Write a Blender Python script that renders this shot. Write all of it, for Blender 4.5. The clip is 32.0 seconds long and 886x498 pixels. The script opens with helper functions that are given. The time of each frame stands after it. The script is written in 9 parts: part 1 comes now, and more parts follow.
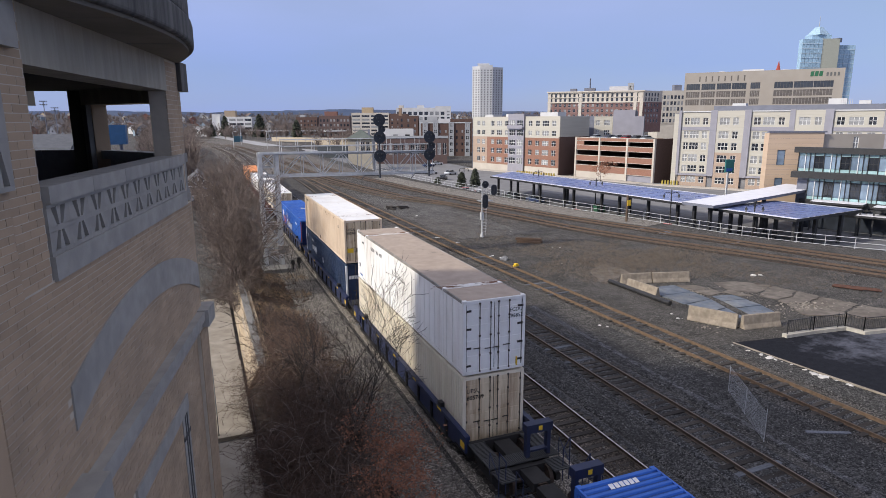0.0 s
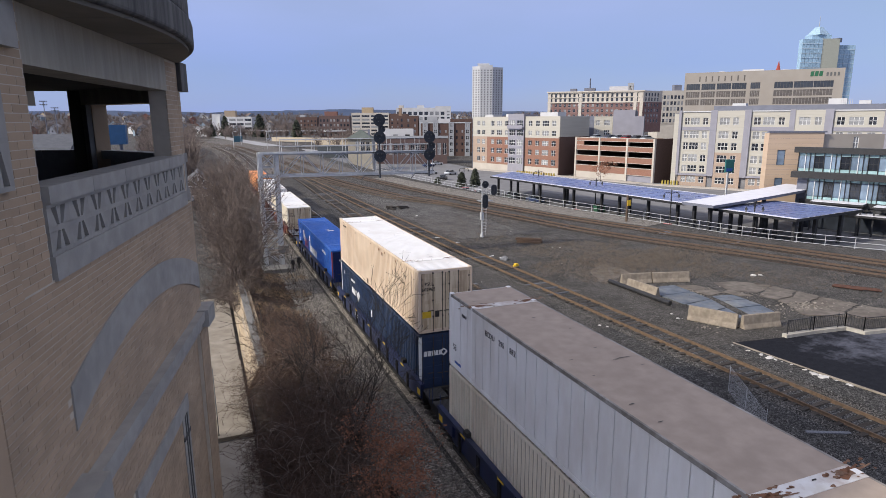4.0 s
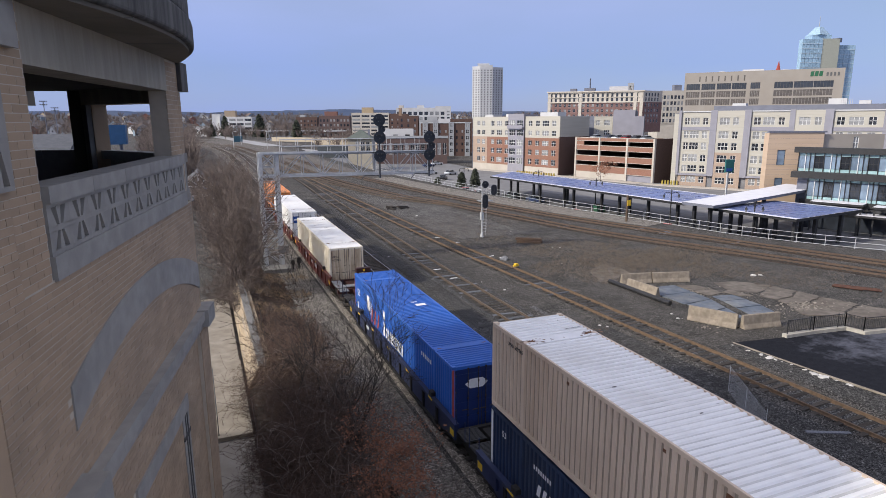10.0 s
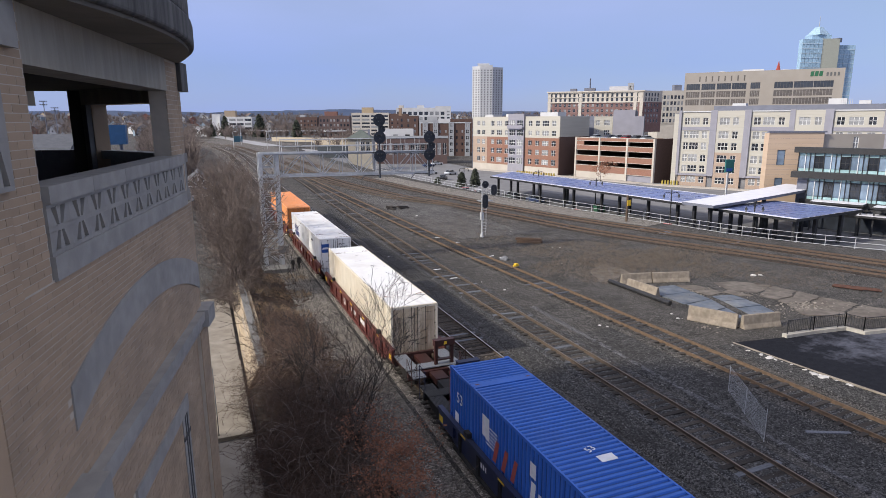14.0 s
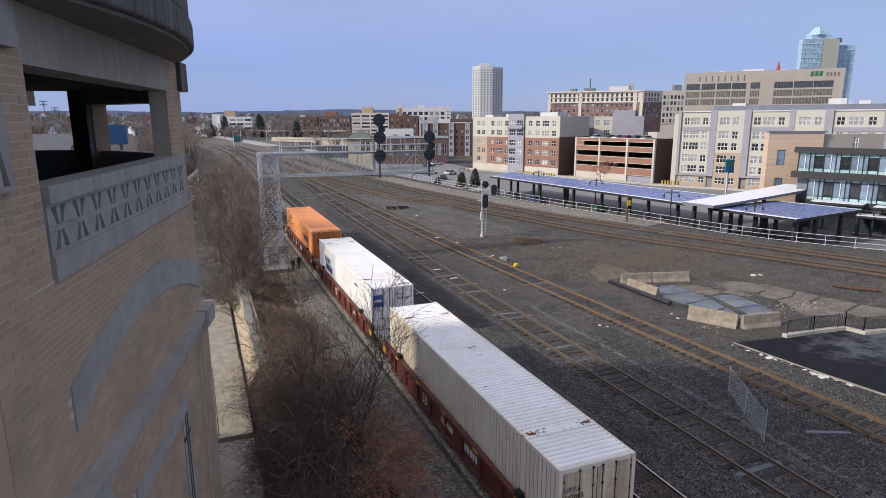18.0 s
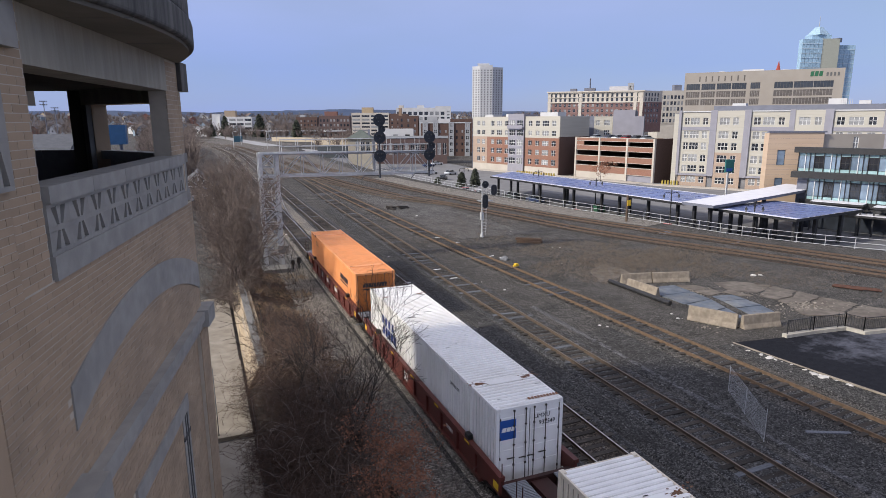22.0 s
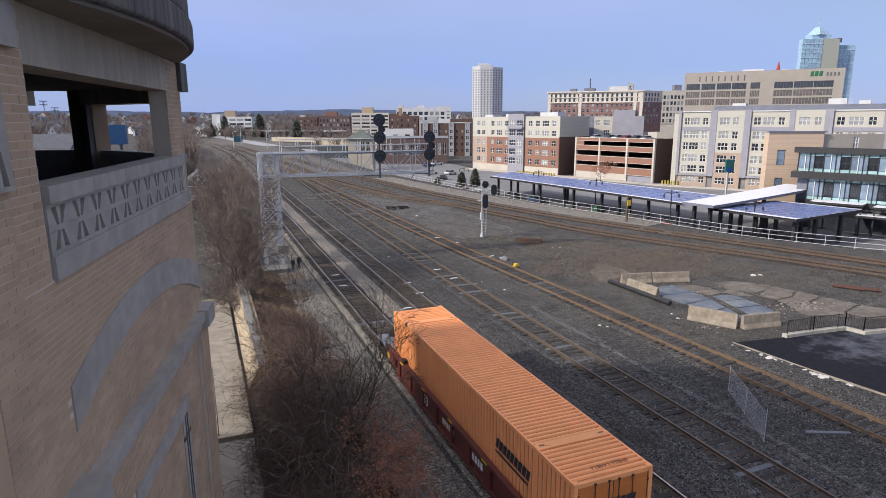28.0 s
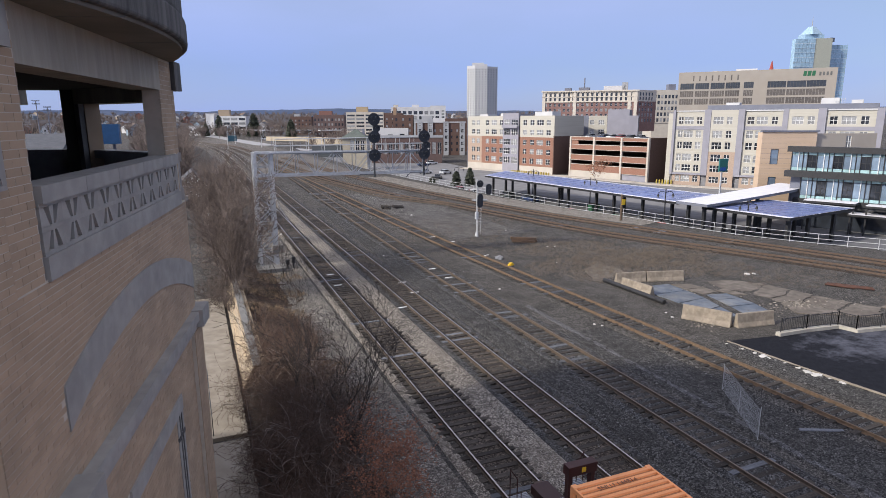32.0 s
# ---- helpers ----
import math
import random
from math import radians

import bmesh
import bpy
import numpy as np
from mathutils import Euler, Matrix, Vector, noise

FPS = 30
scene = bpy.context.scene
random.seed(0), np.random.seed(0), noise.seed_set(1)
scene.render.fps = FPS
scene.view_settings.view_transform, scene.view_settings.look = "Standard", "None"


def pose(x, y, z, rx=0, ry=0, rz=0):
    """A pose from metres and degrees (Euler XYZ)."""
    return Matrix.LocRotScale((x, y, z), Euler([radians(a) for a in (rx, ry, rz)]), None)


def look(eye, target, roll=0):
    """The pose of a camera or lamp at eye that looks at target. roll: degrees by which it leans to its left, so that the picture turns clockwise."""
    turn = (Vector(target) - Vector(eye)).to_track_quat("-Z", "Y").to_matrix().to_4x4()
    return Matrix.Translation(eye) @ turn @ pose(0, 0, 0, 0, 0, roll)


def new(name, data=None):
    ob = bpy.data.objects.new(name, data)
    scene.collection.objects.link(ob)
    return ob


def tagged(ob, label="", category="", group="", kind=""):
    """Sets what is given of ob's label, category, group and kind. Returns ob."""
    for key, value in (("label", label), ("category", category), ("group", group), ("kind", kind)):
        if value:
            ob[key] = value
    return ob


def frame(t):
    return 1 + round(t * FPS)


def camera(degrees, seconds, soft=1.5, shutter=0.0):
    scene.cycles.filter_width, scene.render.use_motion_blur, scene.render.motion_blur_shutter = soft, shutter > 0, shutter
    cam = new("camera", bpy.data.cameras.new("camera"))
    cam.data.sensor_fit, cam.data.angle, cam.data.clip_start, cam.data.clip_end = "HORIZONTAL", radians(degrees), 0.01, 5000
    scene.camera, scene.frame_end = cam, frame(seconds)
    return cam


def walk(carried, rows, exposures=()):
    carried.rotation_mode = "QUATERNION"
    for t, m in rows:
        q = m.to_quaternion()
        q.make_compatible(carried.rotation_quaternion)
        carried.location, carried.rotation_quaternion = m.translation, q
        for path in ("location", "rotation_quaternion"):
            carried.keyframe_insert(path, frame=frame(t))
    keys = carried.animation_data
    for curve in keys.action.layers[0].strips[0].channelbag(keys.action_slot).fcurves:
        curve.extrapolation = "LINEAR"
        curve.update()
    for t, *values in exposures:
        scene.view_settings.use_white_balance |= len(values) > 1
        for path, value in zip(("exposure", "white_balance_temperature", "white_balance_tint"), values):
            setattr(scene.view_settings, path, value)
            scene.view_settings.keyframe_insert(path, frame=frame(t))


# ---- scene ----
cam = camera(72.5, 32.0, soft=0.85)
EYE = (0.0, 0.0, 12.92)


def aim(yaw, pitch, roll):
    """The camera's pose at EYE: degrees to the right of +y, downwards, and of lean."""
    a, b = radians(yaw), radians(pitch)
    return look(EYE, (EYE[0] + math.sin(a) * math.cos(b), EYE[1] + math.cos(a) * math.cos(b), EYE[2] - math.sin(b)), roll)


STILL = aim(21.682, 12.039, -0.207)
walk(cam, [(0.0, STILL), (28.9, STILL), (29.4, aim(21.722, 12.039, -0.207)), (30.0, aim(21.722, 12.0, -0.207)),
           (30.5, aim(21.69, 12.0, -0.207)), (31.0, aim(21.73, 11.98, -0.207)), (31.5, aim(21.82, 11.98, -0.207)),
           (31.8, aim(22.0, 12.05, -0.207)), (32.0, aim(22.17, 12.1, -0.207))],
     [(0.0, -0.21), (11.0, -0.20), (12.5, -0.10), (15.0, -0.19), (21.0, -0.21), (25.0, -0.18), (27.0, -0.14), (29.0, -0.06), (32.0, -0.08)])

# ---- sky and sun: low sun far to the left of the tracks, thin high cloud ----
SUN_EL, SUN_FROM = 31.0, (-1.0, -0.06)
world = bpy.data.worlds.new("sky")
scene.world = world
world.use_nodes = True
wn, wl = world.node_tree.nodes, world.node_tree.links
wn.clear()
sky = wn.new("ShaderNodeTexSky")
sky.sky_type, sky.sun_disc = "NISHITA", False
sky.sun_elevation = radians(SUN_EL)
sky.sun_rotation = math.atan2(SUN_FROM[0], SUN_FROM[1])
sky.air_density, sky.dust_density, sky.ozone_density = 1.0, 0.6, 2.0
coord = wn.new("ShaderNodeTexCoord")
stretch = wn.new("ShaderNodeMapping")
stretch.inputs["Scale"].default_value = (1.0, 1.0, 3.5)
cloud = wn.new("ShaderNodeTexNoise")
cloud.inputs["Scale"].default_value, cloud.inputs["Detail"].default_value = 1.5, 5.0
fade = wn.new("ShaderNodeMapRange")
fade.inputs["From Min"].default_value, fade.inputs["From Max"].default_value = 0.3, 0.75
fade.inputs["To Min"].default_value, fade.inputs["To Max"].default_value = 0.45, 0.95
# a thin overcast veil, paler and brighter towards the zenith as such skies are
height = wn.new("ShaderNodeSeparateXYZ")
lift = wn.new("ShaderNodeMapRange")
lift.inputs["From Min"].default_value, lift.inputs["From Max"].default_value = 0.08, 0.55
tone = wn.new("ShaderNodeMixRGB")
tone.inputs["Color1"].default_value, tone.inputs["Color2"].default_value = (3.62, 4.97, 9.85, 1), (9.0, 8.9, 10.5, 1)
veil = wn.new("ShaderNodeMixRGB")
back = wn.new("ShaderNodeBackground")
back.inputs["Strength"].default_value = 0.1
out = wn.new("ShaderNodeOutputWorld")
wl.new(coord.outputs["Generated"], stretch.inputs["Vector"])
wl.new(coord.outputs["Generated"], height.inputs["Vector"])
wl.new(height.outputs["Z"], lift.inputs["Value"])
wl.new(lift.outputs["Result"], tone.inputs["Fac"])
wl.new(stretch.outputs["Vector"], cloud.inputs["Vector"])
wl.new(cloud.outputs["Fac"], fade.inputs["Value"])
wl.new(fade.outputs["Result"], veil.inputs["Fac"])
wl.new(sky.outputs["Color"], veil.inputs["Color1"])
wl.new(tone.outputs["Color"], veil.inputs["Color2"])
# the bright halo that thin cloud carries round the sun
toward = wn.new("ShaderNodeVectorMath")
toward.operation = "DOT_PRODUCT"
toward.inputs[1].default_value = (SUN_FROM[0] * math.cos(radians(SUN_EL)), SUN_FROM[1] * math.cos(radians(SUN_EL)), math.sin(radians(SUN_EL)))
ahead = wn.new("ShaderNodeMath")
ahead.operation, ahead.inputs[1].default_value = "MAXIMUM", 0.0
halo = wn.new("ShaderNodeMath")
halo.operation, halo.inputs[1].default_value = "POWER", 3.0
gain = wn.new("ShaderNodeMath")
gain.operation, gain.inputs[1].default_value, gain.inputs[2].default_value = "MULTIPLY_ADD", 1.25, 1.0
glow = wn.new("ShaderNodeVectorMath")
glow.operation = "SCALE"
wl.new(coord.outputs["Generated"], toward.inputs[0])
wl.new(toward.outputs["Value"], ahead.inputs[0])
wl.new(ahead.outputs["Value"], halo.inputs[0])
wl.new(halo.outputs["Value"], gain.inputs[0])
wl.new(veil.outputs["Color"], glow.inputs[0])
wl.new(gain.outputs["Value"], glow.inputs["Scale"])
wl.new(glow.outputs["Vector"], back.inputs["Color"])
wl.new(back.outputs["Background"], out.inputs["Surface"])

sun = new("sun", bpy.data.lights.new("sun", "SUN"))
sun.data.energy, sun.data.angle, sun.data.color = 4.7, radians(3.0), (1.0, 0.92, 0.79)
sd = Vector((SUN_FROM[0], SUN_FROM[1], 0)).normalized() * math.cos(radians(SUN_EL)) + Vector((0, 0, math.sin(radians(SUN_EL))))
sun.matrix_world = look(sd * 300, (0, 0, 0))

# ---- materials ----
def surf(name, c1, c2=None, scale=3.0, rough=0.7, metal=0.0, bump=0.0, bscale=None, grime=None, gscale=0.6, gmix=0.5, rand=0.0, spec=0.4, stretch=None, island=0.0):
    """A surface: a fine mottle from c1 to c2, large stains of grime, fine relief, and a change of tone from object to object."""
    m = bpy.data.materials.new(name)
    m.use_nodes = True
    n, l = m.node_tree.nodes, m.node_tree.links
    b = n["Principled BSDF"]
    b.inputs["Roughness"].default_value, b.inputs["Metallic"].default_value = rough, metal
    b.inputs["Specular IOR Level"].default_value = spec
    c2 = c2 or tuple(v * 0.8 for v in c1)
    co = n.new("ShaderNodeTexCoord")
    vec = co.outputs["Object"]
    if stretch:
        mp = n.new("ShaderNodeMapping")
        mp.inputs["Scale"].default_value = stretch
        l.new(vec, mp.inputs["Vector"])
        vec = mp.outputs["Vector"]
    t = n.new("ShaderNodeTexNoise")
    t.inputs["Scale"].default_value, t.inputs["Detail"].default_value = scale, 5.0
    l.new(vec, t.inputs["Vector"])
    r = n.new("ShaderNodeMapRange")
    r.inputs["From Min"].default_value, r.inputs["From Max"].default_value = 0.33, 0.67
    l.new(t.outputs["Fac"], r.inputs["Value"])
    mix = n.new("ShaderNodeMixRGB")
    mix.inputs["Color1"].default_value, mix.inputs["Color2"].default_value = (*c1, 1), (*c2, 1)
    l.new(r.outputs["Result"], mix.inputs["Fac"])
    col = mix.outputs["Color"]
    if grime:
        g = n.new("ShaderNodeTexNoise")
        g.inputs["Scale"].default_value, g.inputs["Detail"].default_value = gscale, 8.0
        g.inputs["Roughness"].default_value = 0.65
        l.new(vec, g.inputs["Vector"])
        gr = n.new("ShaderNodeMapRange")
        gr.inputs["From Min"].default_value, gr.inputs["From Max"].default_value = 0.45, 0.75
        gr.inputs["To Max"].default_value = gmix
        l.new(g.outputs["Fac"], gr.inputs["Value"])
        mg = n.new("ShaderNodeMixRGB")
        mg.inputs["Color2"].default_value = (*grime, 1)
        l.new(gr.outputs["Result"], mg.inputs["Fac"])
        l.new(col, mg.inputs["Color1"])
        col = mg.outputs["Color"]
    if rand or island:
        src = n.new("ShaderNodeObjectInfo") if rand else n.new("ShaderNodeNewGeometry")
        rr = n.new("ShaderNodeMapRange")
        k = rand or island
        rr.inputs["To Min"].default_value, rr.inputs["To Max"].default_value = 1 - k, 1 + k
        l.new(src.outputs["Random" if rand else "Random Per Island"], rr.inputs["Value"])
        mm = n.new("ShaderNodeVectorMath")
        mm.operation = "SCALE"
        l.new(col, mm.inputs[0])
        l.new(rr.outputs["Result"], mm.inputs["Scale"])
        col = mm.outputs["Vector"]
    l.new(col, b.inputs["Base Color"])
    if bump:
        bt = n.new("ShaderNodeTexNoise")
        bt.inputs["Scale"].default_value, bt.inputs["Detail"].default_value = bscale or scale * 6, 6.0
        l.new(vec, bt.inputs["Vector"])
        bp = n.new("ShaderNodeBump")
        bp.inputs["Strength"].default_value, bp.inputs["Distance"].default_value = 1.0, bump
        l.new(bt.outputs["Fac"], bp.inputs["Height"])
        l.new(bp.outputs["Normal"], b.inputs["Normal"])
    return m


def glassy(name, c, rough=0.08, rand=0.25):
    m = surf(name, c, tuple(v * 0.7 for v in c), scale=0.8, rough=rough, rand=rand, spec=0.8)
    return m


# ---- mesh tools ----
def box(bm, x0, x1, y0, y1, z0, z1, m=None):
    v = [Vector((x, y, z)) for z in (z0, z1) for y in (y0, y1) for x in (x0, x1)]
    if m:
        v = [m @ p for p in v]
    v = [bm.verts.new(p) for p in v]
    for q in ((0, 2, 3, 1), (4, 5, 7, 6), (0, 1, 5, 4), (2, 6, 7, 3), (0, 4, 6, 2), (1, 3, 7, 5)):
        bm.faces.new([v[i] for i in q])


def bar(bm, p0, p1, w, h=None, n=4, r1=None):
    """A straight bar from p0 to p1: n sides, w across (square when n is 4), tapering to r1."""
    p0, p1 = Vector(p0), Vector(p1)
    d = p1 - p0
    q = d.to_track_quat("Z", "Y")
    h = h or w
    k = (r1 / w) if r1 is not None else 1.0
    ring = []
    for base, s in ((p0, 1.0), (p1, k)):
        pts = []
        for i in range(n):
            a = 2 * math.pi * (i + 0.5) / n
            e = math.sqrt(2) if n == 4 else 1.0
            pts.append(bm.verts.new(base + q @ Vector((math.cos(a) * w / 2 * e * s, math.sin(a) * h / 2 * e * s, 0))))
        ring.append(pts)
    for i in range(n):
        j = (i + 1) % n
        bm.faces.new((ring[0][i], ring[0][j], ring[1][j], ring[1][i]))
    bm.faces.new(ring[0][::-1])
    bm.faces.new(ring[1])


def prism(bm, pts, z0, z1, m=None):
    """A plan outline (counter-clockwise) raised from z0 to z1."""
    f = (lambda p: m @ p) if m else (lambda p: p)
    lo = [bm.verts.new(f(Vector((x, y, z0)))) for x, y in pts]
    hi = [bm.verts.new(f(Vector((x, y, z1)))) for x, y in pts]
    bm.faces.new(lo[::-1])
    bm.faces.new(hi)
    for i in range(len(pts)):
        j = (i + 1) % len(pts)
        bm.faces.new((lo[i], lo[j], hi[j], hi[i]))


def sweep(bm, line, prof, closed=False):
    """A cross-section prof of (side, up) pairs carried along a line of points; to the right is +side."""
    rows = []
    for i, p in enumerate(line):
        a, b = line[max(i - 1, 0)], line[min(i + 1, len(line) - 1)]
        d = Vector((b[0] - a[0], b[1] - a[1], 0)).normalized()
        s = Vector((d.y, -d.x, 0))
        rows.append([bm.verts.new(Vector(p) + s * u + Vector((0, 0, w))) for u, w in prof])
    k = len(prof)
    for a, b in zip(rows, rows[1:]):
        for i in range(k if closed else k - 1):
            j = (i + 1) % k
            bm.faces.new((a[i], b[i], b[j], a[j]))
    if closed:
        bm.faces.new(rows[0])
        bm.faces.new(rows[-1][::-1])


def mesh(name, bm, material, smooth=False):
    bmesh.ops.recalc_face_normals(bm, faces=bm.faces)
    me = bpy.data.meshes.new(name)
    bm.to_mesh(me)
    bm.free()
    if material:
        me.materials.append(material)
    if smooth:
        me.polygons.foreach_set("use_smooth", [True] * len(me.polygons))
    return me


def part(name, bm, material, parent, label="", smooth=False, at=None):
    """One mesh object under a thing or a part, from a bmesh or from mesh data that it shares."""
    me = bm if isinstance(bm, bpy.types.Mesh) else mesh(name, bm, material, smooth)
    ob = new(name, me)
    ob.parent = parent
    if at is not None:
        ob.matrix_basis = at
    return tagged(ob, label)


def thing(name, label, category, at=None, group="", kind=""):
    ob = new(name)
    ob.empty_display_size = 0.2
    if at is not None:
        ob.matrix_basis = at
    return tagged(ob, label, category, group, kind)


def single(name, bm, material, label, category="", at=None, group="", kind="", smooth=False):
    ob = new(name, bm if isinstance(bm, bpy.types.Mesh) else mesh(name, bm, material, smooth))
    if at is not None:
        ob.matrix_basis = at
    return tagged(ob, label, category, group, kind)


def B():
    return bmesh.new()


def boxm(name, x0, x1, y0, y1, z0, z1, material, m=None):
    bm = B()
    box(bm, x0, x1, y0, y1, z0, z1, m)
    return mesh(name, bm, material)


def lettering(text, size, material, parent, at, label="", name="lettering", spread=1.0):
    """Flat raised letters in the built-in font, turned into a mesh."""
    cu = bpy.data.curves.new(name, "FONT")
    cu.body, cu.size, cu.extrude, cu.resolution_u = text, size, 0.004, 2
    cu.align_x, cu.space_character = "CENTER", spread
    ob = new(name, cu)
    me = bpy.data.meshes.new_from_object(ob.evaluated_get(bpy.context.evaluated_depsgraph_get()))
    bpy.data.objects.remove(ob)
    bpy.data.curves.remove(cu)
    me.materials.append(material)
    return part(name, me, None, parent, label, at=at)


def smooth_line(pts, step=2.0):
    """A plan line through the given points, in even steps."""
    p = [Vector((x, y, 0)) for x, y in pts]
    p = [p[0] * 2 - p[1], *p, p[-1] * 2 - p[-2]]
    res = []
    for i in range(1, len(p) - 2):
        n = max(1, int((p[i + 1] - p[i]).length / step))
        for k in range(n):
            t = k / n
            a, b, c, d = p[i - 1], p[i], p[i + 1], p[i + 2]
            res.append(0.5 * (2 * b + (c - a) * t + (2 * a - 5 * b + 4 * c - d) * t * t + (3 * b - a - 3 * c + d) * t ** 3))
    res.append(p[-2])
    return res

CONCRETE_OLD = surf("old_concrete", (0.31, 0.275, 0.225), (0.23, 0.20, 0.16), 2.0, 0.9, bump=0.01, bscale=18, grime=(0.20, 0.17, 0.13), gmix=0.6, gscale=0.9)
CAST_STONE = surf("cast_stone", (0.375, 0.36, 0.33), (0.305, 0.293, 0.268), 2.5, 0.85, bump=0.003, bscale=60, grime=(0.19, 0.185, 0.18), gmix=0.5, gscale=0.8)
BEAM_CONC = surf("painted_concrete", (0.42, 0.385, 0.32), (0.34, 0.31, 0.25), 1.6, 0.85, bump=0.003, bscale=30, grime=(0.22, 0.20, 0.165), gmix=0.6, gscale=1.0, stretch=(2.5, 2.5, 0.35))
FASCIA = surf("weathered_fascia", (0.115, 0.112, 0.108), (0.05, 0.05, 0.05), 2.2, 0.9, bump=0.004, stretch=(3, 3, 0.18), grime=(0.23, 0.22, 0.21), gmix=0.55, gscale=1.6)
COLUMN_CONC = surf("column_concrete", (0.21, 0.205, 0.195), (0.16, 0.157, 0.15), 1.5, 0.9, bump=0.004, bscale=30, grime=(0.11, 0.105, 0.10), gmix=0.4)
SOFFIT_CONC = surf("stained_soffit", (0.215, 0.193, 0.163), (0.16, 0.143, 0.118), 0.8, 0.9, bump=0.003, grime=(0.13, 0.115, 0.095), gmix=0.5, gscale=0.7)
BRICK = surf("buff_brick", (0.44, 0.322, 0.216), (0.36, 0.264, 0.177), 1.0, 0.85, bump=0.003, bscale=50, rand=0.07, grime=(0.30, 0.245, 0.185), gmix=0.4)
MORTAR = surf("mortar", (0.56, 0.50, 0.41), (0.47, 0.42, 0.34), 3.0, 0.95, bump=0.004)
# Near-black so that the shade inside decks sits in the colour.
DARK_CONC = surf("shade_dark_concrete", (0.046, 0.042, 0.034), (0.03, 0.027, 0.022), 1.5, 0.9)
RUST_RAIL = surf("rusty_rail", (0.16, 0.108, 0.068), (0.098, 0.067, 0.044), 6, 0.85, 0.0)
DARK_RAIL = surf("dark_rusty_rail", (0.135, 0.093, 0.067), (0.085, 0.06, 0.045), 6, 0.85, 0.0)
DULL_HEAD = surf("dull_rail_head", (0.20, 0.158, 0.122), (0.13, 0.103, 0.081), 8, 0.6, 0.1)
BROWN_RAIL = surf("brown_rail", (0.105, 0.078, 0.057), (0.065, 0.05, 0.038), 6, 0.85, 0.0)
SHINE_RAIL = surf("worn_rail_head", (0.50, 0.48, 0.45), (0.38, 0.36, 0.34), 8, 0.3, 0.9)
TIE = surf("weathered_tie", (0.07, 0.06, 0.051), (0.034, 0.029, 0.026), 9, 0.95, bump=0.012, bscale=30, stretch=(0.4, 3, 1), rand=0.4)
TIE_NEW = surf("grey_tie", (0.16, 0.17, 0.19), (0.10, 0.106, 0.12), 9, 0.9, bump=0.008, bscale=30, stretch=(0.4, 3, 1), rand=0.3)
GALV = surf("galvanised_steel", (0.55, 0.56, 0.57), (0.43, 0.44, 0.45), 5, 0.55, 0.2, grime=(0.34, 0.33, 0.31), gmix=0.4, gscale=1.5)
BLACK = surf("black_paint", (0.018, 0.018, 0.02), (0.03, 0.03, 0.032), 4, 0.5)
WHITE = surf("white_paint", (0.78, 0.78, 0.77), (0.68, 0.68, 0.67), 2, 0.6)
ASPHALT = surf("asphalt", (0.016, 0.0172, 0.0225), (0.01, 0.011, 0.0155), 3, 0.9, spec=0.12, bump=0.006, bscale=60)


def salt_stains(m, middle, reach, colour):
    """Dried salt on asphalt: cloudy pale patches that thin out away from one place."""
    n, l = m.node_tree.nodes, m.node_tree.links
    b = n["Principled BSDF"]
    old = b.inputs["Base Color"].links[0].from_socket
    co = n.new("ShaderNodeTexCoord")
    far = n.new("ShaderNodeVectorMath")
    far.operation = "DISTANCE"
    far.inputs[1].default_value = middle
    l.new(co.outputs["Object"], far.inputs[0])
    near = n.new("ShaderNodeMapRange")
    near.inputs["From Min"].default_value, near.inputs["From Max"].default_value = reach * 0.2, reach
    near.inputs["To Min"].default_value, near.inputs["To Max"].default_value = 0.16, -0.1
    l.new(far.outputs["Value"], near.inputs["Value"])
    t = n.new("ShaderNodeTexNoise")
    t.inputs["Scale"].default_value, t.inputs["Detail"].default_value, t.inputs["Roughness"].default_value = 0.55, 9.0, 0.68
    l.new(co.outputs["Object"], t.inputs["Vector"])
    add = n.new("ShaderNodeMath")
    l.new(t.outputs["Fac"], add.inputs[0])
    l.new(near.outputs["Result"], add.inputs[1])
    r = n.new("ShaderNodeMapRange")
    r.inputs["From Min"].default_value, r.inputs["From Max"].default_value, r.inputs["To Max"].default_value = 0.54, 0.72, 0.85
    l.new(add.outputs["Value"], r.inputs["Value"])
    mg = n.new("ShaderNodeMixRGB")
    mg.inputs["Color2"].default_value = (*colour, 1)
    l.new(r.outputs["Result"], mg.inputs["Fac"])
    l.new(old, mg.inputs["Color1"])
    l.new(mg.outputs["Color"], b.inputs["Base Color"])


salt_stains(ASPHALT, (36.6, 21.4, 0.0), 7.5, (0.10, 0.105, 0.13))
ROADWAY = surf("grey_road", (0.20, 0.20, 0.205), (0.155, 0.155, 0.16), 0.4, 0.9, bump=0.004, grime=(0.24, 0.235, 0.23), gmix=0.4, gscale=0.08)
DULL_YELLOW = surf("faded_yellow_paint", (0.46, 0.36, 0.07), (0.36, 0.28, 0.06), 3, 0.7)
YELLOW = surf("yellow_paint", (0.75, 0.50, 0.03), (0.65, 0.42, 0.03), 5, 0.6)
RED = surf("red_paint", (0.45, 0.05, 0.04), (0.35, 0.04, 0.03), 5, 0.6)
GLASS_D = glassy("dark_window", (0.03, 0.035, 0.045))
GLASS_B = glassy("blue_glass", (0.20, 0.27, 0.36), 0.12)


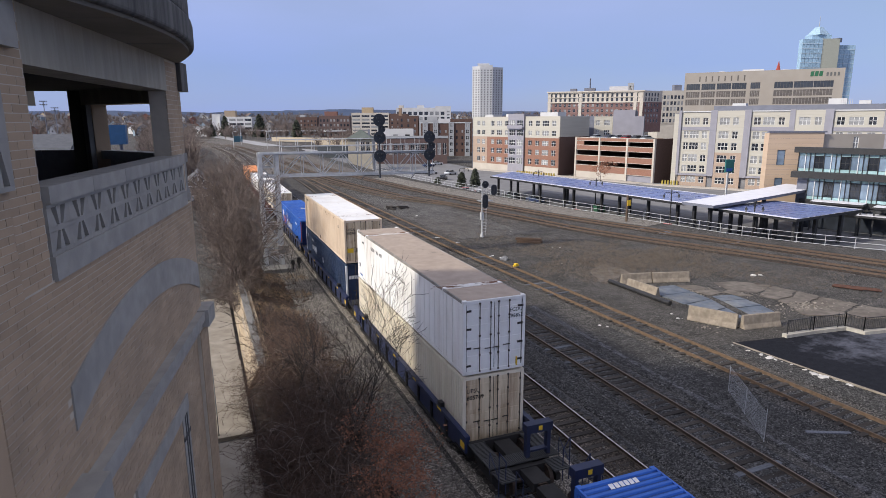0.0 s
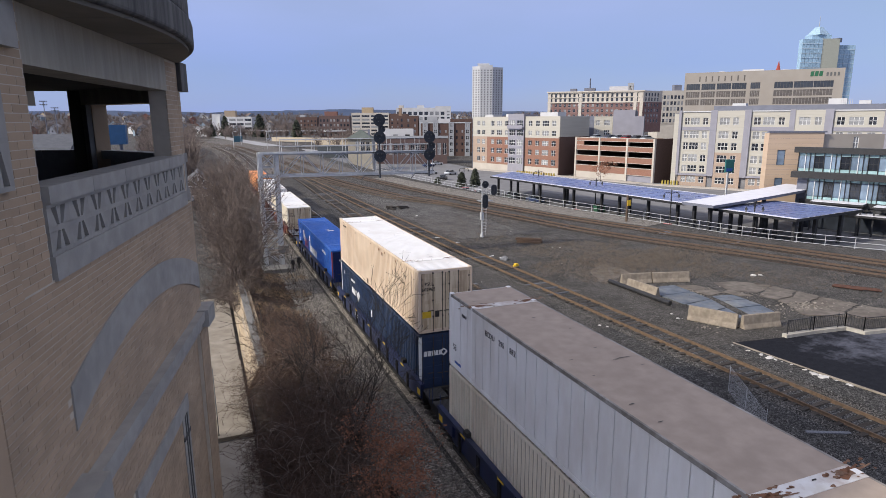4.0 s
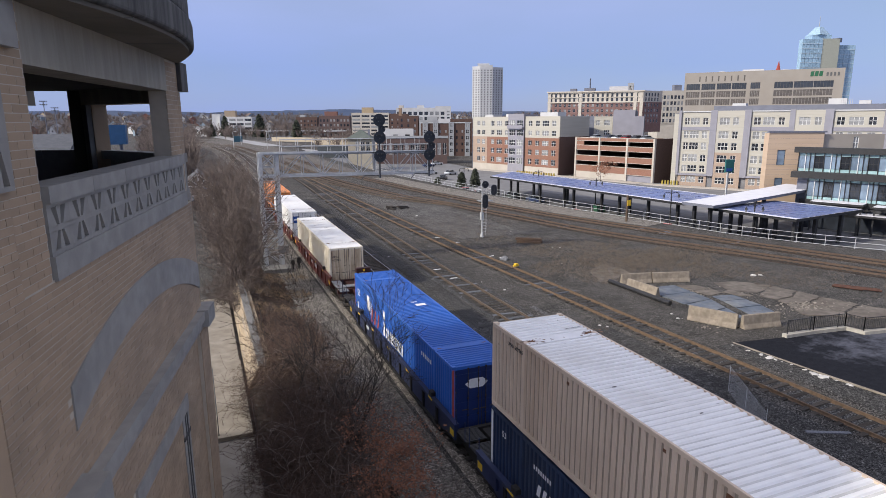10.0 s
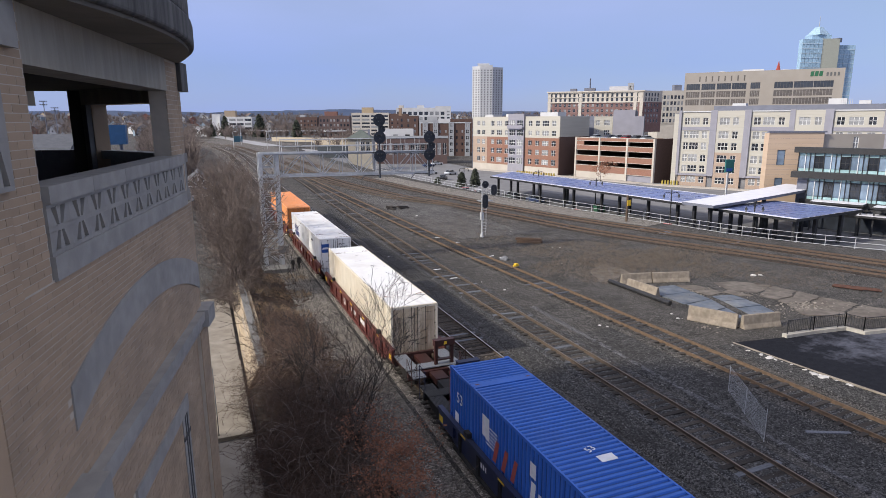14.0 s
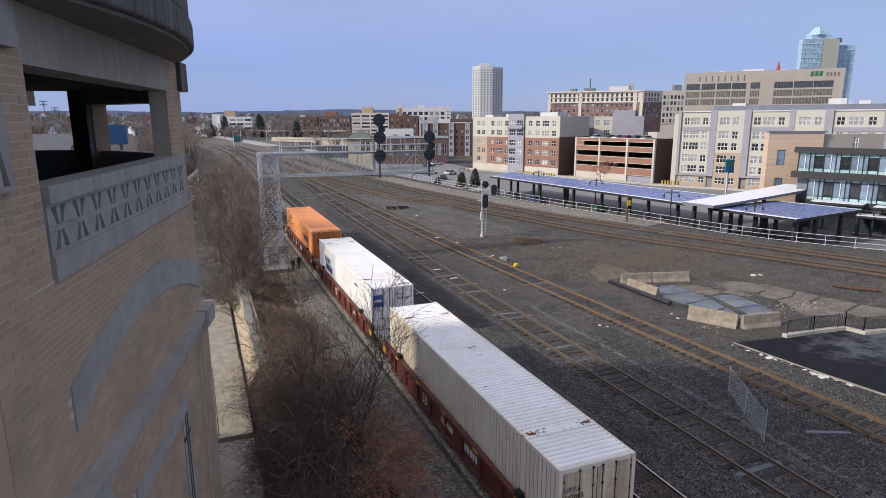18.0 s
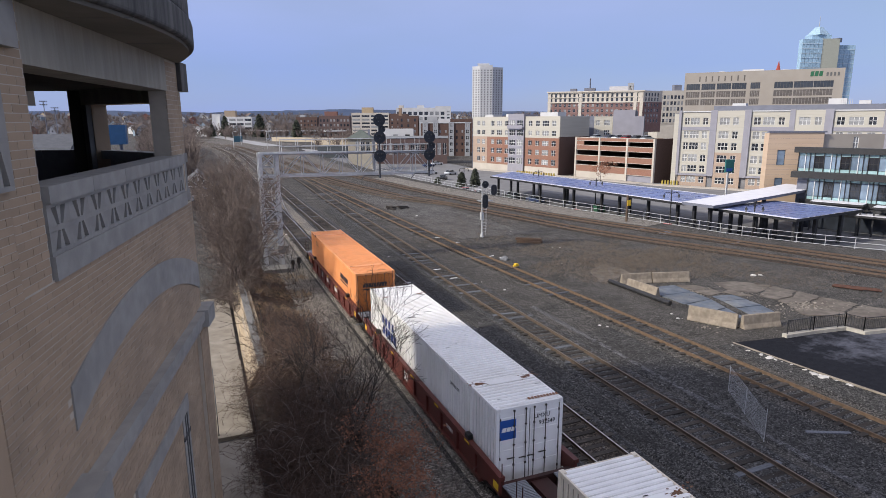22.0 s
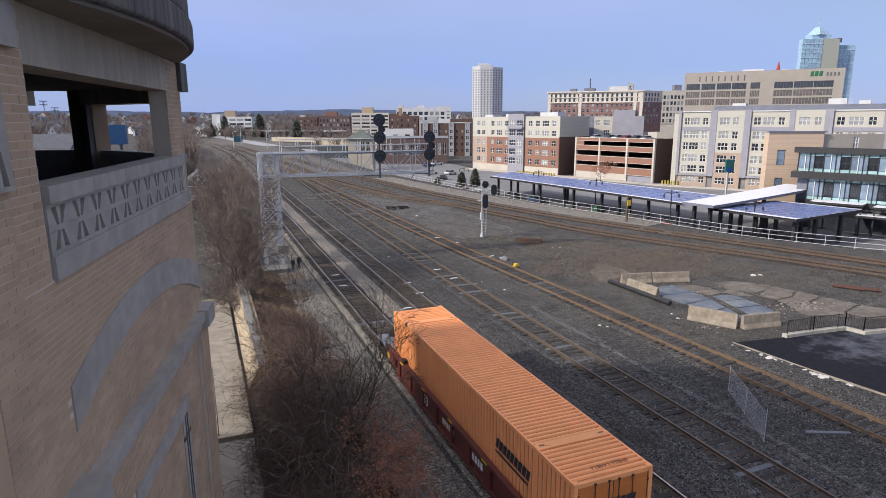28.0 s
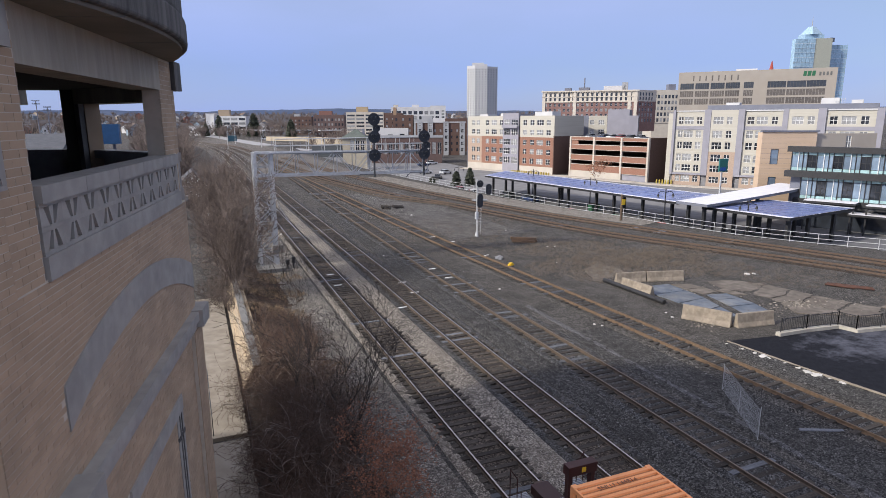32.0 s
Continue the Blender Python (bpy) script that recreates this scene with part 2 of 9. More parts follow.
def stony(name, lo, hi, per_metre, bump, tint=None, tint_scale=0.1, tint_mix=0.6, rough=0.95):
    """Loose stones: each cell of its own tone, raised in the middle, under large stains."""
    m = bpy.data.materials.new(name)
    m.use_nodes = True
    n, l = m.node_tree.nodes, m.node_tree.links
    b = n["Principled BSDF"]
    b.inputs["Roughness"].default_value, b.inputs["Specular IOR Level"].default_value = rough, 0.25
    co = n.new("ShaderNodeTexCoord")
    v = n.new("ShaderNodeTexVoronoi")
    v.inputs["Scale"].default_value, v.inputs["Randomness"].default_value = per_metre, 1.0
    l.new(co.outputs["Object"], v.inputs["Vector"])
    sep = n.new("ShaderNodeSeparateColor")
    l.new(v.outputs["Color"], sep.inputs["Color"])
    pw = n.new("ShaderNodeMath")
    pw.operation, pw.inputs[1].default_value = "POWER", 2.2
    l.new(sep.outputs["Red"], pw.inputs[0])
    mix = n.new("ShaderNodeMixRGB")
    mix.inputs["Color1"].default_value, mix.inputs["Color2"].default_value = (*lo, 1), (*hi, 1)
    l.new(pw.outputs["Value"], mix.inputs["Fac"])
    col = mix.outputs["Color"]
    for k, (c, sc, mx) in enumerate(((tint, tint_scale, tint_mix), (tuple(0.5 * a for a in lo), tint_scale * 6, 0.5), (tuple(0.8 * a for a in hi), tint_scale * 17, 0.22))):
        if c is None:
            continue
        t = n.new("ShaderNodeTexNoise")
        t.inputs["Scale"].default_value, t.inputs["Detail"].default_value, t.inputs["Roughness"].default_value = sc, 7.0, 0.62
        l.new(co.outputs["Object"], t.inputs["Vector"])
        r = n.new("ShaderNodeMapRange")
        r.inputs["From Min"].default_value, r.inputs["From Max"].default_value, r.inputs["To Max"].default_value = 0.46, 0.68, mx
        l.new(t.outputs["Fac"], r.inputs["Value"])
        mg = n.new("ShaderNodeMixRGB")
        mg.inputs["Color2"].default_value = (*c, 1)
        l.new(r.outputs["Result"], mg.inputs["Fac"])
        l.new(col, mg.inputs["Color1"])
        col = mg.outputs["Color"]
    l.new(col, b.inputs["Base Color"])
    bp = n.new("ShaderNodeBump")
    bp.invert = True
    bp.inputs["Strength"].default_value, bp.inputs["Distance"].default_value = 1.0, bump
    l.new(v.outputs["Distance"], bp.inputs["Height"])
    l.new(bp.outputs["Normal"], b.inputs["Normal"])
    return m


GROUND = stony("yard_ground", (0.0149, 0.0143, 0.0133), (0.2153, 0.2009, 0.1846), 22.0, 0.04, (0.07, 0.0635, 0.057), 0.06, 0.6)
PALE_DIRT = stony("pale_dirt", (0.093, 0.0856, 0.0744), (0.4278, 0.3906, 0.3441), 19.0, 0.04, (0.2325, 0.2093, 0.1814), 0.2, 0.6)
BED_BROWN = stony("brown_ballast", (0.0115, 0.0092, 0.0075), (0.1403, 0.1075, 0.0842), 19.0, 0.055, (0.0476, 0.0303, 0.0197), 0.4, 0.6)
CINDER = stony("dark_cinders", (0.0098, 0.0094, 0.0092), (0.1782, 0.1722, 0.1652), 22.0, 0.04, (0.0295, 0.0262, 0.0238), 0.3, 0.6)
BED_PALE = stony("pale_ballast", (0.085, 0.074, 0.063), (0.54, 0.49, 0.42), 19.0, 0.055, (0.20, 0.165, 0.13), 0.25, 0.4)
BED_VERGE = stony("verge_gravel", (0.0651, 0.0586, 0.0512), (0.4278, 0.3952, 0.3534), 19.0, 0.055, (0.1488, 0.1256, 0.1023), 0.25, 0.45)
BED_GREY = stony("grey_ballast", (0.0126, 0.0126, 0.0132), (0.1869, 0.1861, 0.1887), 19.0, 0.055, (0.082, 0.0738, 0.0656), 0.25, 0.5)
BED_STRIP = stony("pale_grey_chippings", (0.041, 0.041, 0.0435), (0.2635, 0.2592, 0.2635), 24.0, 0.04, (0.0984, 0.0918, 0.0861), 0.5, 0.5)
BED_DARK = stony("greasy_ballast", (0.0149, 0.0121, 0.0098), (0.2431, 0.2038, 0.1683), 19.0, 0.055, (0.0451, 0.0344, 0.0271), 0.4, 0.6)
BED_RUST = stony("rust_stained_ballast", (0.0252, 0.0196, 0.0154), (0.2805, 0.2255, 0.1782), 19.0, 0.055, (0.09, 0.063, 0.046), 0.4, 0.6)
# Lighter than the yard ground: brightness at grazing view, put into the colour.
YARD_GREY = stony("grazing_light_gravel", (0.0279, 0.027, 0.026), (0.279, 0.2651, 0.2511), 20.0, 0.04, (0.0977, 0.0856, 0.0744), 0.06, 0.6)
FAR_YARD = stony("dusty_yard", (0.06, 0.055, 0.05), (0.30, 0.275, 0.25), 12.0, 0.03, (0.115, 0.10, 0.088), 0.08, 0.6)
# The litter's tone includes some of the trees' shade on the bank.
LITTER = stony("leaf_litter", (0.0158, 0.0122, 0.0091), (0.1581, 0.0989, 0.0672), 16.0, 0.05, (0.087, 0.049, 0.0332), 0.5, 0.7)

# ---- ground: one sheet out to the hills ----
YARD_EDGE = ((72.0, 29.0), (62.7, 38.3), (56.1, 49.8), (52.8, 65.3), (50.0, 76.9), (48.7, 85.2), (47.2, 95.7), (44.2, 128.0), (42.5, 160.0), (41.0, 250.0), (48.0, 340.0))


def yard_edge(y):
    """Where the raised yard ends towards the street."""
    if y <= YARD_EDGE[0][1]:
        return 72.0 + (29.0 - y)
    for (x0, y0), (x1, y1) in zip(YARD_EDGE, YARD_EDGE[1:]):
        if y <= y1:
            return x0 + (x1 - x0) * (y - y0) / (y1 - y0)
    return 48.0 + (y - 340) * 0.4


def ground_height(x, y):
    d = math.hypot(x, y)
    z = 0.03 * noise.noise((x * 0.35, y * 0.35, 0)) + 0.05 * noise.noise((x * 0.07, y * 0.07, 3))
    z *= min(1, d / 20)
    if 4.5 < x < 30 and y < 220:
        z *= 0.25
    edge = yard_edge(y)
    if x > edge + 0.7:
        z = z * 0.2 - 3.5 * min(1, (x - edge - 0.7) / 1.6)
    if 2.2 < x < 7.5 and 17 < y < 60:
        z += 1.1 * max(0, 1 - (x - 2.2) / 3.3) ** 1.4 * min(1, (y - 17) / 6) * min(1, (60 - y) / 12)
    return z - 0.02


def graded(lo, hi, fine_lo, fine_hi, step, grow=1.22):
    """Grid lines: even steps in the middle, growing ones outwards."""
    v = list(np.arange(fine_lo, fine_hi + step / 2, step))
    s = step
    while v[-1] < hi:
        s *= grow
        v.append(min(hi, v[-1] + s))
    s = step
    while v[0] > lo:
        s *= grow
        v.insert(0, max(lo, v[0] - s))
    return v


def ground():
    xs, ys = graded(-3800, 4200, -6, 70, 0.8), graded(-200, 4600, 5, 150, 0.8)
    verts = [(x, y, ground_height(x, y)) for y in ys for x in xs]
    n = len(xs)
    faces = [(j * n + i, j * n + i + 1, (j + 1) * n + i + 1, (j + 1) * n + i) for j in range(len(ys) - 1) for i in range(n - 1)]
    me = bpy.data.meshes.new("ground")
    me.from_pydata(verts, [], faces)
    me.materials.append(GROUND)
    me.polygons.foreach_set("use_smooth", [True] * len(me.polygons))
    return tagged(new("ground", me), "grey crushed-stone railway yard ground with brown weedy patches", "ground", kind="structure")


ground()

# ---- tracks ----
RAIL = ((-0.07, -0.17), (0.07, -0.17), (0.07, -0.15), (0.012, -0.13), (0.012, -0.045), (0.037, -0.035), (0.037, 0.0), (-0.037, 0.0), (-0.037, -0.035), (-0.012, -0.045), (-0.012, -0.13), (-0.07, -0.15))
RAIL_Z = 0.18


def ballast_bed(t, line, u0, u1, base, rough, material, name, y_most=170, y_least=-5):
    """A strip of ballast along a line, uneven, from u0 to u1 to its right."""
    n = max(2, int((u1 - u0) / 0.22))
    fine = []
    for a, b in zip(line, line[1:]):
        k = 7 if a.y < 70 else 2 if a.y < 170 else 1
        fine += [a.lerp(b, j / k) for j in range(k)]
    fine = [p for p in fine if y_least < p.y < y_most]
    verts, faces = [], []
    for i, p in enumerate(fine):
        a, b = fine[max(i - 1, 0)], fine[min(i + 1, len(fine) - 1)]
        d = (b - a).normalized()
        s = Vector((d.y, -d.x, 0))
        for j in range(n + 1):
            q = p + s * (u0 + (u1 - u0) * j / n)
            edge = min(j, n - j)
            z = base + rough * noise.noise((q.x * 3.1, q.y * 3.1, 5)) + 0.5 * rough * noise.noise((q.x * 8, q.y * 8, 9))
            verts.append((q.x, q.y, z if edge else -0.12))
    w = n + 1
    faces = [(i * w + j, i * w + j + 1, (i + 1) * w + j + 1, (i + 1) * w + j) for i in range(len(fine) - 1) for j in range(n)]
    me = bpy.data.meshes.new(name)
    me.from_pydata(verts, [], faces)
    me.materials.append(material)
    me.polygons.foreach_set("use_smooth", [True] * len(me.polygons))
    return tagged(part(name, me, None, t), "crushed-stone ballast", kind="stuff")


def railway_track(pts, head, label, near=None, seed=0, new_ties=0.1, beds=(None, None), rail_mat=None):
    rnd = random.Random(seed)
    line = smooth_line(pts, 2.0)
    t = thing("railway_track", label, "track", kind="structure", group="railway tracks")
    for s in (-0.75, 0.75):
        bm = B()
        sweep(bm, [Vector((p.x, p.y, RAIL_Z)) for p in line], [(u + s, w) for u, w in RAIL], True)
        ob = part("rail", bm, rail_mat or BROWN_RAIL, t)
        if head:
            hb = B()
            sweep(hb, [Vector((p.x, p.y, RAIL_Z + 0.002)) for p in line], [(s - 0.03, 0.0), (s + 0.03, 0.0)])
            part("rail_head", hb, SHINE_RAIL if head is True else DULL_HEAD, ob, "bright worn running surface" if head is True else "dull worn running surface")
    if beds[0]:
        ballast_bed(t, line, -1.0, 1.0, 0.01, 0.028, beds[0], "ballast", 430)
        ballast_bed(t, line, -1.75, -0.9, 0.045, 0.022, beds[1], "ballast_shoulder", 430)
        ballast_bed(t, line, 0.9, 1.75, 0.045, 0.022, beds[1], "ballast_shoulder", 430)
    tie = boxm("tie", -1.3, 1.3, -0.115, 0.115, -0.16, 0.03, TIE)
    tie2 = boxm("tie", -1.3, 1.3, -0.115, 0.115, -0.16, 0.034, TIE_NEW)
    far, run, count = B(), 0.0, 0
    for a, b in zip(line, line[1:]):
        d, L = (b - a).normalized(), (b - a).length
        ang = math.degrees(math.atan2(d.y, d.x)) - 90
        while run < L:
            p = a + d * run
            m = pose(p.x + rnd.uniform(-0.05, 0.05), p.y, RAIL_Z - 0.165 + rnd.uniform(-0.036, 0.014), 0, rnd.uniform(-0.7, 0.7), ang + rnd.uniform(-2, 2))
            if near and near[0] < p.y < near[1] and count < 290:
                part("tie", tie2 if rnd.random() < new_ties else tie, None, t, at=m)
                count += 1
            elif p.y < 330:
                box(far, -1.3, 1.3, -0.115, 0.115, -0.1, 0.02, m)
            run += 0.52
        run -= L
    tagged(part("tie_row", far, TIE, t), "distant weathered wooden ties", kind="stuff")
    return t


T1 = [(9.8, -30), (9.8, 10), (9.8, 60), (9.85, 100), (10.2, 150), (10.9, 200), (10.8, 250), (8.6, 300), (3, 350), (-12, 420), (-50, 520)]
T2 = [(13.85, -30), (13.85, 10), (13.85, 60), (13.8, 100), (14.1, 150), (14.8, 200), (14.8, 250), (12.6, 302), (7, 353), (-8, 424), (-46, 524)]
T3 = [(18.6, -30), (18.65, 10), (18.65, 45), (18.9, 60), (19.5, 100), (20.4, 136), (20.5, 200), (18.6, 255), (16, 305), (10.5, 357), (-4.5, 428), (-42, 528)]
T4 = [(28.2, -25), (26, 10), (24.4, 45), (23.8, 58), (23.1, 84), (22.1, 135), (20.7, 190)]
T5 = [(62, 8), (53.1, 32.1), (48.4, 43.6), (42.6, 57.5), (38.9, 73), (35.8, 87), (31.2, 103), (26.6, 140), (24.5, 200), (20.5, 306), (14, 360)]
T6 = [(66, 10), (57.1, 34.7), (52.4, 47.6), (46.9, 63), (43.4, 75), (39.2, 96), (35.8, 120), (33, 150), (29, 220)]
T7 = [(36.4, 84.5), (30, 98), (26.3, 120), (23.0, 143), (20.9, 180)]
railway_track(T1, True, "railway track with bright rails on dark ties", (12, 120), 1, 0.05, (BED_DARK, BED_PALE))
railway_track(T2, True, "railway track with bright rails on dark ties", (12, 120), 2, 0.05, (BED_DARK, BED_GREY))
railway_track(T3, "dull", "little-used track with rusty rails and worn ties", (12, 110), 3, 0.15, (BED_GREY, BED_GREY))
railway_track(T4, False, "disused siding with rusty brown rails", (12, 110), 4, 0.08, (BED_GREY, GROUND), RUST_RAIL)
railway_track(T5, False, "rusty passenger line curving beside the platform", (26, 110), 5, 0.02, (BED_BROWN, BED_BROWN), DARK_RAIL)
railway_track(T6, False, "rusty passenger line curving beside the platform", (28, 110), 6, 0.02, (BED_BROWN, BED_BROWN), DARK_RAIL)
railway_track(T7, False, "rusty turnout track in the yard", None, 7, 0, (BED_RUST, GROUND))
ballast_bed(bpy.data.objects["railway_track.005"], smooth_line(T6, 2.0), 2.1, 7.2, 0.03, 0.04, PALE_DIRT, "pale_verge", 135, 58)
# Cinders beside the siding; the view's dimmer corner is put into their tone too.
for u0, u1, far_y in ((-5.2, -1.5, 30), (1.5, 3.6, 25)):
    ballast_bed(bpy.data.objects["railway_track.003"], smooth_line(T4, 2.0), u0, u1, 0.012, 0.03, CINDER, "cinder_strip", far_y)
ballast_bed(bpy.data.objects["railway_track"], smooth_line(T1, 2.0), 0.95, 2.7, 0.052, 0.02, BED_PALE, "ballast_shoulder", 120)
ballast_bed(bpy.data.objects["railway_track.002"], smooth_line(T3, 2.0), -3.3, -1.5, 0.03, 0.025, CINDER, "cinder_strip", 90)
ballast_bed(bpy.data.objects["railway_track.002"], smooth_line(T3, 2.0), 2.0, 2.8, 0.02, 0.03, BED_STRIP, "pale_strip", 36)
ballast_bed(bpy.data.objects["railway_track.001"], smooth_line(T2, 2.0), -9.0, 24.0, 0.012, 0.02, FAR_YARD, "dusty_strip", 430, 152)
ballast_bed(bpy.data.objects["railway_track.001"], smooth_line(T2, 2.0), 23.0, 44.0, 0.05, 0.02, FAR_YARD, "dusty_strip", 470, 335)
# Paler strip: the far yard's brightness at grazing angles, put into the gravel.
ballast_bed(bpy.data.objects["railway_track.003"], smooth_line(T4, 2.0), 1.9, 11.5, 0.012, 0.03, YARD_GREY, "gravel_strip", 105, 60)
T8 = [(9.82, 66), (9.95, 79), (10.6, 94), (11.9, 109), (13.2, 122), (13.82, 136)]
railway_track(T8, True, "crossover track curving between the two main lines", None, 8, 0)

# ---- brick parking tower: a square with cut corners, open decks and a bowed roof edge ----
G_AZ = radians(11.07)
G_MID, G_LONG, G_CUT = (-9.62, 14.46), 10.41, 4.6
G_HALF = G_LONG / 2 + G_CUT / math.sqrt(2)
DECK, COPE, BAND, BEAM, SOFFIT = 10.95, 12.07, 10.79, 13.65, 14.42


def g_plan(u, v):
    """From the tower's own plan (u outwards to the tracks, v along the track side) to the yard's."""
    cu, su = math.cos(G_AZ), math.sin(G_AZ)
    return (G_MID[0] + u * cu + v * su, G_MID[1] - u * su + v * cu)


def g_corners(h):
    k = G_LONG / 2
    raw = [(h, -k), (h, k), (k, h), (-k, h), (-h, k), (-h, -k), (-k, -h), (k, -h)]
    return raw


def side_pose(a, b):
    """The middle of a side at ground level: x runs along it, y points inwards."""
    p, q = Vector(g_plan(*a)), Vector(g_plan(*b))
    d = (q - p).normalized()
    c = (p + q) / 2
    return Matrix(((d.x, -d.y, 0, c.x), (d.y, d.x, 0, c.y), (0, 0, 1, 0), (0, 0, 0, 1))), (q - p).length / 2


def brick_field(parent, m, x0, x1, z0, z1, y, seed, keep=None, length=0.40, height=0.102, limit=300, near=None):
    """Proud bricks in running bond over a mortar wall. The nearest are parts, the rest one mesh."""
    rnd = random.Random(seed)
    joint = 0.011
    rows = max(1, round((z1 - z0) / height))
    height = (z1 - z0) / rows
    me = boxm("brick", 0, length - joint, -0.004, 0.03, 0, height - joint, BRICK)
    verts, faces, n = [], [], 0
    for r in range(rows):
        z = z0 + r * height
        x = x0 - (length / 2 if r % 2 else 0)
        while x < x1 - 0.03:
            a, b = max(x, x0), min(x + length - joint, x1)
            if b - a > 0.04 and (keep is None or keep((a + b) / 2, z + height / 2)):
                dy = rnd.uniform(-0.002, 0.002)
                if n < limit and b - a > length - joint - 0.001 and near and near((a + b) / 2, z):
                    part("brick", me, None, parent, at=m @ pose(a, y + dy, z))
                    n += 1
                else:
                    base = len(verts)
                    for zz in (z, z + height - joint):
                        for yy in (y + dy - 0.006, y + 0.03):
                            for xx in (a, b):
                                verts.append(m @ Vector((xx, yy, zz)))
                    faces += [tuple(base + i for i in q) for q in ((0, 1, 5, 4), (4, 5, 7, 6), (0, 4, 6, 2), (1, 3, 7, 5), (0, 2, 3, 1))]
            x += length
    data = bpy.data.meshes.new("brickwork")
    data.from_pydata(verts, [], faces)
    data.materials.append(BRICK_ROWS)
    tagged(part("brickwork", data, None, parent), "buff brick courses", kind="stuff")


BRICK_ROWS = surf("buff_brick_rows", (0.445, 0.327, 0.221), (0.365, 0.269, 0.181), 1.0, 0.85, bump=0.003, bscale=50, island=0.08, grime=(0.24, 0.195, 0.15), gmix=0.45, gscale=0.5)


def lattice_panel(parent, m, half, y, z0, z1, open_=True):
    """A cast-stone balustrade: a plate cut by two rows of slender wedge-shaped holes."""
    zc, hh = (z0 + z1) / 2, (z1 - z0) / 2
    bm = B()
    box(bm, -half, half, y + 0.12, y + 0.18, z0, z1, m)
    part("panel_back", bm, CAST_STONE, parent)
    if not open_:
        return
    n = max(1, round(2 * half / 0.72))
    p = 2 * half / n
    for a, b in ((z0, z0 + 0.06), (zc - 0.04, zc + 0.04), (z1 - 0.06, z1)):
        rail = B()
        box(rail, -half, half, y, y + 0.13, a, b, m)
        part("panel_rail", rail, CAST_STONE, parent)
    struts = []
    wide = ((-0.5, -0.34, -0.5, -0.13), (-0.1, 0.1, -0.025, 0.025), (0.34, 0.5, 0.13, 0.5))
    for lo, hi, flip in ((z0 + 0.05, zc - 0.03, True), (zc + 0.03, z1 - 0.05, False)):
        for a0, a1, b0, b1 in wide:
            if flip:
                a0, a1, b0, b1 = b0, b1, a0, a1
            unit = B()
            v = [unit.verts.new(Vector((x * p, yy, zz))) for zz, xs in ((lo, (b0, b1)), (hi, (a0, a1))) for x in xs for yy in (0.0, 0.125)]
            for f in ((0, 2, 6, 4), (1, 5, 7, 3), (0, 4, 5, 1), (2, 3, 7, 6)):
                unit.faces.new([v[i] for i in f])
            struts.append(mesh("panel_strut", unit, CAST_STONE))
    for i in range(n):
        for me in struts:
            part("panel_strut", me, None, parent, at=m @ pose(-half + p * (i + 0.5), y, 0))


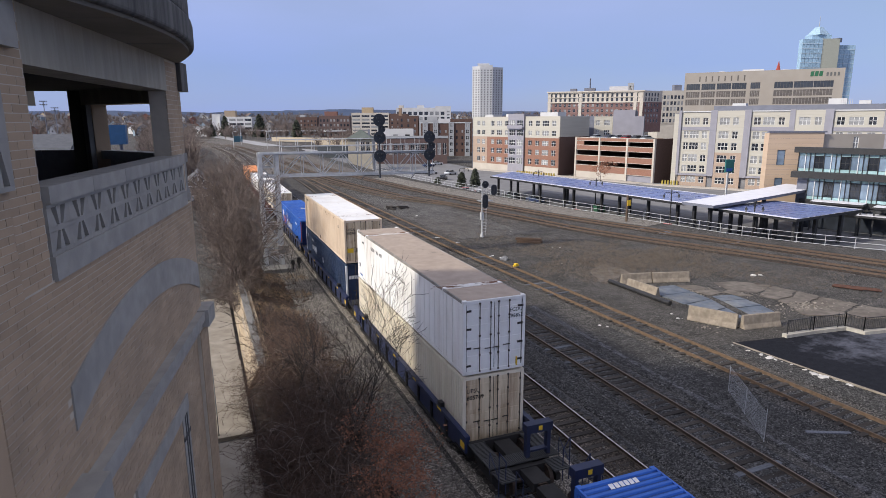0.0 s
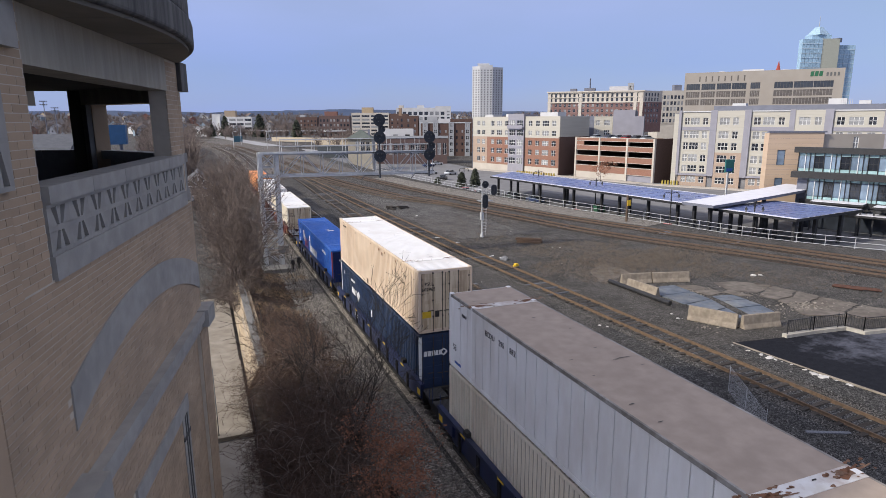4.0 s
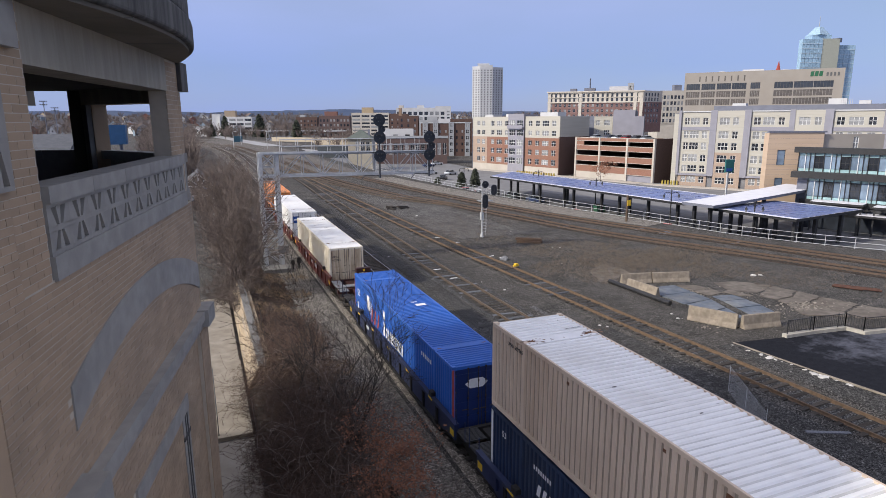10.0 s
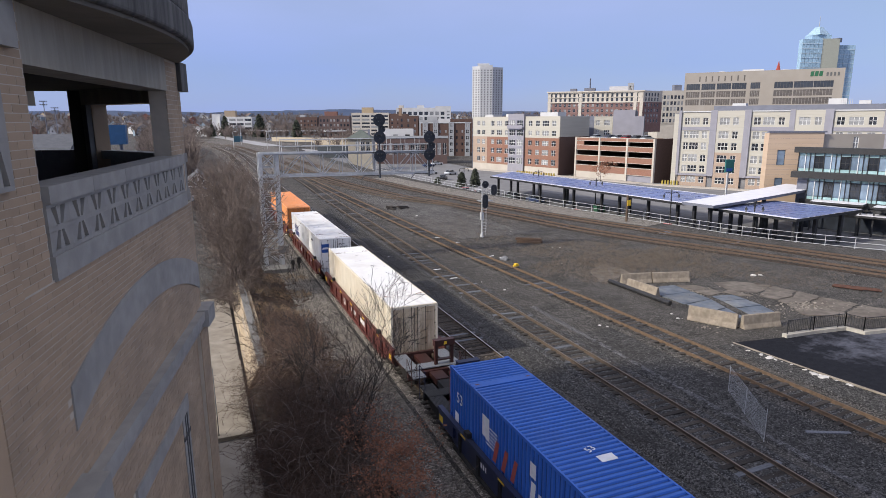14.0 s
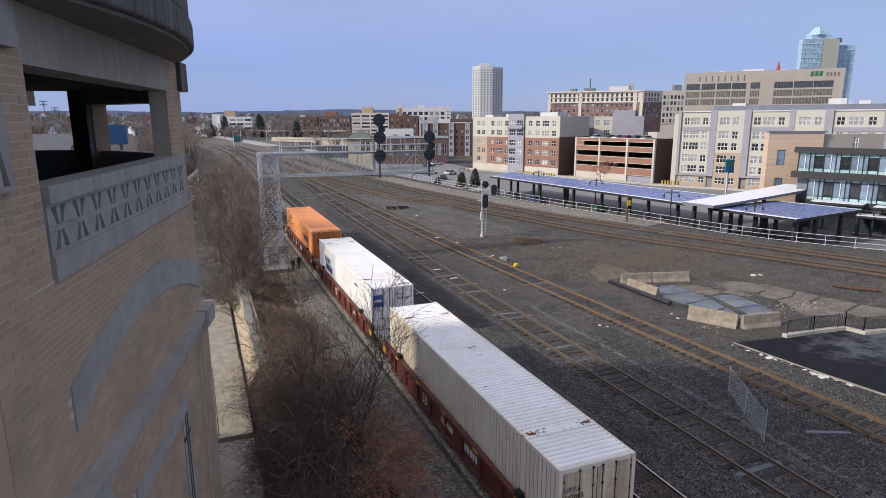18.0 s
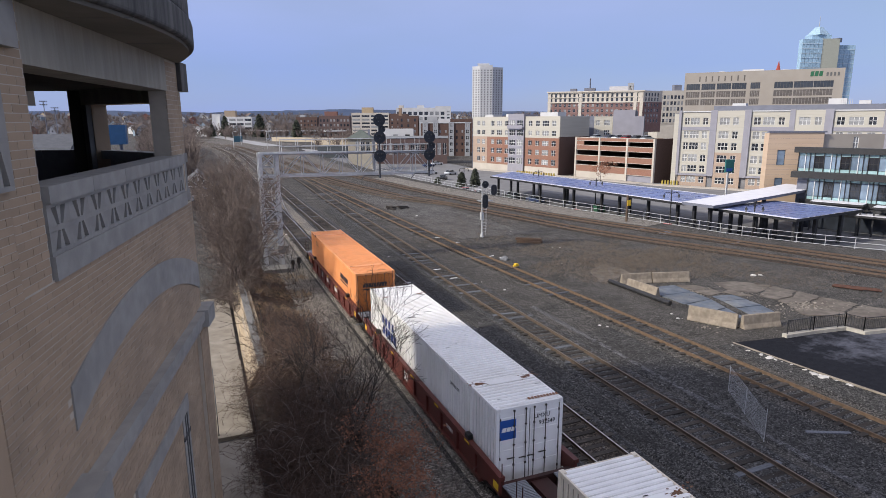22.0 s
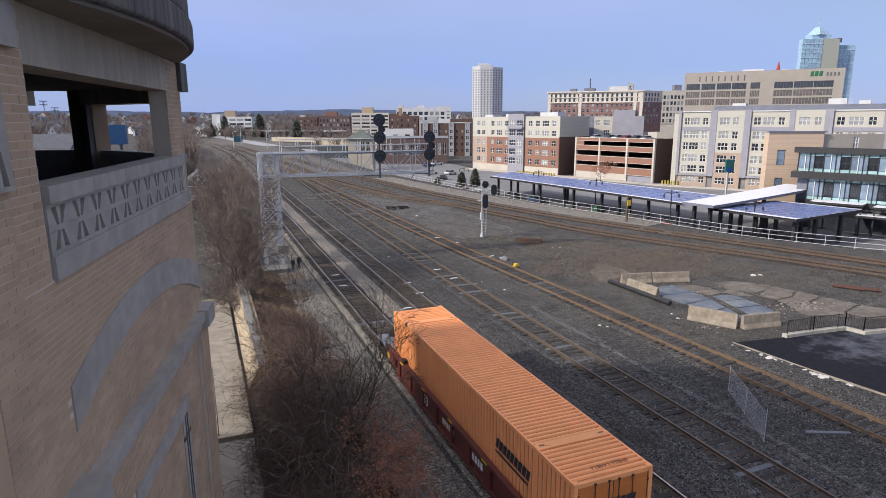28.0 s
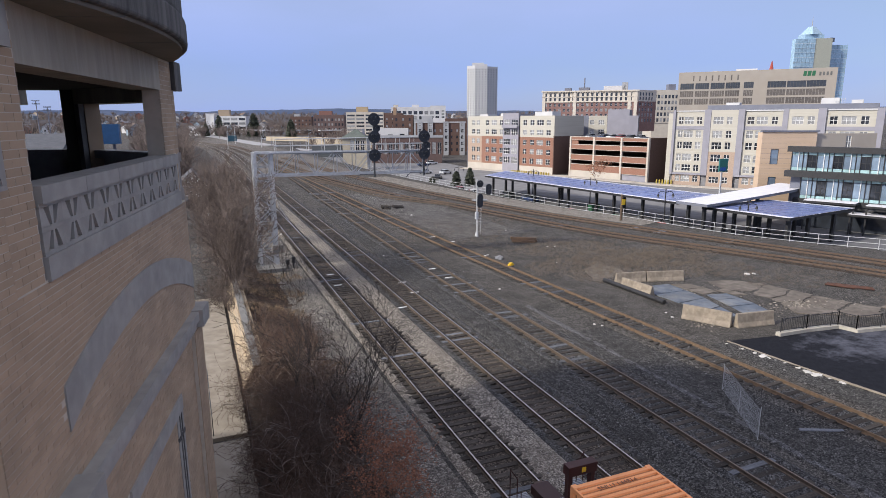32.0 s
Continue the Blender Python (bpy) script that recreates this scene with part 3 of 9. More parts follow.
def parking_tower():
    t = thing("parking_tower", "buff brick parking tower with grey cast-stone bands and open decks", "parking garage")
    cs = g_corners(G_HALF)
    for i in range(8):
        a, b = cs[i], cs[(i + 1) % 8]
        m, half = side_pose(a, b)
        front = i == 0
        long_side = half > 3
        pw = 1.72 if long_side else 0.75
        x0, x1 = (-half + (1.75 if front else 0.0), half + (-0.66 if front else 0.02)) if long_side else (-half + 0.1, half - 0.1)
        far_pw = 1.25 if front else pw
        bm = B()
        box(bm, -half + 0.01, half - 0.01, -0.001, 0.5, -0.1, BAND, m)
        part("wall", bm, MORTAR if front else BRICK, t)
        cope = B()
        n = max(1, round((x1 - x0) / 1.55))
        w = (x1 - x0) / n
        block_me = B()
        box(block_me, 0.006, w - 0.006, -0.07, 0.42, COPE - 0.24, COPE)
        block_me = mesh("coping", block_me, CAST_STONE)
        for k in range(n):
            part("coping", block_me, None, t, "grey cast-stone coping block", at=m @ pose(x0 + k * w, 0, 0))
        bm = B()
        box(bm, x0 - 0.02, x1 + 0.02, -0.05, 0.45, BAND - 0.02, BAND + 0.32, m)
        part("band_course", bm, CAST_STONE, t)
        lattice_panel(t, m @ pose((x0 + x1) / 2, 0, 0), (x1 - x0) / 2, -0.01, BAND + 0.32, COPE - 0.24, i < 3)
        bm = B()
        box(bm, -half + pw - 0.1, half - far_pw + 0.03, 0.07, 0.75, BEAM - (0.26 if i in (1, 2) else 0.0), SOFFIT + 0.05, m)
        part("beam", bm, BEAM_CONC, t, "cream painted concrete edge beam")
        if long_side:
            for s in (-1, 1):
                lo, hi = (-half + 0.85, -half + pw - 0.05) if s < 0 else (half - far_pw, half + 0.22)
                y = 0.0 if s < 0 else 0.1
                if i == 2:
                    lo, hi = (-half + 0.02, -half + 0.3) if s < 0 else (half - pw, half)
                bm = B()
                box(bm, lo, hi, y - 0.001, 0.35 if i == 2 else 0.5 if front and s > 0 else 0.9, BAND, SOFFIT, m)
                part("pier", bm, MORTAR if front else BRICK, t)
                if front:
                    brick_field(t, m, lo, hi, BAND if s < 0 else COPE, SOFFIT - 0.05, y, 8 + s, near=(lambda x, z: True) if s < 0 else None, length=0.40, height=0.113)
                bm = B()
                lo, hi = (half - 1.05, half - 0.3) if front and s > 0 else sorted((s * (half - pw - 0.34), s * (half - pw)))
                if i == 2:
                    lo, hi = (-half + 0.05, -half + 0.25) if s < 0 else (half - pw, half)
                box(bm, lo, hi, 0.11 if front and s > 0 else 0.3, 0.5 if front and s > 0 else 0.75, DECK, SOFFIT, m)
                part("column", bm, COLUMN_CONC, t, "grey concrete column beside the pier")
                bm = B()
                lo, hi = sorted((s * (half + 0.02), s * (half + 0.75)))
                box(bm, lo, hi, -0.02, 0.5, 13.7, SOFFIT + 0.02, m)
                part("bracket", bm, FASCIA, t, "grey block under the roof edge")
        else:
            for s in (-1, 1):
                bm = B()
                lo, hi = (-half + 0.004, -half + 0.3) if s < 0 else (half - (0.9 if i == 1 else 0.32), half - (0.3 if i == 1 else 0.004))
                box(bm, lo, hi, 0.12, 0.55, BAND, SOFFIT, m)
                part("pier", bm, BRICK, t)
                if i == 1 and s > 0:
                    bm = B()
                    box(bm, lo + 0.03, hi, 0.552, 0.7, DECK, SOFFIT, m)
                    part("column", bm, COLUMN_CONC, t, "grey concrete column beside the pier")
        bm = B()
        box(bm, -half - 0.05, half + 0.05, -0.2, 0.25, 7.5, 7.74, m)
        box(bm, -half - 0.03, half + 0.03, -0.11, 0.25, 7.26, 7.5, m)
        part("belt_course", bm, CAST_STONE, t, "projecting grey stone belt course")
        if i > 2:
            # Unseen walls, added to keep daylight out of the deck.
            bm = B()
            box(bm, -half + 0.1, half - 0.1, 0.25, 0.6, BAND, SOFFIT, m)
            part("light_stop_wall", bm, DARK_CONC, t)
        if not front:
            continue
        # the track side: the end of the next bay's balustrade, and the upper storey's
        bm = B()
        box(bm, -half - 0.3, -half + 1.37, -0.12, 0.3, 13.79, 15.2, m)
        part("upper_panel", bm, CAST_STONE, t)
        lattice_panel(t, m @ pose(-half + 0.25, 0, 0), 0.62, -0.08, 12.12, 13.3)
        bm = B()
        box(bm, -half - 0.3, -half + 0.86, -0.001, 0.4, BAND - 0.02, 12.12, m)
        part("wall", bm, MORTAR, t)
        brick_field(t, m, -half - 0.3, -half + 0.86, BAND - 0.02, 12.12, 0.0, 31)
        bm = B()
        box(bm, half - 0.85, half + 0.12, -0.1, 0.6, -0.1, 7.26, m)
        part("corner_pier", bm, MORTAR, t)
        brick_field(t, m, half - 0.85, half + 0.12, 0.0, 7.24, -0.112, 21)
        bm = B()
        box(bm, half - 0.55, half + 0.34, -0.3, 0.45, 7.3, 7.78, m)
        part("pier_cap", bm, CAST_STONE, t, "grey stone block capping the corner pier")
        ac, ar0, ar1, az = 0.55, 11.65, 12.3, -2.4

        def out_of_arch(x, z):
            return not (ar0 + 0.2 < math.hypot(x - ac, z - az) < ar1 - 0.2 and x > -3.5)

        def out_of_window(x, z):
            return not (-1.5 < x < 2.66 and z < 6.27)
        brick_field(t, m, -half, half, 7.75, BAND - 0.02, 0.0, 3, out_of_arch, near=lambda x, z: -4.2 < x < 0.5 and z > 8.9)
        brick_field(t, m, -half, half - 0.85, 0.0, 7.25, 0.0, 4, out_of_window)
        bm = B()
        k = 40
        ends = [math.acos((x - ac) / ar1) for x in (half - 0.01, -3.48)]
        outer = [ends[0] + (ends[1] - ends[0]) * j / k for j in range(k + 1)]
        rows = []
        for th in outer:
            x = ac + ar1 * math.cos(th)
            zo = az + ar1 * math.sin(th)
            zi = az + math.sqrt(ar0 * ar0 - (x - ac) ** 2)
            rows.append([bm.verts.new(m @ Vector(v)) for v in ((x, -0.03, zi), (x, -0.03, zo), (x, 0.03, zo), (x, 0.03, zi))])
        for r0, r1 in zip(rows, rows[1:]):
            for j in range(4):
                bm.faces.new((r0[j], r1[j], r1[(j + 1) % 4], r0[(j + 1) % 4]))
        bm.faces.new(rows[0])
        bm.faces.new(rows[-1][::-1])
        part("arch", bm, CAST_STONE, t, "flat grey stone arch let into the brick")
        xa, xb, za, zb = -1.5, 2.66, 0.6, 6.25
        bm = B()
        box(bm, xa, xb, -0.05, 0.03, zb - 0.38, zb, m)
        box(bm, xb - 0.62, xb, -0.03, 0.03, za, zb - 0.38, m)
        box(bm, xa, xa + 0.3, -0.03, 0.03, za, zb - 0.38, m)
        wf = part("window_frame", bm, CAST_STONE, t, "grey stone window surround")
        bm = B()
        box(bm, xa + 0.3, xb - 0.62, -0.008, 0.03, za, zb - 0.38, m)
        part("infill", bm, BRICK, wf)
        brick_field(t, m, xa + 0.31, xb - 0.63, za, zb - 0.39, -0.012, 33)
        bm = B()
        box(bm, -4.75, -3.5, -0.4, 0.3, 7.2, 7.86, m)
        part("pier_cap", bm, CAST_STONE, t, "grey stone block capping a pier")
        for k in range(5):
            bm = B()
            box(bm, -2.3 + 1.75 * k, -2.292 + 1.75 * k, -0.202, 0.0, 7.5, 7.742, m)
            part("stone_joint", bm, CAST_STONE, t)
        bm = B()
        for dx in (0.22, 0.40):
            box(bm, xb - dx - 0.03, xb - dx + 0.03, -0.045, 0.0, za, zb - 0.4, m)
        box(bm, xb - 0.62, xb, -0.045, 0.0, zb - 1.0, zb - 0.9, m)
        part("groove", bm, FASCIA, wf)
    # Deck and ceiling carry their shade in the dark concrete colour.
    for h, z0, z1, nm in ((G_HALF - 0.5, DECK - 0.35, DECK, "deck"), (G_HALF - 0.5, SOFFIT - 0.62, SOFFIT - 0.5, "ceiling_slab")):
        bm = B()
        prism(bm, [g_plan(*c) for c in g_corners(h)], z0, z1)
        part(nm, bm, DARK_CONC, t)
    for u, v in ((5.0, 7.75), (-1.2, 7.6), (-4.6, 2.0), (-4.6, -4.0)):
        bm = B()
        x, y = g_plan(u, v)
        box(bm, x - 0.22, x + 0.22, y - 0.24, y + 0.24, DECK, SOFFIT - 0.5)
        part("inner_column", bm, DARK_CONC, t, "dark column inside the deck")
    for (ax, ay), (bx, by) in (((-1.9, 10.92), (-0.75, 10.5)), ((-1.3, 13.92), (-0.2, 13.52)), ((-2.3, 7.95), (-1.3, 7.59))):
        bm = B()
        bar(bm, (ax, ay, SOFFIT + 0.001), (bx, by, SOFFIT + 0.001), 0.014)
        part("soffit_joint", bm, COLUMN_CONC, t)
    # roof with a bowed edge: four arcs
    R, off = 13.74, 4.12

    def edge(th, grow):
        c, s = math.cos(th), math.sin(th)
        return min(-off * abs(q) + math.sqrt((R + grow) ** 2 - off * off * (1 - q * q)) for q in (c, s))
    for nm, z0, z1, grow, mat, lab in (("roof_slab", SOFFIT, SOFFIT + 0.12, -0.12, SOFFIT_CONC, ""), ("cornice", SOFFIT + 0.06, SOFFIT + 0.60, 0.0, FASCIA, "streaked dark grey rounded fascia"),
                                       ("roof_parapet", SOFFIT + 0.60, SOFFIT + 1.35, -0.06, FASCIA, "streaked dark grey roof parapet")):
        bm = B()
        pts = [g_plan(edge(2 * math.pi * k / 96, grow) * math.cos(2 * math.pi * k / 96), edge(2 * math.pi * k / 96, grow) * math.sin(2 * math.pi * k / 96)) for k in range(96)]
        prism(bm, pts, z0, z1)
        if nm != "roof_slab":
            bmesh.ops.recalc_face_normals(bm, faces=bm.faces)
            ring = [e for e in bm.edges if abs(e.verts[0].co.z - e.verts[1].co.z) < 1e-5]
            bmesh.ops.bevel(bm, geom=ring, offset=0.07, segments=3, affect="EDGES", profile=0.5)
        part(nm, bm, mat, t, lab)
    return t


parking_tower()

# ---- intermodal train: well cars and 53-foot containers ----
C_L, C_W, C_H = 16.15, 1.295, 2.9
TRAIN_X = 9.8
moving, spinning = [], []


def travelled(t):
    """Metres that the train still has to go at t seconds, against its place in the middle of the clip."""
    u = t - 16
    start = max(0.0, (6.5 - t) / 6.5)
    return -3.9925 * u - 0.2954 * u * u / 100 - 0.0366 * u ** 3 / 1000 - 1.13 * start ** 1.8


paint_tone = {"dusty_grey_roof": (0.30, 0.265, 0.24)}


def paint(name, c, dirt, worn=0.82, gmix=0.5, rough=0.5, gscale=0.5):
    paint_tone[name] = c
    return surf(name, c, tuple(v * worn for v in c), 1.6, rough, bump=0.002, bscale=25, grime=dirt, gmix=gmix, gscale=gscale, stretch=(1, 1, 0.35), spec=0.35)


PALE = paint("off_white_container", (0.84, 0.835, 0.82), (0.46, 0.39, 0.31), 0.92, 0.5)
PALE_ROOF = surf("dusty_grey_roof", (0.405, 0.33, 0.268), (0.335, 0.273, 0.222), 2.5, 0.85, grime=(0.25, 0.198, 0.16), gmix=0.4, gscale=0.5)
CREAMY = paint("cream_container", (0.77, 0.70, 0.57), (0.46, 0.34, 0.22), 0.88, 0.45)
TAN = paint("tan_container", (0.72, 0.585, 0.45), (0.42, 0.29, 0.19), 0.86, 0.55)
TAN_ROOF = paint("chalky_roof", (0.90, 0.89, 0.87), (0.60, 0.54, 0.47), 0.94, 0.4)
NAVY = paint("navy_container", (0.026, 0.046, 0.10), (0.05, 0.055, 0.06), 0.7)
BLUE = paint("blue_container", (0.038, 0.145, 0.53), (0.06, 0.105, 0.30), 0.85, 0.35)
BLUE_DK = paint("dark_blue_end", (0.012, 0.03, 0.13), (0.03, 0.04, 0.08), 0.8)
CHALK = paint("white_container", (0.88, 0.87, 0.85), (0.46, 0.37, 0.29), 0.92, 0.45)
ORANGE = paint("orange_container", (0.92, 0.385, 0.15), (0.60, 0.26, 0.11), 0.9, 0.35)
ORANGE_DK = paint("dark_orange_end", (0.60, 0.20, 0.05), (0.30, 0.12, 0.05), 0.85, 0.5)
DIRTY_RAIL = surf("dirty_top_rail", (0.30, 0.28, 0.255), (0.17, 0.15, 0.13), 4, 0.8, grime=(0.50, 0.49, 0.47), gmix=0.6, gscale=0.9)
LOCK_STEEL = surf("rod_steel", (0.10, 0.085, 0.072), (0.05, 0.04, 0.034), 6, 0.6, 0.3)
STEEL_DK = surf("dark_hardware", (0.06, 0.055, 0.05), (0.035, 0.03, 0.03), 6, 0.6, 0.3)
BOW_WHITE = surf("rust_stained_white", (0.72, 0.71, 0.69), (0.60, 0.57, 0.52), 3, 0.6, grime=(0.26, 0.12, 0.06), gmix=0.85, gscale=1.1)
STREAKY = surf("streaked_cream_doors", (0.72, 0.61, 0.44), (0.58, 0.47, 0.32), 2.2, 0.7, bump=0.003, stretch=(2.2, 2.2, 0.22), grime=(0.22, 0.115, 0.06), gmix=0.75, gscale=1.1)
RUST = surf("flaking_rust", (0.20, 0.085, 0.04), (0.10, 0.05, 0.03), 5, 0.9, bump=0.01, grime=(0.35, 0.28, 0.2), gmix=0.5, gscale=3)
INK = surf("black_lettering", (0.02, 0.02, 0.025), (0.04, 0.04, 0.045), 4, 0.6)
WHITE_INK = surf("white_lettering", (0.80, 0.80, 0.80), (0.70, 0.70, 0.70), 4, 0.6)
FADED_INK = surf("faded_brown_lettering", (0.20, 0.09, 0.05), (0.26, 0.12, 0.06), 6, 0.7)
RED_INK = surf("red_lettering", (0.42, 0.09, 0.07), (0.33, 0.07, 0.06), 4, 0.6)
NAVY_INK = surf("navy_lettering", (0.02, 0.04, 0.16), (0.03, 0.05, 0.18), 4, 0.6)
LOGO_BLUE = surf("logo_blue", (0.02, 0.09, 0.36), (0.02, 0.08, 0.3), 4, 0.5)
ON_SIDE = Matrix(((0, 0, -1, 0), (-1, 0, 0, 0), (0, 1, 0, 0), (0, 0, 0, 1)))
ON_DOOR = Matrix(((1, 0, 0, 0), (0, 0, -1, 0), (0, 1, 0, 0), (0, 0, 0, 1)))


def corrugated(bm, length, height, depth, pitch, to_world, slope=0.2, flat=(0.12, 0.62)):
    """A sheet in the local xy plane with trapezoid ribs along y, sunk by depth; its back lies 5 cm below."""
    n = max(1, round(length / pitch))
    p = length / n
    xs = [(0.0, 0.0)]
    for i in range(n):
        a = i * p
        xs += [(a + p * flat[0], 0.0), (a + p * (flat[0] + slope * 0.5), -depth), (a + p * flat[1], -depth), (a + p * (flat[1] + slope * 0.5), 0.0)]
    xs.append((length, 0.0))
    lo = [bm.verts.new(to_world @ Vector((x, 0, z))) for x, z in xs]
    hi = [bm.verts.new(to_world @ Vector((x, height, z))) for x, z in xs]
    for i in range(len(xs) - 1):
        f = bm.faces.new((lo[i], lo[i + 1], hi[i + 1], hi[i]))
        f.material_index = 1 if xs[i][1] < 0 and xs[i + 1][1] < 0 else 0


grooves = {}


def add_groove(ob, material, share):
    """Darkens the grooves of a ribbed sheet: rib shade and road dust put into the colour."""
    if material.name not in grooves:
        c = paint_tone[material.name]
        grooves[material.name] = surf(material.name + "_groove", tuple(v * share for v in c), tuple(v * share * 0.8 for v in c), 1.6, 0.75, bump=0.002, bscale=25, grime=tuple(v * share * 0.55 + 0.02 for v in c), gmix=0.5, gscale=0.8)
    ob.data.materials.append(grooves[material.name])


def word_bars(count, h, w, gap, slant=0.0, seed=0):
    """A word that is not lettered: one plain block for each of its letters."""
    rnd = random.Random(seed)
    bm = B()
    x = 0.0
    for i in range(count):
        ww = w * rnd.uniform(0.85, 1.1)
        v = [bm.verts.new((x + dx + slant * dy, dy, 0.004)) for dx, dy in ((0, 0), (ww, 0), (ww, h), (0, h))]
        bm.faces.new(v)
        x += ww + gap
    return bm


def container(label, y0, z0, side, roof, doors, frame_mat=None, ribbed=True, pitch=0.24, far_end=None, post=None, rusty=True, group="freight containers"):
    frame_mat = frame_mat or side
    c = thing("shipping_container", label, "container", pose(TRAIN_X, y0, z0), group)
    L, W, H = C_L, C_W, C_H
    # side panels, between the end posts and the posts two metres in
    for s in (-1, 1):
        bm = B()
        for ya, yb in ((0.12, 2.0), (2.12, L - 2.12), (L - 2.0, L - 0.12)):
            if s < 0:
                m = Matrix(((0, 0, -1, -W + 0.012), (-1, 0, 0, yb), (0, 1, 0, 0.17), (0, 0, 0, 1)))
            else:
                m = Matrix(((0, 0, 1, W - 0.012), (1, 0, 0, ya), (0, 1, 0, 0.17), (0, 0, 0, 1)))
            if ribbed:
                corrugated(bm, yb - ya, H - 0.29, 0.046, pitch, m)
            else:
                corrugated(bm, yb - ya, H - 0.29, 0.035, 0.61, m, 0.01, (0.46, 0.515))
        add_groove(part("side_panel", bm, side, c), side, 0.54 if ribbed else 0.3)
        bm = B()
        box(bm, min(s * W, s * (W - 0.06)), max(s * W, s * (W - 0.06)), 0.02, L - 0.02, H - 0.12, H - 0.01)
        part("top_rail", bm, frame_mat if ribbed else DIRTY_RAIL, c)
        bm = B()
        box(bm, min(s * W, s * (W - 0.06)), max(s * W, s * (W - 0.06)), 0.02, L - 0.02, 0.02, 0.17)
        part("bottom_rail", bm, frame_mat, c)
    # roof in three fields
    bm = B()
    for ya, yb in ((0.1, 2.0), (2.14, L - 2.14), (L - 2.0, L - 0.1)):
        m = Matrix(((0, -1, 0, W - 0.05), (1, 0, 0, ya), (0, 0, 1, H - 0.012), (0, 0, 0, 1)))
        corrugated(bm, yb - ya, 2 * W - 0.1, 0.045 if ribbed else 0.004, 0.215 if ribbed else 1.2, m)
    top = part("roof", bm, roof, c)
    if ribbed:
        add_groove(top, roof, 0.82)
    for ya in (2.0, L - 2.14):
        bm = B()
        wide = 0.36 if ribbed else 0.42
        box(bm, -W + 0.03, W - 0.03, ya + 0.07 - wide / 2, ya + 0.07 + wide / 2, H - 0.05, H + (0.003 if ribbed else -0.002))
        part("roof_bow", bm, BOW_WHITE if not ribbed else roof, c, "raised cross member of the roof")
    post_me = boxm("corner_post", -0.06, 0.06, -0.06, 0.06, 0.1, H - 0.1, post or frame_mat)
    mid_me = boxm("side_post", -0.03, 0.03, -0.06, 0.06, 0.03, H - 0.02, frame_mat)
    cast = B()
    box(cast, -0.085, 0.085, -0.09, 0.09, 0, 0.12)
    bmesh.ops.bevel(cast, geom=cast.edges[:], offset=0.012, segments=1, affect="EDGES")
    cast = mesh("corner_casting", cast, frame_mat)
    rust_bm = B()
    rr = random.Random(int(abs(y0) * 10) + int(z0 * 7))
    size = (1.0 if ribbed else 1.45) if rusty is True else rusty
    for cx, cy, ra, rb, n in [(0, 0, 0.27, 0.085, 26)] + [(rr.gauss(0, 0.3), rr.gauss(0, 0.1), 0.05 * rr.random() + 0.015, 0.025 * rr.random() + 0.01, 7) for k in range(26)]:
        rim = []
        for k in range(n):
            w = rr.uniform(0.55, 1.45) * size
            rim.append((cx * size + ra * w * math.cos(6.283 * k / n), cy * size + rb * w * math.sin(6.283 * k / n), 0.0))
        rust_bm.faces.new([rust_bm.verts.new(v) for v in rim])
    rust_me = mesh("rust_patch", rust_bm, RUST)
    for s in (-1, 1):
        for y in (0.06, L - 0.06):
            part("corner_post", post_me, None, c, at=pose(s * (W - 0.058), y, 0))
            for z in (0.0, H - 0.115):
                part("corner_casting", cast, None, c, at=pose(s * (W - 0.083), 0.09 if y < 1 else L - 0.09, z))
        for y in (2.06, L - 2.06):
            part("side_post", mid_me, None, c, at=pose(s * (W - 0.028), y, 0))
            part("corner_casting", cast, None, c, at=pose(s * (W - 0.083), y, H - 0.112), label="lifting casting of the inner post")
            if rusty:
                tagged(part("rust_patch", rust_me, None, c, at=pose(s * (W - 0.24), y + 0.02, H + 0.006, 0, 0, 7 * s)), "rust stain round the lifting casting", kind="stuff")
    if rusty is True:
        bm = B()
        for k in range(13):
            x, y, w, h = rr.uniform(-W + 0.2, W - 0.2), rr.uniform(0.6, L - 0.6), rr.uniform(0.03, 0.12) * (3 if k == 4 else 1), rr.uniform(0.01, 0.025)
            a = rr.uniform(-0.3, 0.3)
            bm.faces.new([bm.verts.new((x + dx * w + a * dy * h, y + dy * h + a * dx * w * 0.3, H + 0.004)) for dx, dy in ((-1, -0.6), (0.2, -1), (1, -0.3), (0.7, 0.9), (-0.6, 1))])
        tagged(part("scuff", bm, RUST if rr.random() < 0.3 else STEEL_DK, c, "dark scuffs on the roof"), kind="stuff")
    # door end, facing the way the train goes
    bm = B()
    box(bm, -W + 0.1, W - 0.1, 0.02, 0.1, H - 0.15, H - 0.02)
    part("door_header", bm, frame_mat, c)
    for s in (-1, 1):
        a, b = (-W + 0.12, -0.012) if s < 0 else (0.012, W - 0.12)
        bm = B()
        box(bm, a, b, 0.035, 0.1, 0.14, H - 0.16)
        for k in range(4):
            z = 0.32 + k * 0.6
            box(bm, a + 0.06, b - 0.06, 0.018, 0.036, z, z + 0.42)
        d = part("door", bm, doors, c)
        rod_me = B()
        bar(rod_me, (0, 0, 0.08), (0, 0, H - 0.1), 0.03, n=8)
        for z in (0.1, 0.75, 1.5, 2.2, H - 0.14):
            box(rod_me, -0.032, 0.032, -0.016, 0.03, z - 0.03, z + 0.03)
        rod_me = mesh("lock_rod", rod_me, LOCK_STEEL, False)
        for f in (0.13, 0.52):
            x = a + (b - a) * (f if s > 0 else 1 - f)
            part("lock_rod", rod_me, None, d, at=pose(x, -0.002, 0))
            hb = B()
            box(hb, -0.26, 0.02, -0.03, -0.01, 0, 0.035)
            part("door_handle", hb, LOCK_STEEL, d, at=pose(x, 0.0, 0.95 + 0.12 * f))
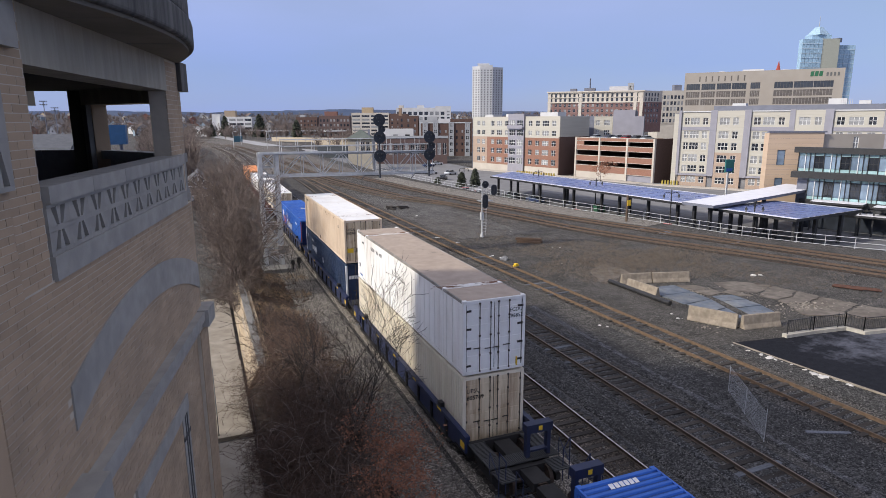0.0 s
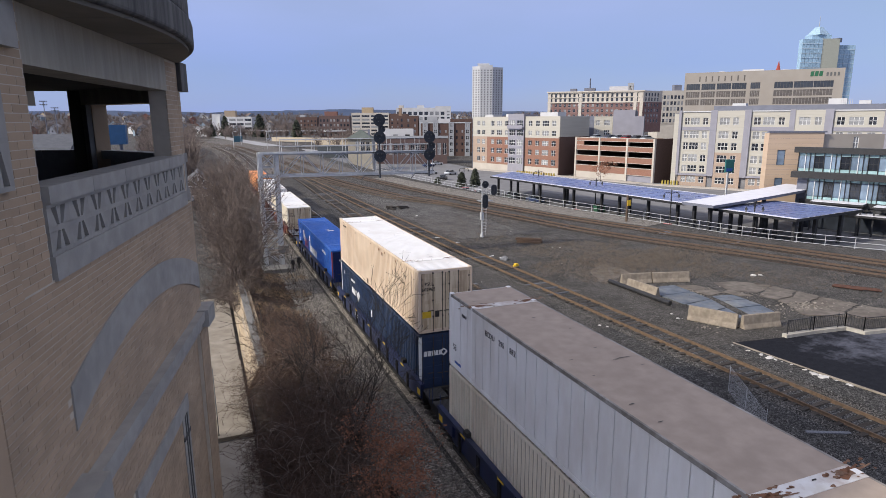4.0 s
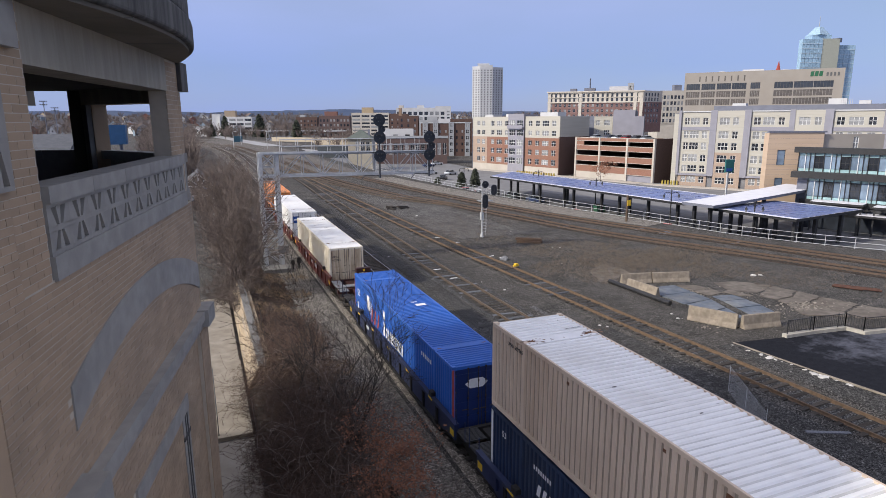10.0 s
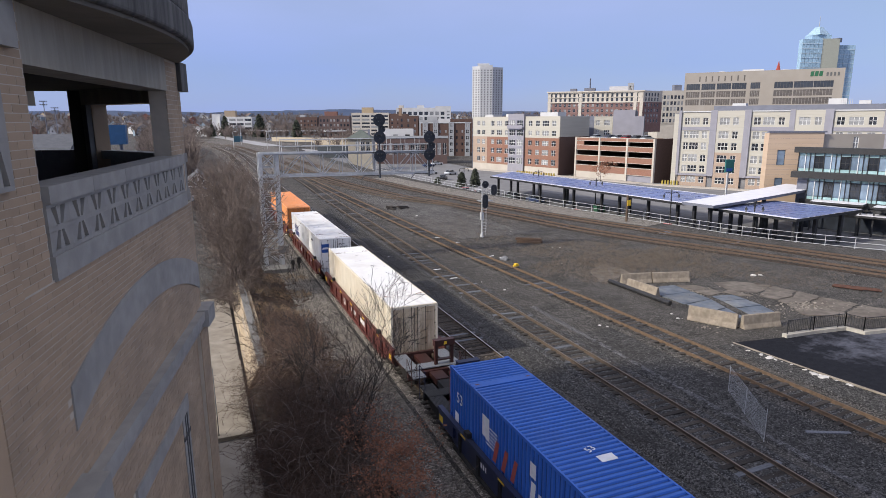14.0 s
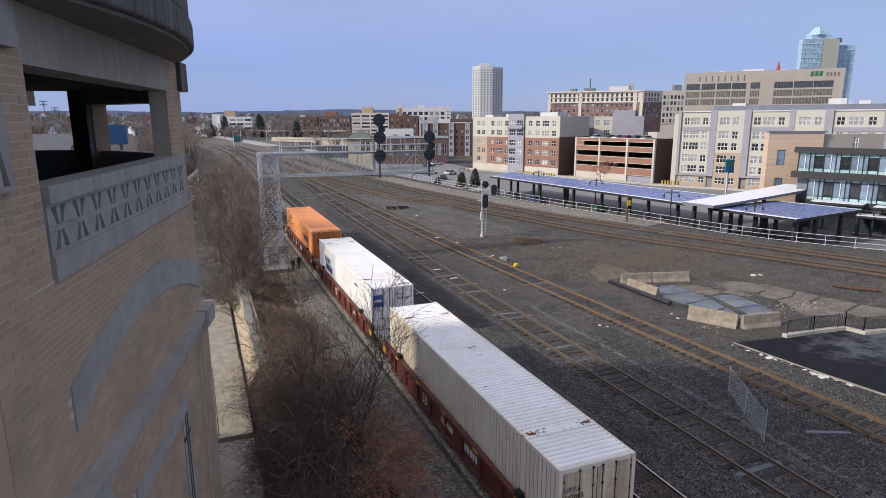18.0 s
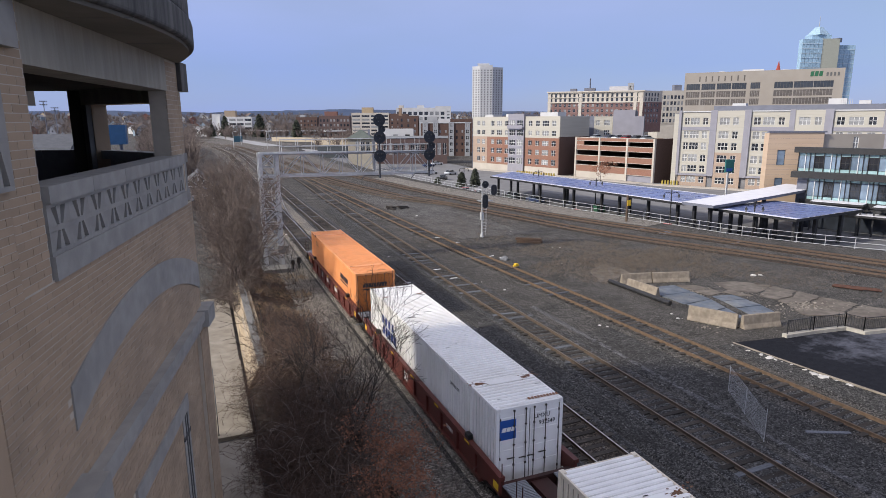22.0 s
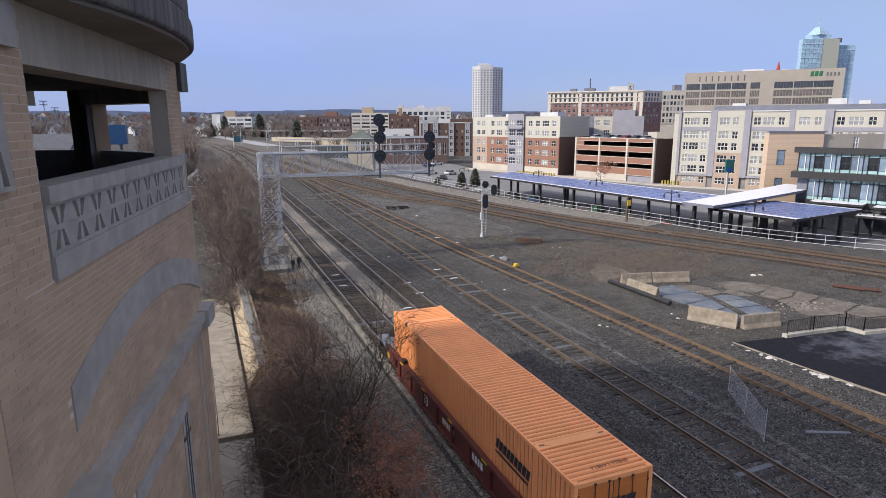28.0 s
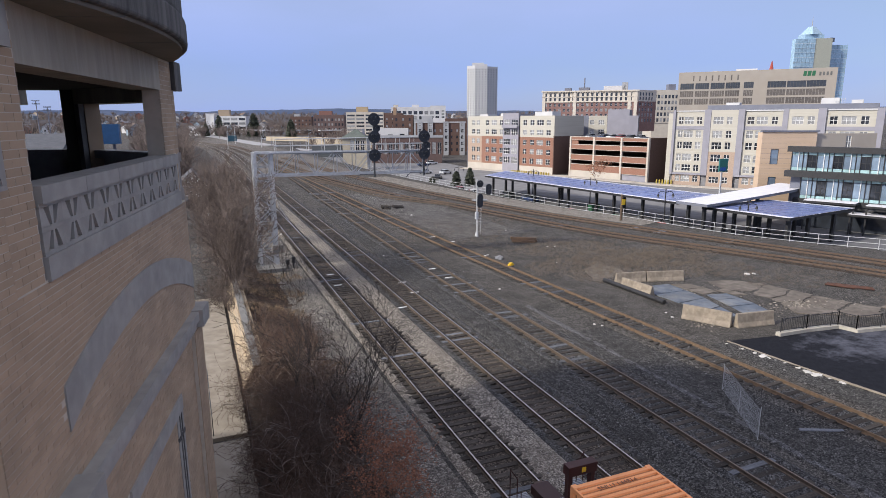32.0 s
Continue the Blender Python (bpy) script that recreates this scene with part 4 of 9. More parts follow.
        for z in (0.35, 1.05, 1.8, 2.5):
            hb = B()
            box(hb, -0.05, 0.05 if ribbed else 0.2, -0.012, 0.02, -0.04, 0.04)
            part("hinge", hb, LOCK_STEEL if ribbed else STEEL_DK, d, at=pose(s * (W - 0.13), 0.02, z, 0, 0, 180 if s > 0 and not ribbed else 0))
    bm = B()
    box(bm, -0.012, 0.012, 0.03, 0.06, 0.12, H - 0.16)
    part("door_seal", bm, STEEL_DK, c, "black rubber door seal")
    for s in (-1, 1):
        bm = B()
        box(bm, s * (W - 0.135) - 0.012, s * (W - 0.135) + 0.012, 0.028, 0.06, 0.14, H - 0.16)
        part("door_seal", bm, STEEL_DK, c, "black rubber door seal")
    bm = B()
    box(bm, -W + 0.1, W - 0.1, 0.0, 0.12, 0.0, 0.14)
    part("door_sill", bm, frame_mat, c)
    bm = B()
    box(bm, -W + 0.1, W - 0.1, L - 0.08, L - 0.02, 0.02, H - 0.03)
    part("front_wall", bm, far_end or side, c)
    bm = B()
    box(bm, -W + 0.02, W - 0.02, 0.1, L - 0.1, 0.02, 0.12)
    part("floor", bm, STEEL_DK, c)
    moving.append((c, y0, z0))
    return c


def on_side(c, y, z, bm_or_me, material, label="", name="lettering"):
    part(name, bm_or_me, material, c, label, at=Matrix.Translation((-C_W - 0.004, y, z)) @ ON_SIDE)


def side_text(c, text, size, y, z, material):
    lettering(text, size, material, c, Matrix.Translation((-C_W - 0.004, y, z)) @ ON_SIDE)


def door_text(c, text, size, x, z, material):
    lettering(text, size, material, c, Matrix.Translation((x, 0.012, z)) @ ON_DOOR)


def roof_text(c, text, size, x, y, material, turn=0):
    lettering(text, size, material, c, pose(x, y, C_H + 0.002, 0, 0, turn))


def decal(w, h):
    bm = B()
    v = [bm.verts.new(p) for p in ((-w / 2, -h / 2, 0.003), (w / 2, -h / 2, 0.003), (w / 2, h / 2, 0.003), (-w / 2, h / 2, 0.003))]
    bm.faces.new(v)
    return bm


Y_A, Y_B, Y_C, Y_D, Y_E, Y_F, Y_G = -66.27, -42.75, -23.03, -3.42, 20.75, 40.68, 60.43
LOW, HIGH = 0.547, 3.524

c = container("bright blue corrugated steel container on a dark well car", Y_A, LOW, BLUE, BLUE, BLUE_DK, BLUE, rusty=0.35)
part("lettering", word_bars(6, 0.22, 0.13, 0.03, 0.2), WHITE_INK, c, at=pose(-0.5, C_L - 0.5, C_H + 0.001))

c = container("white smooth-sided container with a dusty grey roof", Y_B, HIGH, PALE, PALE_ROOF, PALE, PALE, ribbed=False)
door_text(c, "ECDU", 0.21, 0.9, 2.3, INK)
door_text(c, "295852", 0.21, 0.88, 2.06, INK)
side_text(c, "ECDU", 0.27, 12.6, 2.25, INK)
side_text(c, "295", 0.27, 11.75, 2.25, INK)
side_text(c, "852", 0.27, 11.0, 2.25, INK)
side_text(c, "53", 0.34, C_L - 0.55, 0.75, INK)
on_side(c, 14.9, 2.3, word_bars(4, 0.12, 0.07, 0.03, 0.1), INK)
on_side(c, 15.3, 0.3, decal(0.6, 0.1), LOGO_BLUE, name="decal")
bm = B()
bar(bm, (0, 0, 0), (0.35, 0, 0), 0.05)
part("decal", bm, YELLOW, c, "yellow warning sticker", at=pose(0.95, 0.0, 0.45, 0, 90, 0))

c = container("cream corrugated container under a white one", Y_B, LOW, CREAMY, CREAMY, STREAKY, CREAMY, rusty=False)
door_text(c, "UPSU", 0.24, -0.86, 2.22, INK)
door_text(c, "605749", 0.24, -0.78, 1.94, INK)

c = container("tan corrugated container with a chalky white roof", Y_C, HIGH, TAN, TAN_ROOF, STREAKY, TAN)
door_text(c, "UPSU", 0.22, -0.9, 2.2, INK)
door_text(c, "602965", 0.22, -0.82, 1.95, INK)
side_text(c, "UPSU 602965", 0.17, 14.6, 2.5, INK)
on_side(c, 2.1, 2.12, word_bars(3, 0.22, 0.05, 0.06, 0.3, 5), INK)
on_side(c, 9.0, 0.25, decal(0.34, 0.3), surf("brown_tag", (0.16, 0.12, 0.09), (0.1, 0.075, 0.06), 9, 0.9), name="tag")
for yy, zz, q in ((6.4, 2.62, 0.16), (5.8, 2.5, 0.2), (5.3, 2.66, 0.1), (8.1, 2.64, 0.1), (11.7, 2.62, 0.12), (3.4, 2.62, 0.14)):
    on_side(c, yy, zz, decal(q, q * 0.8), RUST, name="rust_spot")
part("decal", decal(0.42, 0.3), YELLOW, c, "worn yellow sticker", at=Matrix.Translation((-0.92, 0.014, 0.85)) @ ON_DOOR)
part("decal", decal(0.2, 0.3), STEEL_DK, c, at=Matrix.Translation((-0.42, 0.014, 0.85)) @ ON_DOOR)
part("decal", decal(0.22, 0.3), RUST, c, at=Matrix.Translation((0.9, 0.014, 0.75)) @ ON_DOOR)

c = container("navy blue corrugated container under a tan one", Y_C, LOW, NAVY, NAVY, NAVY, NAVY, post=WHITE, rusty=False)
part("lettering", word_bars(5, 0.24, 0.15, 0.035, 0.15, 2), WHITE_INK, c, at=Matrix.Translation((-1.1, 0.01, 1.85)) @ ON_DOOR)
bm = B()
for k in range(4):
    bar(bm, (0.16 * math.cos(k * math.pi / 2), 0.16 * math.sin(k * math.pi / 2), 0), (0.16 * math.cos((k + 1) * math.pi / 2), 0.16 * math.sin((k + 1) * math.pi / 2), 0), 0.06)
ring = mesh("logo", bm, WHITE_INK)
part("logo", ring, None, c, at=Matrix.Translation((-0.12, 0.008, 1.98)) @ ON_DOOR)
door_text(c, "UMXU", 0.2, 0.55, 2.2, WHITE_INK)
door_text(c, "259 87", 0.2, 0.6, 1.95, WHITE_INK)
on_side(c, 13.1, 1.45, word_bars(4, 0.4, 0.2, 0.13, 0.25, 4), WHITE_INK)
part("logo", ring, None, c, at=Matrix.Translation((-C_W - 0.01, 11.35, 1.62)) @ ON_SIDE @ Matrix.Diagonal((1.5, 1.7, 1, 1)))
on_side(c, 8.3, 1.45, decal(0.3, 0.42), WHITE_INK, name="decal")
on_side(c, 13.3, 2.2, word_bars(8, 0.15, 0.08, 0.05, 0, 6), WHITE_INK)
side_text(c, "53", 0.3, 15.2, 2.2, WHITE_INK)

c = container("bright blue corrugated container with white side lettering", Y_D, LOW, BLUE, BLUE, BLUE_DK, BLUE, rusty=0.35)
on_side(c, 9.75, 0.95, word_bars(1, 0.78, 0.3, 0.1, 0.1, 8), WHITE_INK)
on_side(c, 9.3, 0.95, word_bars(9, 0.6, 0.2, 0.15, 0.1, 8), WHITE_INK)
on_side(c, 12.3, 0.95, word_bars(3, 0.85, 0.26, 0.4, 0.3, 9), RED_INK)
for k in range(6):
    on_side(c, C_L - 3.75, 1.35 + 0.13 * k, decal(0.9, 0.05), WHITE_INK, name="decal")
side_text(c, "53", 0.6, C_L - 1.0, 1.7, WHITE_INK)
on_side(c, C_L - 0.75, 1.0, decal(0.35, 0.5), WHITE_INK, name="decal")
on_side(c, C_L - 3.3, 1.9, decal(0.55, 0.8), WHITE_INK, name="decal")
on_side(c, 9.6, 2.1, decal(0.35, 0.5), WHITE_INK, name="decal")
on_side(c, 3.6, 2.1, word_bars(6, 0.2, 0.12, 0.1, 0, 5), WHITE_INK)
roof_text(c, "53", 0.36, 0.2, 8.75, WHITE_INK, 20)
part("decal", decal(0.55, 0.34), WHITE_INK, c, "white panel on the roof", at=pose(0.35, 8.3, C_H + 0.002))
bm = B()
v = [bm.verts.new((x, y, 0.004)) for x, y in ((-0.5, 0), (-0.28, -0.2), (0.28, -0.2), (0.5, 0), (0.28, 0.2), (-0.28, 0.2))]
bm.faces.new(v)
part("logo", bm, WHITE_INK, c, at=Matrix.Translation((-0.25, 0.012, 2.1)) @ ON_DOOR)
bm = B()
box(bm, -C_W - 0.003, -C_W + 0.08, -0.004, 0.05, 0.15, C_H - 0.12)
part("decal", bm, RED_INK, c, "red edge stripe")
bm = B()
box(bm, -C_W - 0.003, -C_W + 0.08, C_L - 0.05, C_L + 0.004, 0.15, C_H - 0.12)
part("decal", bm, RED_INK, c, "red edge stripe")

c = container("cream-white corrugated container with rust-streaked doors", Y_E, LOW, CREAMY, TAN_ROOF, STREAKY, CREAMY)
door_text(c, "UPSU", 0.22, -0.86, 2.15, INK)
door_text(c, "602083", 0.22, -0.78, 1.9, INK)

c = container("white corrugated container with a blue square on its door", Y_F, LOW, CHALK, TAN_ROOF, CHALK, CHALK)
part("logo", decal(0.62, 0.72), LOGO_BLUE, c, "blue square sign", at=Matrix.Translation((-0.85, 0.012, 2.1)) @ ON_DOOR)
part("logo", word_bars(3, 0.16, 0.15, 0.02, 0.3), WHITE_INK, c, at=Matrix.Translation((-1.1, 0.006, 2.03)) @ ON_DOOR)
door_text(c, "UMXU", 0.22, 0.48, 2.32, INK)
door_text(c, "932549", 0.22, 0.68, 2.06, INK)
on_side(c, C_L - 2.5, 1.05, word_bars(5, 0.5, 0.36, 0.14, 0.1, 3), NAVY_INK)
on_side(c, C_L - 2.4, 1.65, word_bars(4, 0.45, 0.3, 0.26, 0.1, 5), NAVY_INK)
on_side(c, C_L - 2.5, 0.55, word_bars(8, 0.3, 0.2, 0.14, 0, 4), NAVY_INK)
side_text(c, "UMXU 359", 0.2, 3.6, 2.15, INK)
part("lettering", word_bars(10, 0.17, 0.09, 0.035, 0.1), FADED_INK, c, at=pose(0.1, 0.3, C_H + 0.001))
part("lettering", word_bars(9, 0.16, 0.11, 0.03, 0), INK, c, at=pose(-0.1, C_L - 0.55, C_H + 0.001))

c = container("bright orange corrugated container with black lettering", Y_G, LOW, ORANGE, ORANGE, ORANGE_DK, ORANGE, rusty=0.4)
part("lettering", word_bars(9, 0.26, 0.15, 0.03, 0.25, 1), INK, c, at=Matrix.Translation((-0.85, 0.0, 1.95)) @ ON_DOOR)
part("lettering", decal(1.6, 0.07), INK, c, at=Matrix.Translation((-0.05, 0.0, 1.82)) @ ON_DOOR)
on_side(c, 4.6, 1.6, word_bars(9, 0.36, 0.22, 0.04, 0.25, 1), INK)
on_side(c, 3.5, 1.45, decal(2.2, 0.09), INK)
on_side(c, C_L - 2.3, 2.36, word_bars(4, 0.13, 0.09, 0.035, 0.1, 1), FADED_INK)
on_side(c, C_L - 2.3, 2.14, word_bars(9, 0.11, 0.075, 0.03, 0.1, 2), FADED_INK)
for s in (-1, 1):
    part("lifting_socket", boxm("lifting_socket", s * 1.285 - 0.045, s * 1.285 + 0.045, C_L - 2.12, C_L - 1.94, C_H - 0.14, C_H + 0.012, INK), None, c, "dark lifting socket at the roof's edge")
roof_text(c, "SNLU 144814", 0.22, -0.1, C_L - 0.5, FADED_INK)
roof_text(c, "SNLU 144814", 0.22, 0.2, 0.6, FADED_INK, 180)

# ---- well cars ----
CAR_RED = paint("brown_car_paint", (0.135, 0.035, 0.028), (0.07, 0.04, 0.03), 0.75, 0.6)
CAR_END = paint("grimy_brown_car_end", (0.062, 0.022, 0.019), (0.035, 0.026, 0.022), 0.7, 0.65)
CAR_BLUE = paint("blue_black_car_paint", (0.022, 0.032, 0.085), (0.035, 0.033, 0.032), 0.7, 0.6)
CAR_BLACK = paint("grimy_car_steel", (0.022, 0.021, 0.021), (0.05, 0.045, 0.04), 0.7, 0.6, 0.8)
GRATE = surf("galvanised_grating", (0.36, 0.38, 0.40), (0.24, 0.25, 0.27), 20, 0.6, 0.4, stretch=(1, 6, 1))
GRATE_DARK = surf("sooty_grating", (0.075, 0.075, 0.075), (0.045, 0.045, 0.045), 20, 0.7, 0.3)
WHEEL = surf("wheel_steel", (0.14, 0.10, 0.08), (0.07, 0.055, 0.045), 5, 0.6, 0.6)


def truck_parts(parent, y, material):
    tr = part("truck", boxm("truck", -0.9, 0.9, -0.16, 0.16, 0.42, 0.72, material), None, parent, "cast steel bolster and side frames", at=pose(0, y, 0))
    for s in (-1, 1):
        bm = B()
        prism(bm, [(-1.25, 0.50), (-1.05, 0.44), (-0.6, 0.30), (0.6, 0.30), (1.05, 0.44), (1.25, 0.50), (1.25, 0.74), (1.0, 0.80), (0.5, 0.92), (-0.5, 0.92), (-1.0, 0.80), (-1.25, 0.74)], -0.09, 0.09,
              Matrix(((0, 0, 1, s * 1.02), (1, 0, 0, 0), (0, 1, 0, 0), (0, 0, 0, 1))))
        part("side_frame", bm, material, tr)
    for dy in (-0.89, 0.89):
        bm = B()
        bar(bm, (-0.95, 0, 0), (0.95, 0, 0), 0.17, n=10)
        for s in (-1, 1):
            bar(bm, (s * 0.66, 0, 0), (s * 0.80, 0, 0), 0.84, n=20)
            bar(bm, (s * 0.80, 0, 0), (s * 0.83, 0, 0), 0.30, n=10)
            for k in range(3):
                a = k * 2.094
                bar(bm, (s * 0.79, 0.2 * math.cos(a), 0.2 * math.sin(a)), (s * 0.815, 0.2 * math.cos(a), 0.2 * math.sin(a)), 0.12, n=6)
        w = part("wheelset", bm, WHEEL, tr, at=pose(0, dy, 0.60))
        spinning.append((w, dy))
    return tr


def grating(name, parent, x0, x1, y0, y1, z, dark=False):
    """A walkway panel: one plate with raised bars across it."""
    along = x1 - x0 > y1 - y0
    a0, a1, b0, b1 = (x0, x1, y0, y1) if along else (y0, y1, x0, x1)
    n = max(3, int((a1 - a0) / 0.075))
    pts = [(a0, z - 0.05), (a1, z - 0.05), (a1, z)]
    for k in range(n - 1, 0, -1):
        c = a0 + (a1 - a0) * k / n
        pts += [(c + 0.016, z), (c + 0.016, z - 0.028), (c - 0.016, z - 0.028), (c - 0.016, z)]
    pts.append((a0, z))
    m = Matrix(((1, 0, 0, 0), (0, 0, 1, 0), (0, 1, 0, 0), (0, 0, 0, 1))) if along else Matrix(((0, 0, 1, 0), (1, 0, 0, 0), (0, 1, 0, 0), (0, 0, 0, 1)))
    bm = B()
    prism(bm, pts, b0, b1, m)
    bmesh.ops.recalc_face_normals(bm, faces=bm.faces)
    return part(name, bm, GRATE_DARK if dark else GRATE, parent, "black metal grating" if dark else "grey metal grating")


def car_end(car, ye, sgn, reach, paint_mat, style):
    """What stands over the wheels past one end of the well: sgn is +1 towards larger y; reach is its length."""
    paint_mat = CAR_END if style == "red" else paint_mat

    def yy(v):
        return ye + sgn * v

    def slab(bm, x0, x1, a, b, z0, z1):
        box(bm, x0, x1, min(yy(a), yy(b)), max(yy(a), yy(b)), z0, z1)
    e = B()
    slab(e, -1.42, 1.42, 0.55, 0.72, 0.62, 1.12)
    slab(e, -0.32, 0.32, 0.6, reach, 0.72, 1.02)
    slab(e, -1.3, -1.1, 0.6, min(reach, 1.9), 0.85, 1.02)
    slab(e, 1.1, 1.3, 0.6, min(reach, 1.9), 0.85, 1.02)
    slab(e, -1.3, 1.3, 0.02, 0.55, 0.45, 0.6)
    part("end_sill", e, CAR_BLACK if style == "black" else paint_mat, car)
    if reach > 2.4:
        bm = B()
        slab(bm, -1.4, 1.4, reach - 1.15, reach - 0.95, 0.7, 1.05)
        part("end_beam", bm, CAR_BLACK if style == "black" else paint_mat, car)
        a, b = sorted((yy(reach - 1.75), yy(reach - 1.15)))
        grating("walkway", car, -1.4, 1.4, a, b, 1.16, style == "black")
        for s in (-1, 1):
            a, b = sorted((yy(0.75), yy(reach - 1.78)))
            if b - a > 0.2:
                grating("walkway", car, min(s * 0.75, s * 1.4), max(s * 0.75, s * 1.4), a, b, 1.13, style == "black")
            a, b = sorted((yy(reach - 1.12), yy(reach - 0.35)))
            grating("walkway", car, min(s * 0.7, s * 1.35), max(s * 0.7, s * 1.35), a, b, 1.08, style == "black")
            rail = B()
            y = yy(reach - 0.5)
            for dx in (1.38, 1.12):
                bar(rail, (s * dx, y, 0.5), (s * dx, y, 2.15 if dx > 1.3 else 1.75), 0.035, n=6)
            bar(rail, (s * 1.38, y, 2.13), (s * 1.12, y, 1.73), 0.035, n=6)
            bar(rail, (s * 1.38, y, 1.2), (s * 1.38, yy(reach - 1.2), 1.75), 0.03, n=6)
            bar(rail, (s * 1.38, yy(reach - 1.2), 1.75), (s * 1.38, yy(reach - 1.2), 0.9), 0.03, n=6)
            part("grab_rail", rail, paint_mat, car)
        bm = B()
        y0, y1 = sorted((yy(reach - 1.5), yy(reach - 1.3)))
        for x in (0.12, 0.95):
            box(bm, x, x + 0.14, y0, y1, 1.1, 2.25)
        box(bm, 0.08, 1.13, y0 - 0.06, y1 + 0.06, 2.1, 2.42)
        box(bm, 0.26, 0.95, y0, y1, 1.35, 1.42)
        st = part("brake_stand", bm, paint_mat, car, "raised stand with a hand brake")
        bm = B()
        box(bm, 0.55, 0.70, y0 - 0.068, y0 - 0.06, 2.18, 2.34)
        box(bm, 0.55, 0.70, y1 + 0.06, y1 + 0.068, 2.18, 2.34)
        part("reflector", bm, YELLOW, st, "yellow reflector")
        bm = B()
        bar(bm, (0, yy(reach - 0.6), 0.85), (0, yy(reach + 0.1), 0.85), 0.22)
        box(bm, -0.16, 0.16, min(yy(reach - 0.25), yy(reach + 0.12)), max(yy(reach - 0.25), yy(reach + 0.12)), 0.7, 1.0)
        part("coupler", bm, WHEEL, car)
        truck_parts(car, yy(1.85), CAR_BLACK)
    else:
        for s in (-1, 1):
            a, b = sorted((yy(0.72), yy(reach - 0.12)))
            grating("walkway", car, min(s * 0.55, s * 1.4), max(s * 0.55, s * 1.4), a, b, 1.14, style == "black")
        bm = B()
        bar(bm, (-1.42, yy(reach - 0.2), 1.1), (-1.42, yy(reach - 0.2), 1.9), 0.035, n=6)
        part("grab_rail", bm, paint_mat, car)
        bm = B()
        bar(bm, (-1.42, yy(0.7), 1.1), (-1.42, yy(0.7), 1.9), 0.035, n=6)
        part("grab_rail", bm, paint_mat, car)
    bm = B()
    for s in (-1, 1):
        box(bm, s * 1.505 - 0.006, s * 1.505 + 0.006, min(yy(0.25), yy(0.62)), max(yy(0.25), yy(0.62)), 0.85, 1.12)
    part("reflector", bm, YELLOW, car, "yellow reflector panel")


def well_car(label, y0, g_near, g_far, paint_mat, style, truck_far):
    car = thing("well_car", label, "rail car", pose(TRAIN_X, y0, 0), "well cars of the train")
    a, b = -0.75, C_L + 0.75
    for s in (-1, 1):
        bm = B()
        lo, hi = sorted((s * 1.36, s * 1.40))
        v = [(a, 1.12), (a + 1.6, 0.42), (b - 1.6, 0.42), (b, 1.12), (b, 1.36), (a, 1.36)]
        prism(bm, v, lo, hi, Matrix(((0, 0, 1, 0), (1, 0, 0, 0), (0, 1, 0, 0), (0, 0, 0, 1))))
        side = part("side_sill", bm, paint_mat, car)
        bm = B()
        lo, hi = sorted((s * 1.33, s * 1.53))
        box(bm, lo, hi, a, b, 1.3, 1.44)
        part("top_chord", bm, paint_mat, side)
        bm = B()
        lo, hi = sorted((s * 1.33, s * 1.5))
        box(bm, lo, hi, a + 1.6, b - 1.6, 0.33, 0.46)
        part("bottom_chord", bm, CAR_BLACK if style == "black" else paint_mat, side)
        rib = B()
        lo, hi = sorted((s * 1.40, s * 1.49))
        box(rib, lo, hi, -0.07, 0.07, 0.46, 1.3)
        rib = mesh("rib", rib, CAR_BLACK if style == "black" else paint_mat)
        for k in range(9):
            part("rib", rib, None, side, at=pose(0, 1.35 + k * (C_L - 2.7) / 8, 0))
        for ya in (a + 0.05, b - 1.55):
            bm = B()
            lo, hi = sorted((s * 1.40, s * 1.505))
            box(bm, lo, hi, ya, ya + 1.5, 0.75, 1.3)
            part("end_gusset", bm, paint_mat, side)
        refl = boxm("reflector", min(s * 1.532, s * 1.538), max(s * 1.532, s * 1.538), -0.22, 0.22, 1.33, 1.41, YELLOW)
        for ya in (1.9, 5.0, 8.1, 11.2, 14.3):
            part("reflector", refl, None, side, "yellow reflector strip", at=pose(0, ya, 0))
    bm = B()
    box(bm, -1.36, 1.36, 0.0, C_L, 0.38, 0.5)
    part("well_floor", bm, CAR_BLACK, car)
    for z0, z1 in ((1.35, 1.55),):
        for y in (2.0, C_L - 2.0):
            bm = B()
            box(bm, -1.5, -1.31, y - 0.16, y + 0.16, 1.44, 1.62)
            part("guide", bm, CAR_BLACK, car, "container guide bracket")
    car_end(car, 0.0, -1, g_near, paint_mat, style)
    car_end(car, C_L, 1, g_far, paint_mat, style)
    if truck_far:
        truck_parts(car, C_L + g_far, CAR_BLACK)
    moving.append((car, y0, 0.0))
    return car


def car_text(car, text, size, y, z):
    lettering(text, size, WHITE_INK, car, Matrix.Translation((-1.412, y, z)) @ ON_SIDE)


def car_bars(car, y, z, n, h, seed):
    part("lettering", word_bars(n, h, h * 0.6, h * 0.25, 0, seed), WHITE_INK, car, at=Matrix.Translation((-1.412, y, z)) @ ON_SIDE)


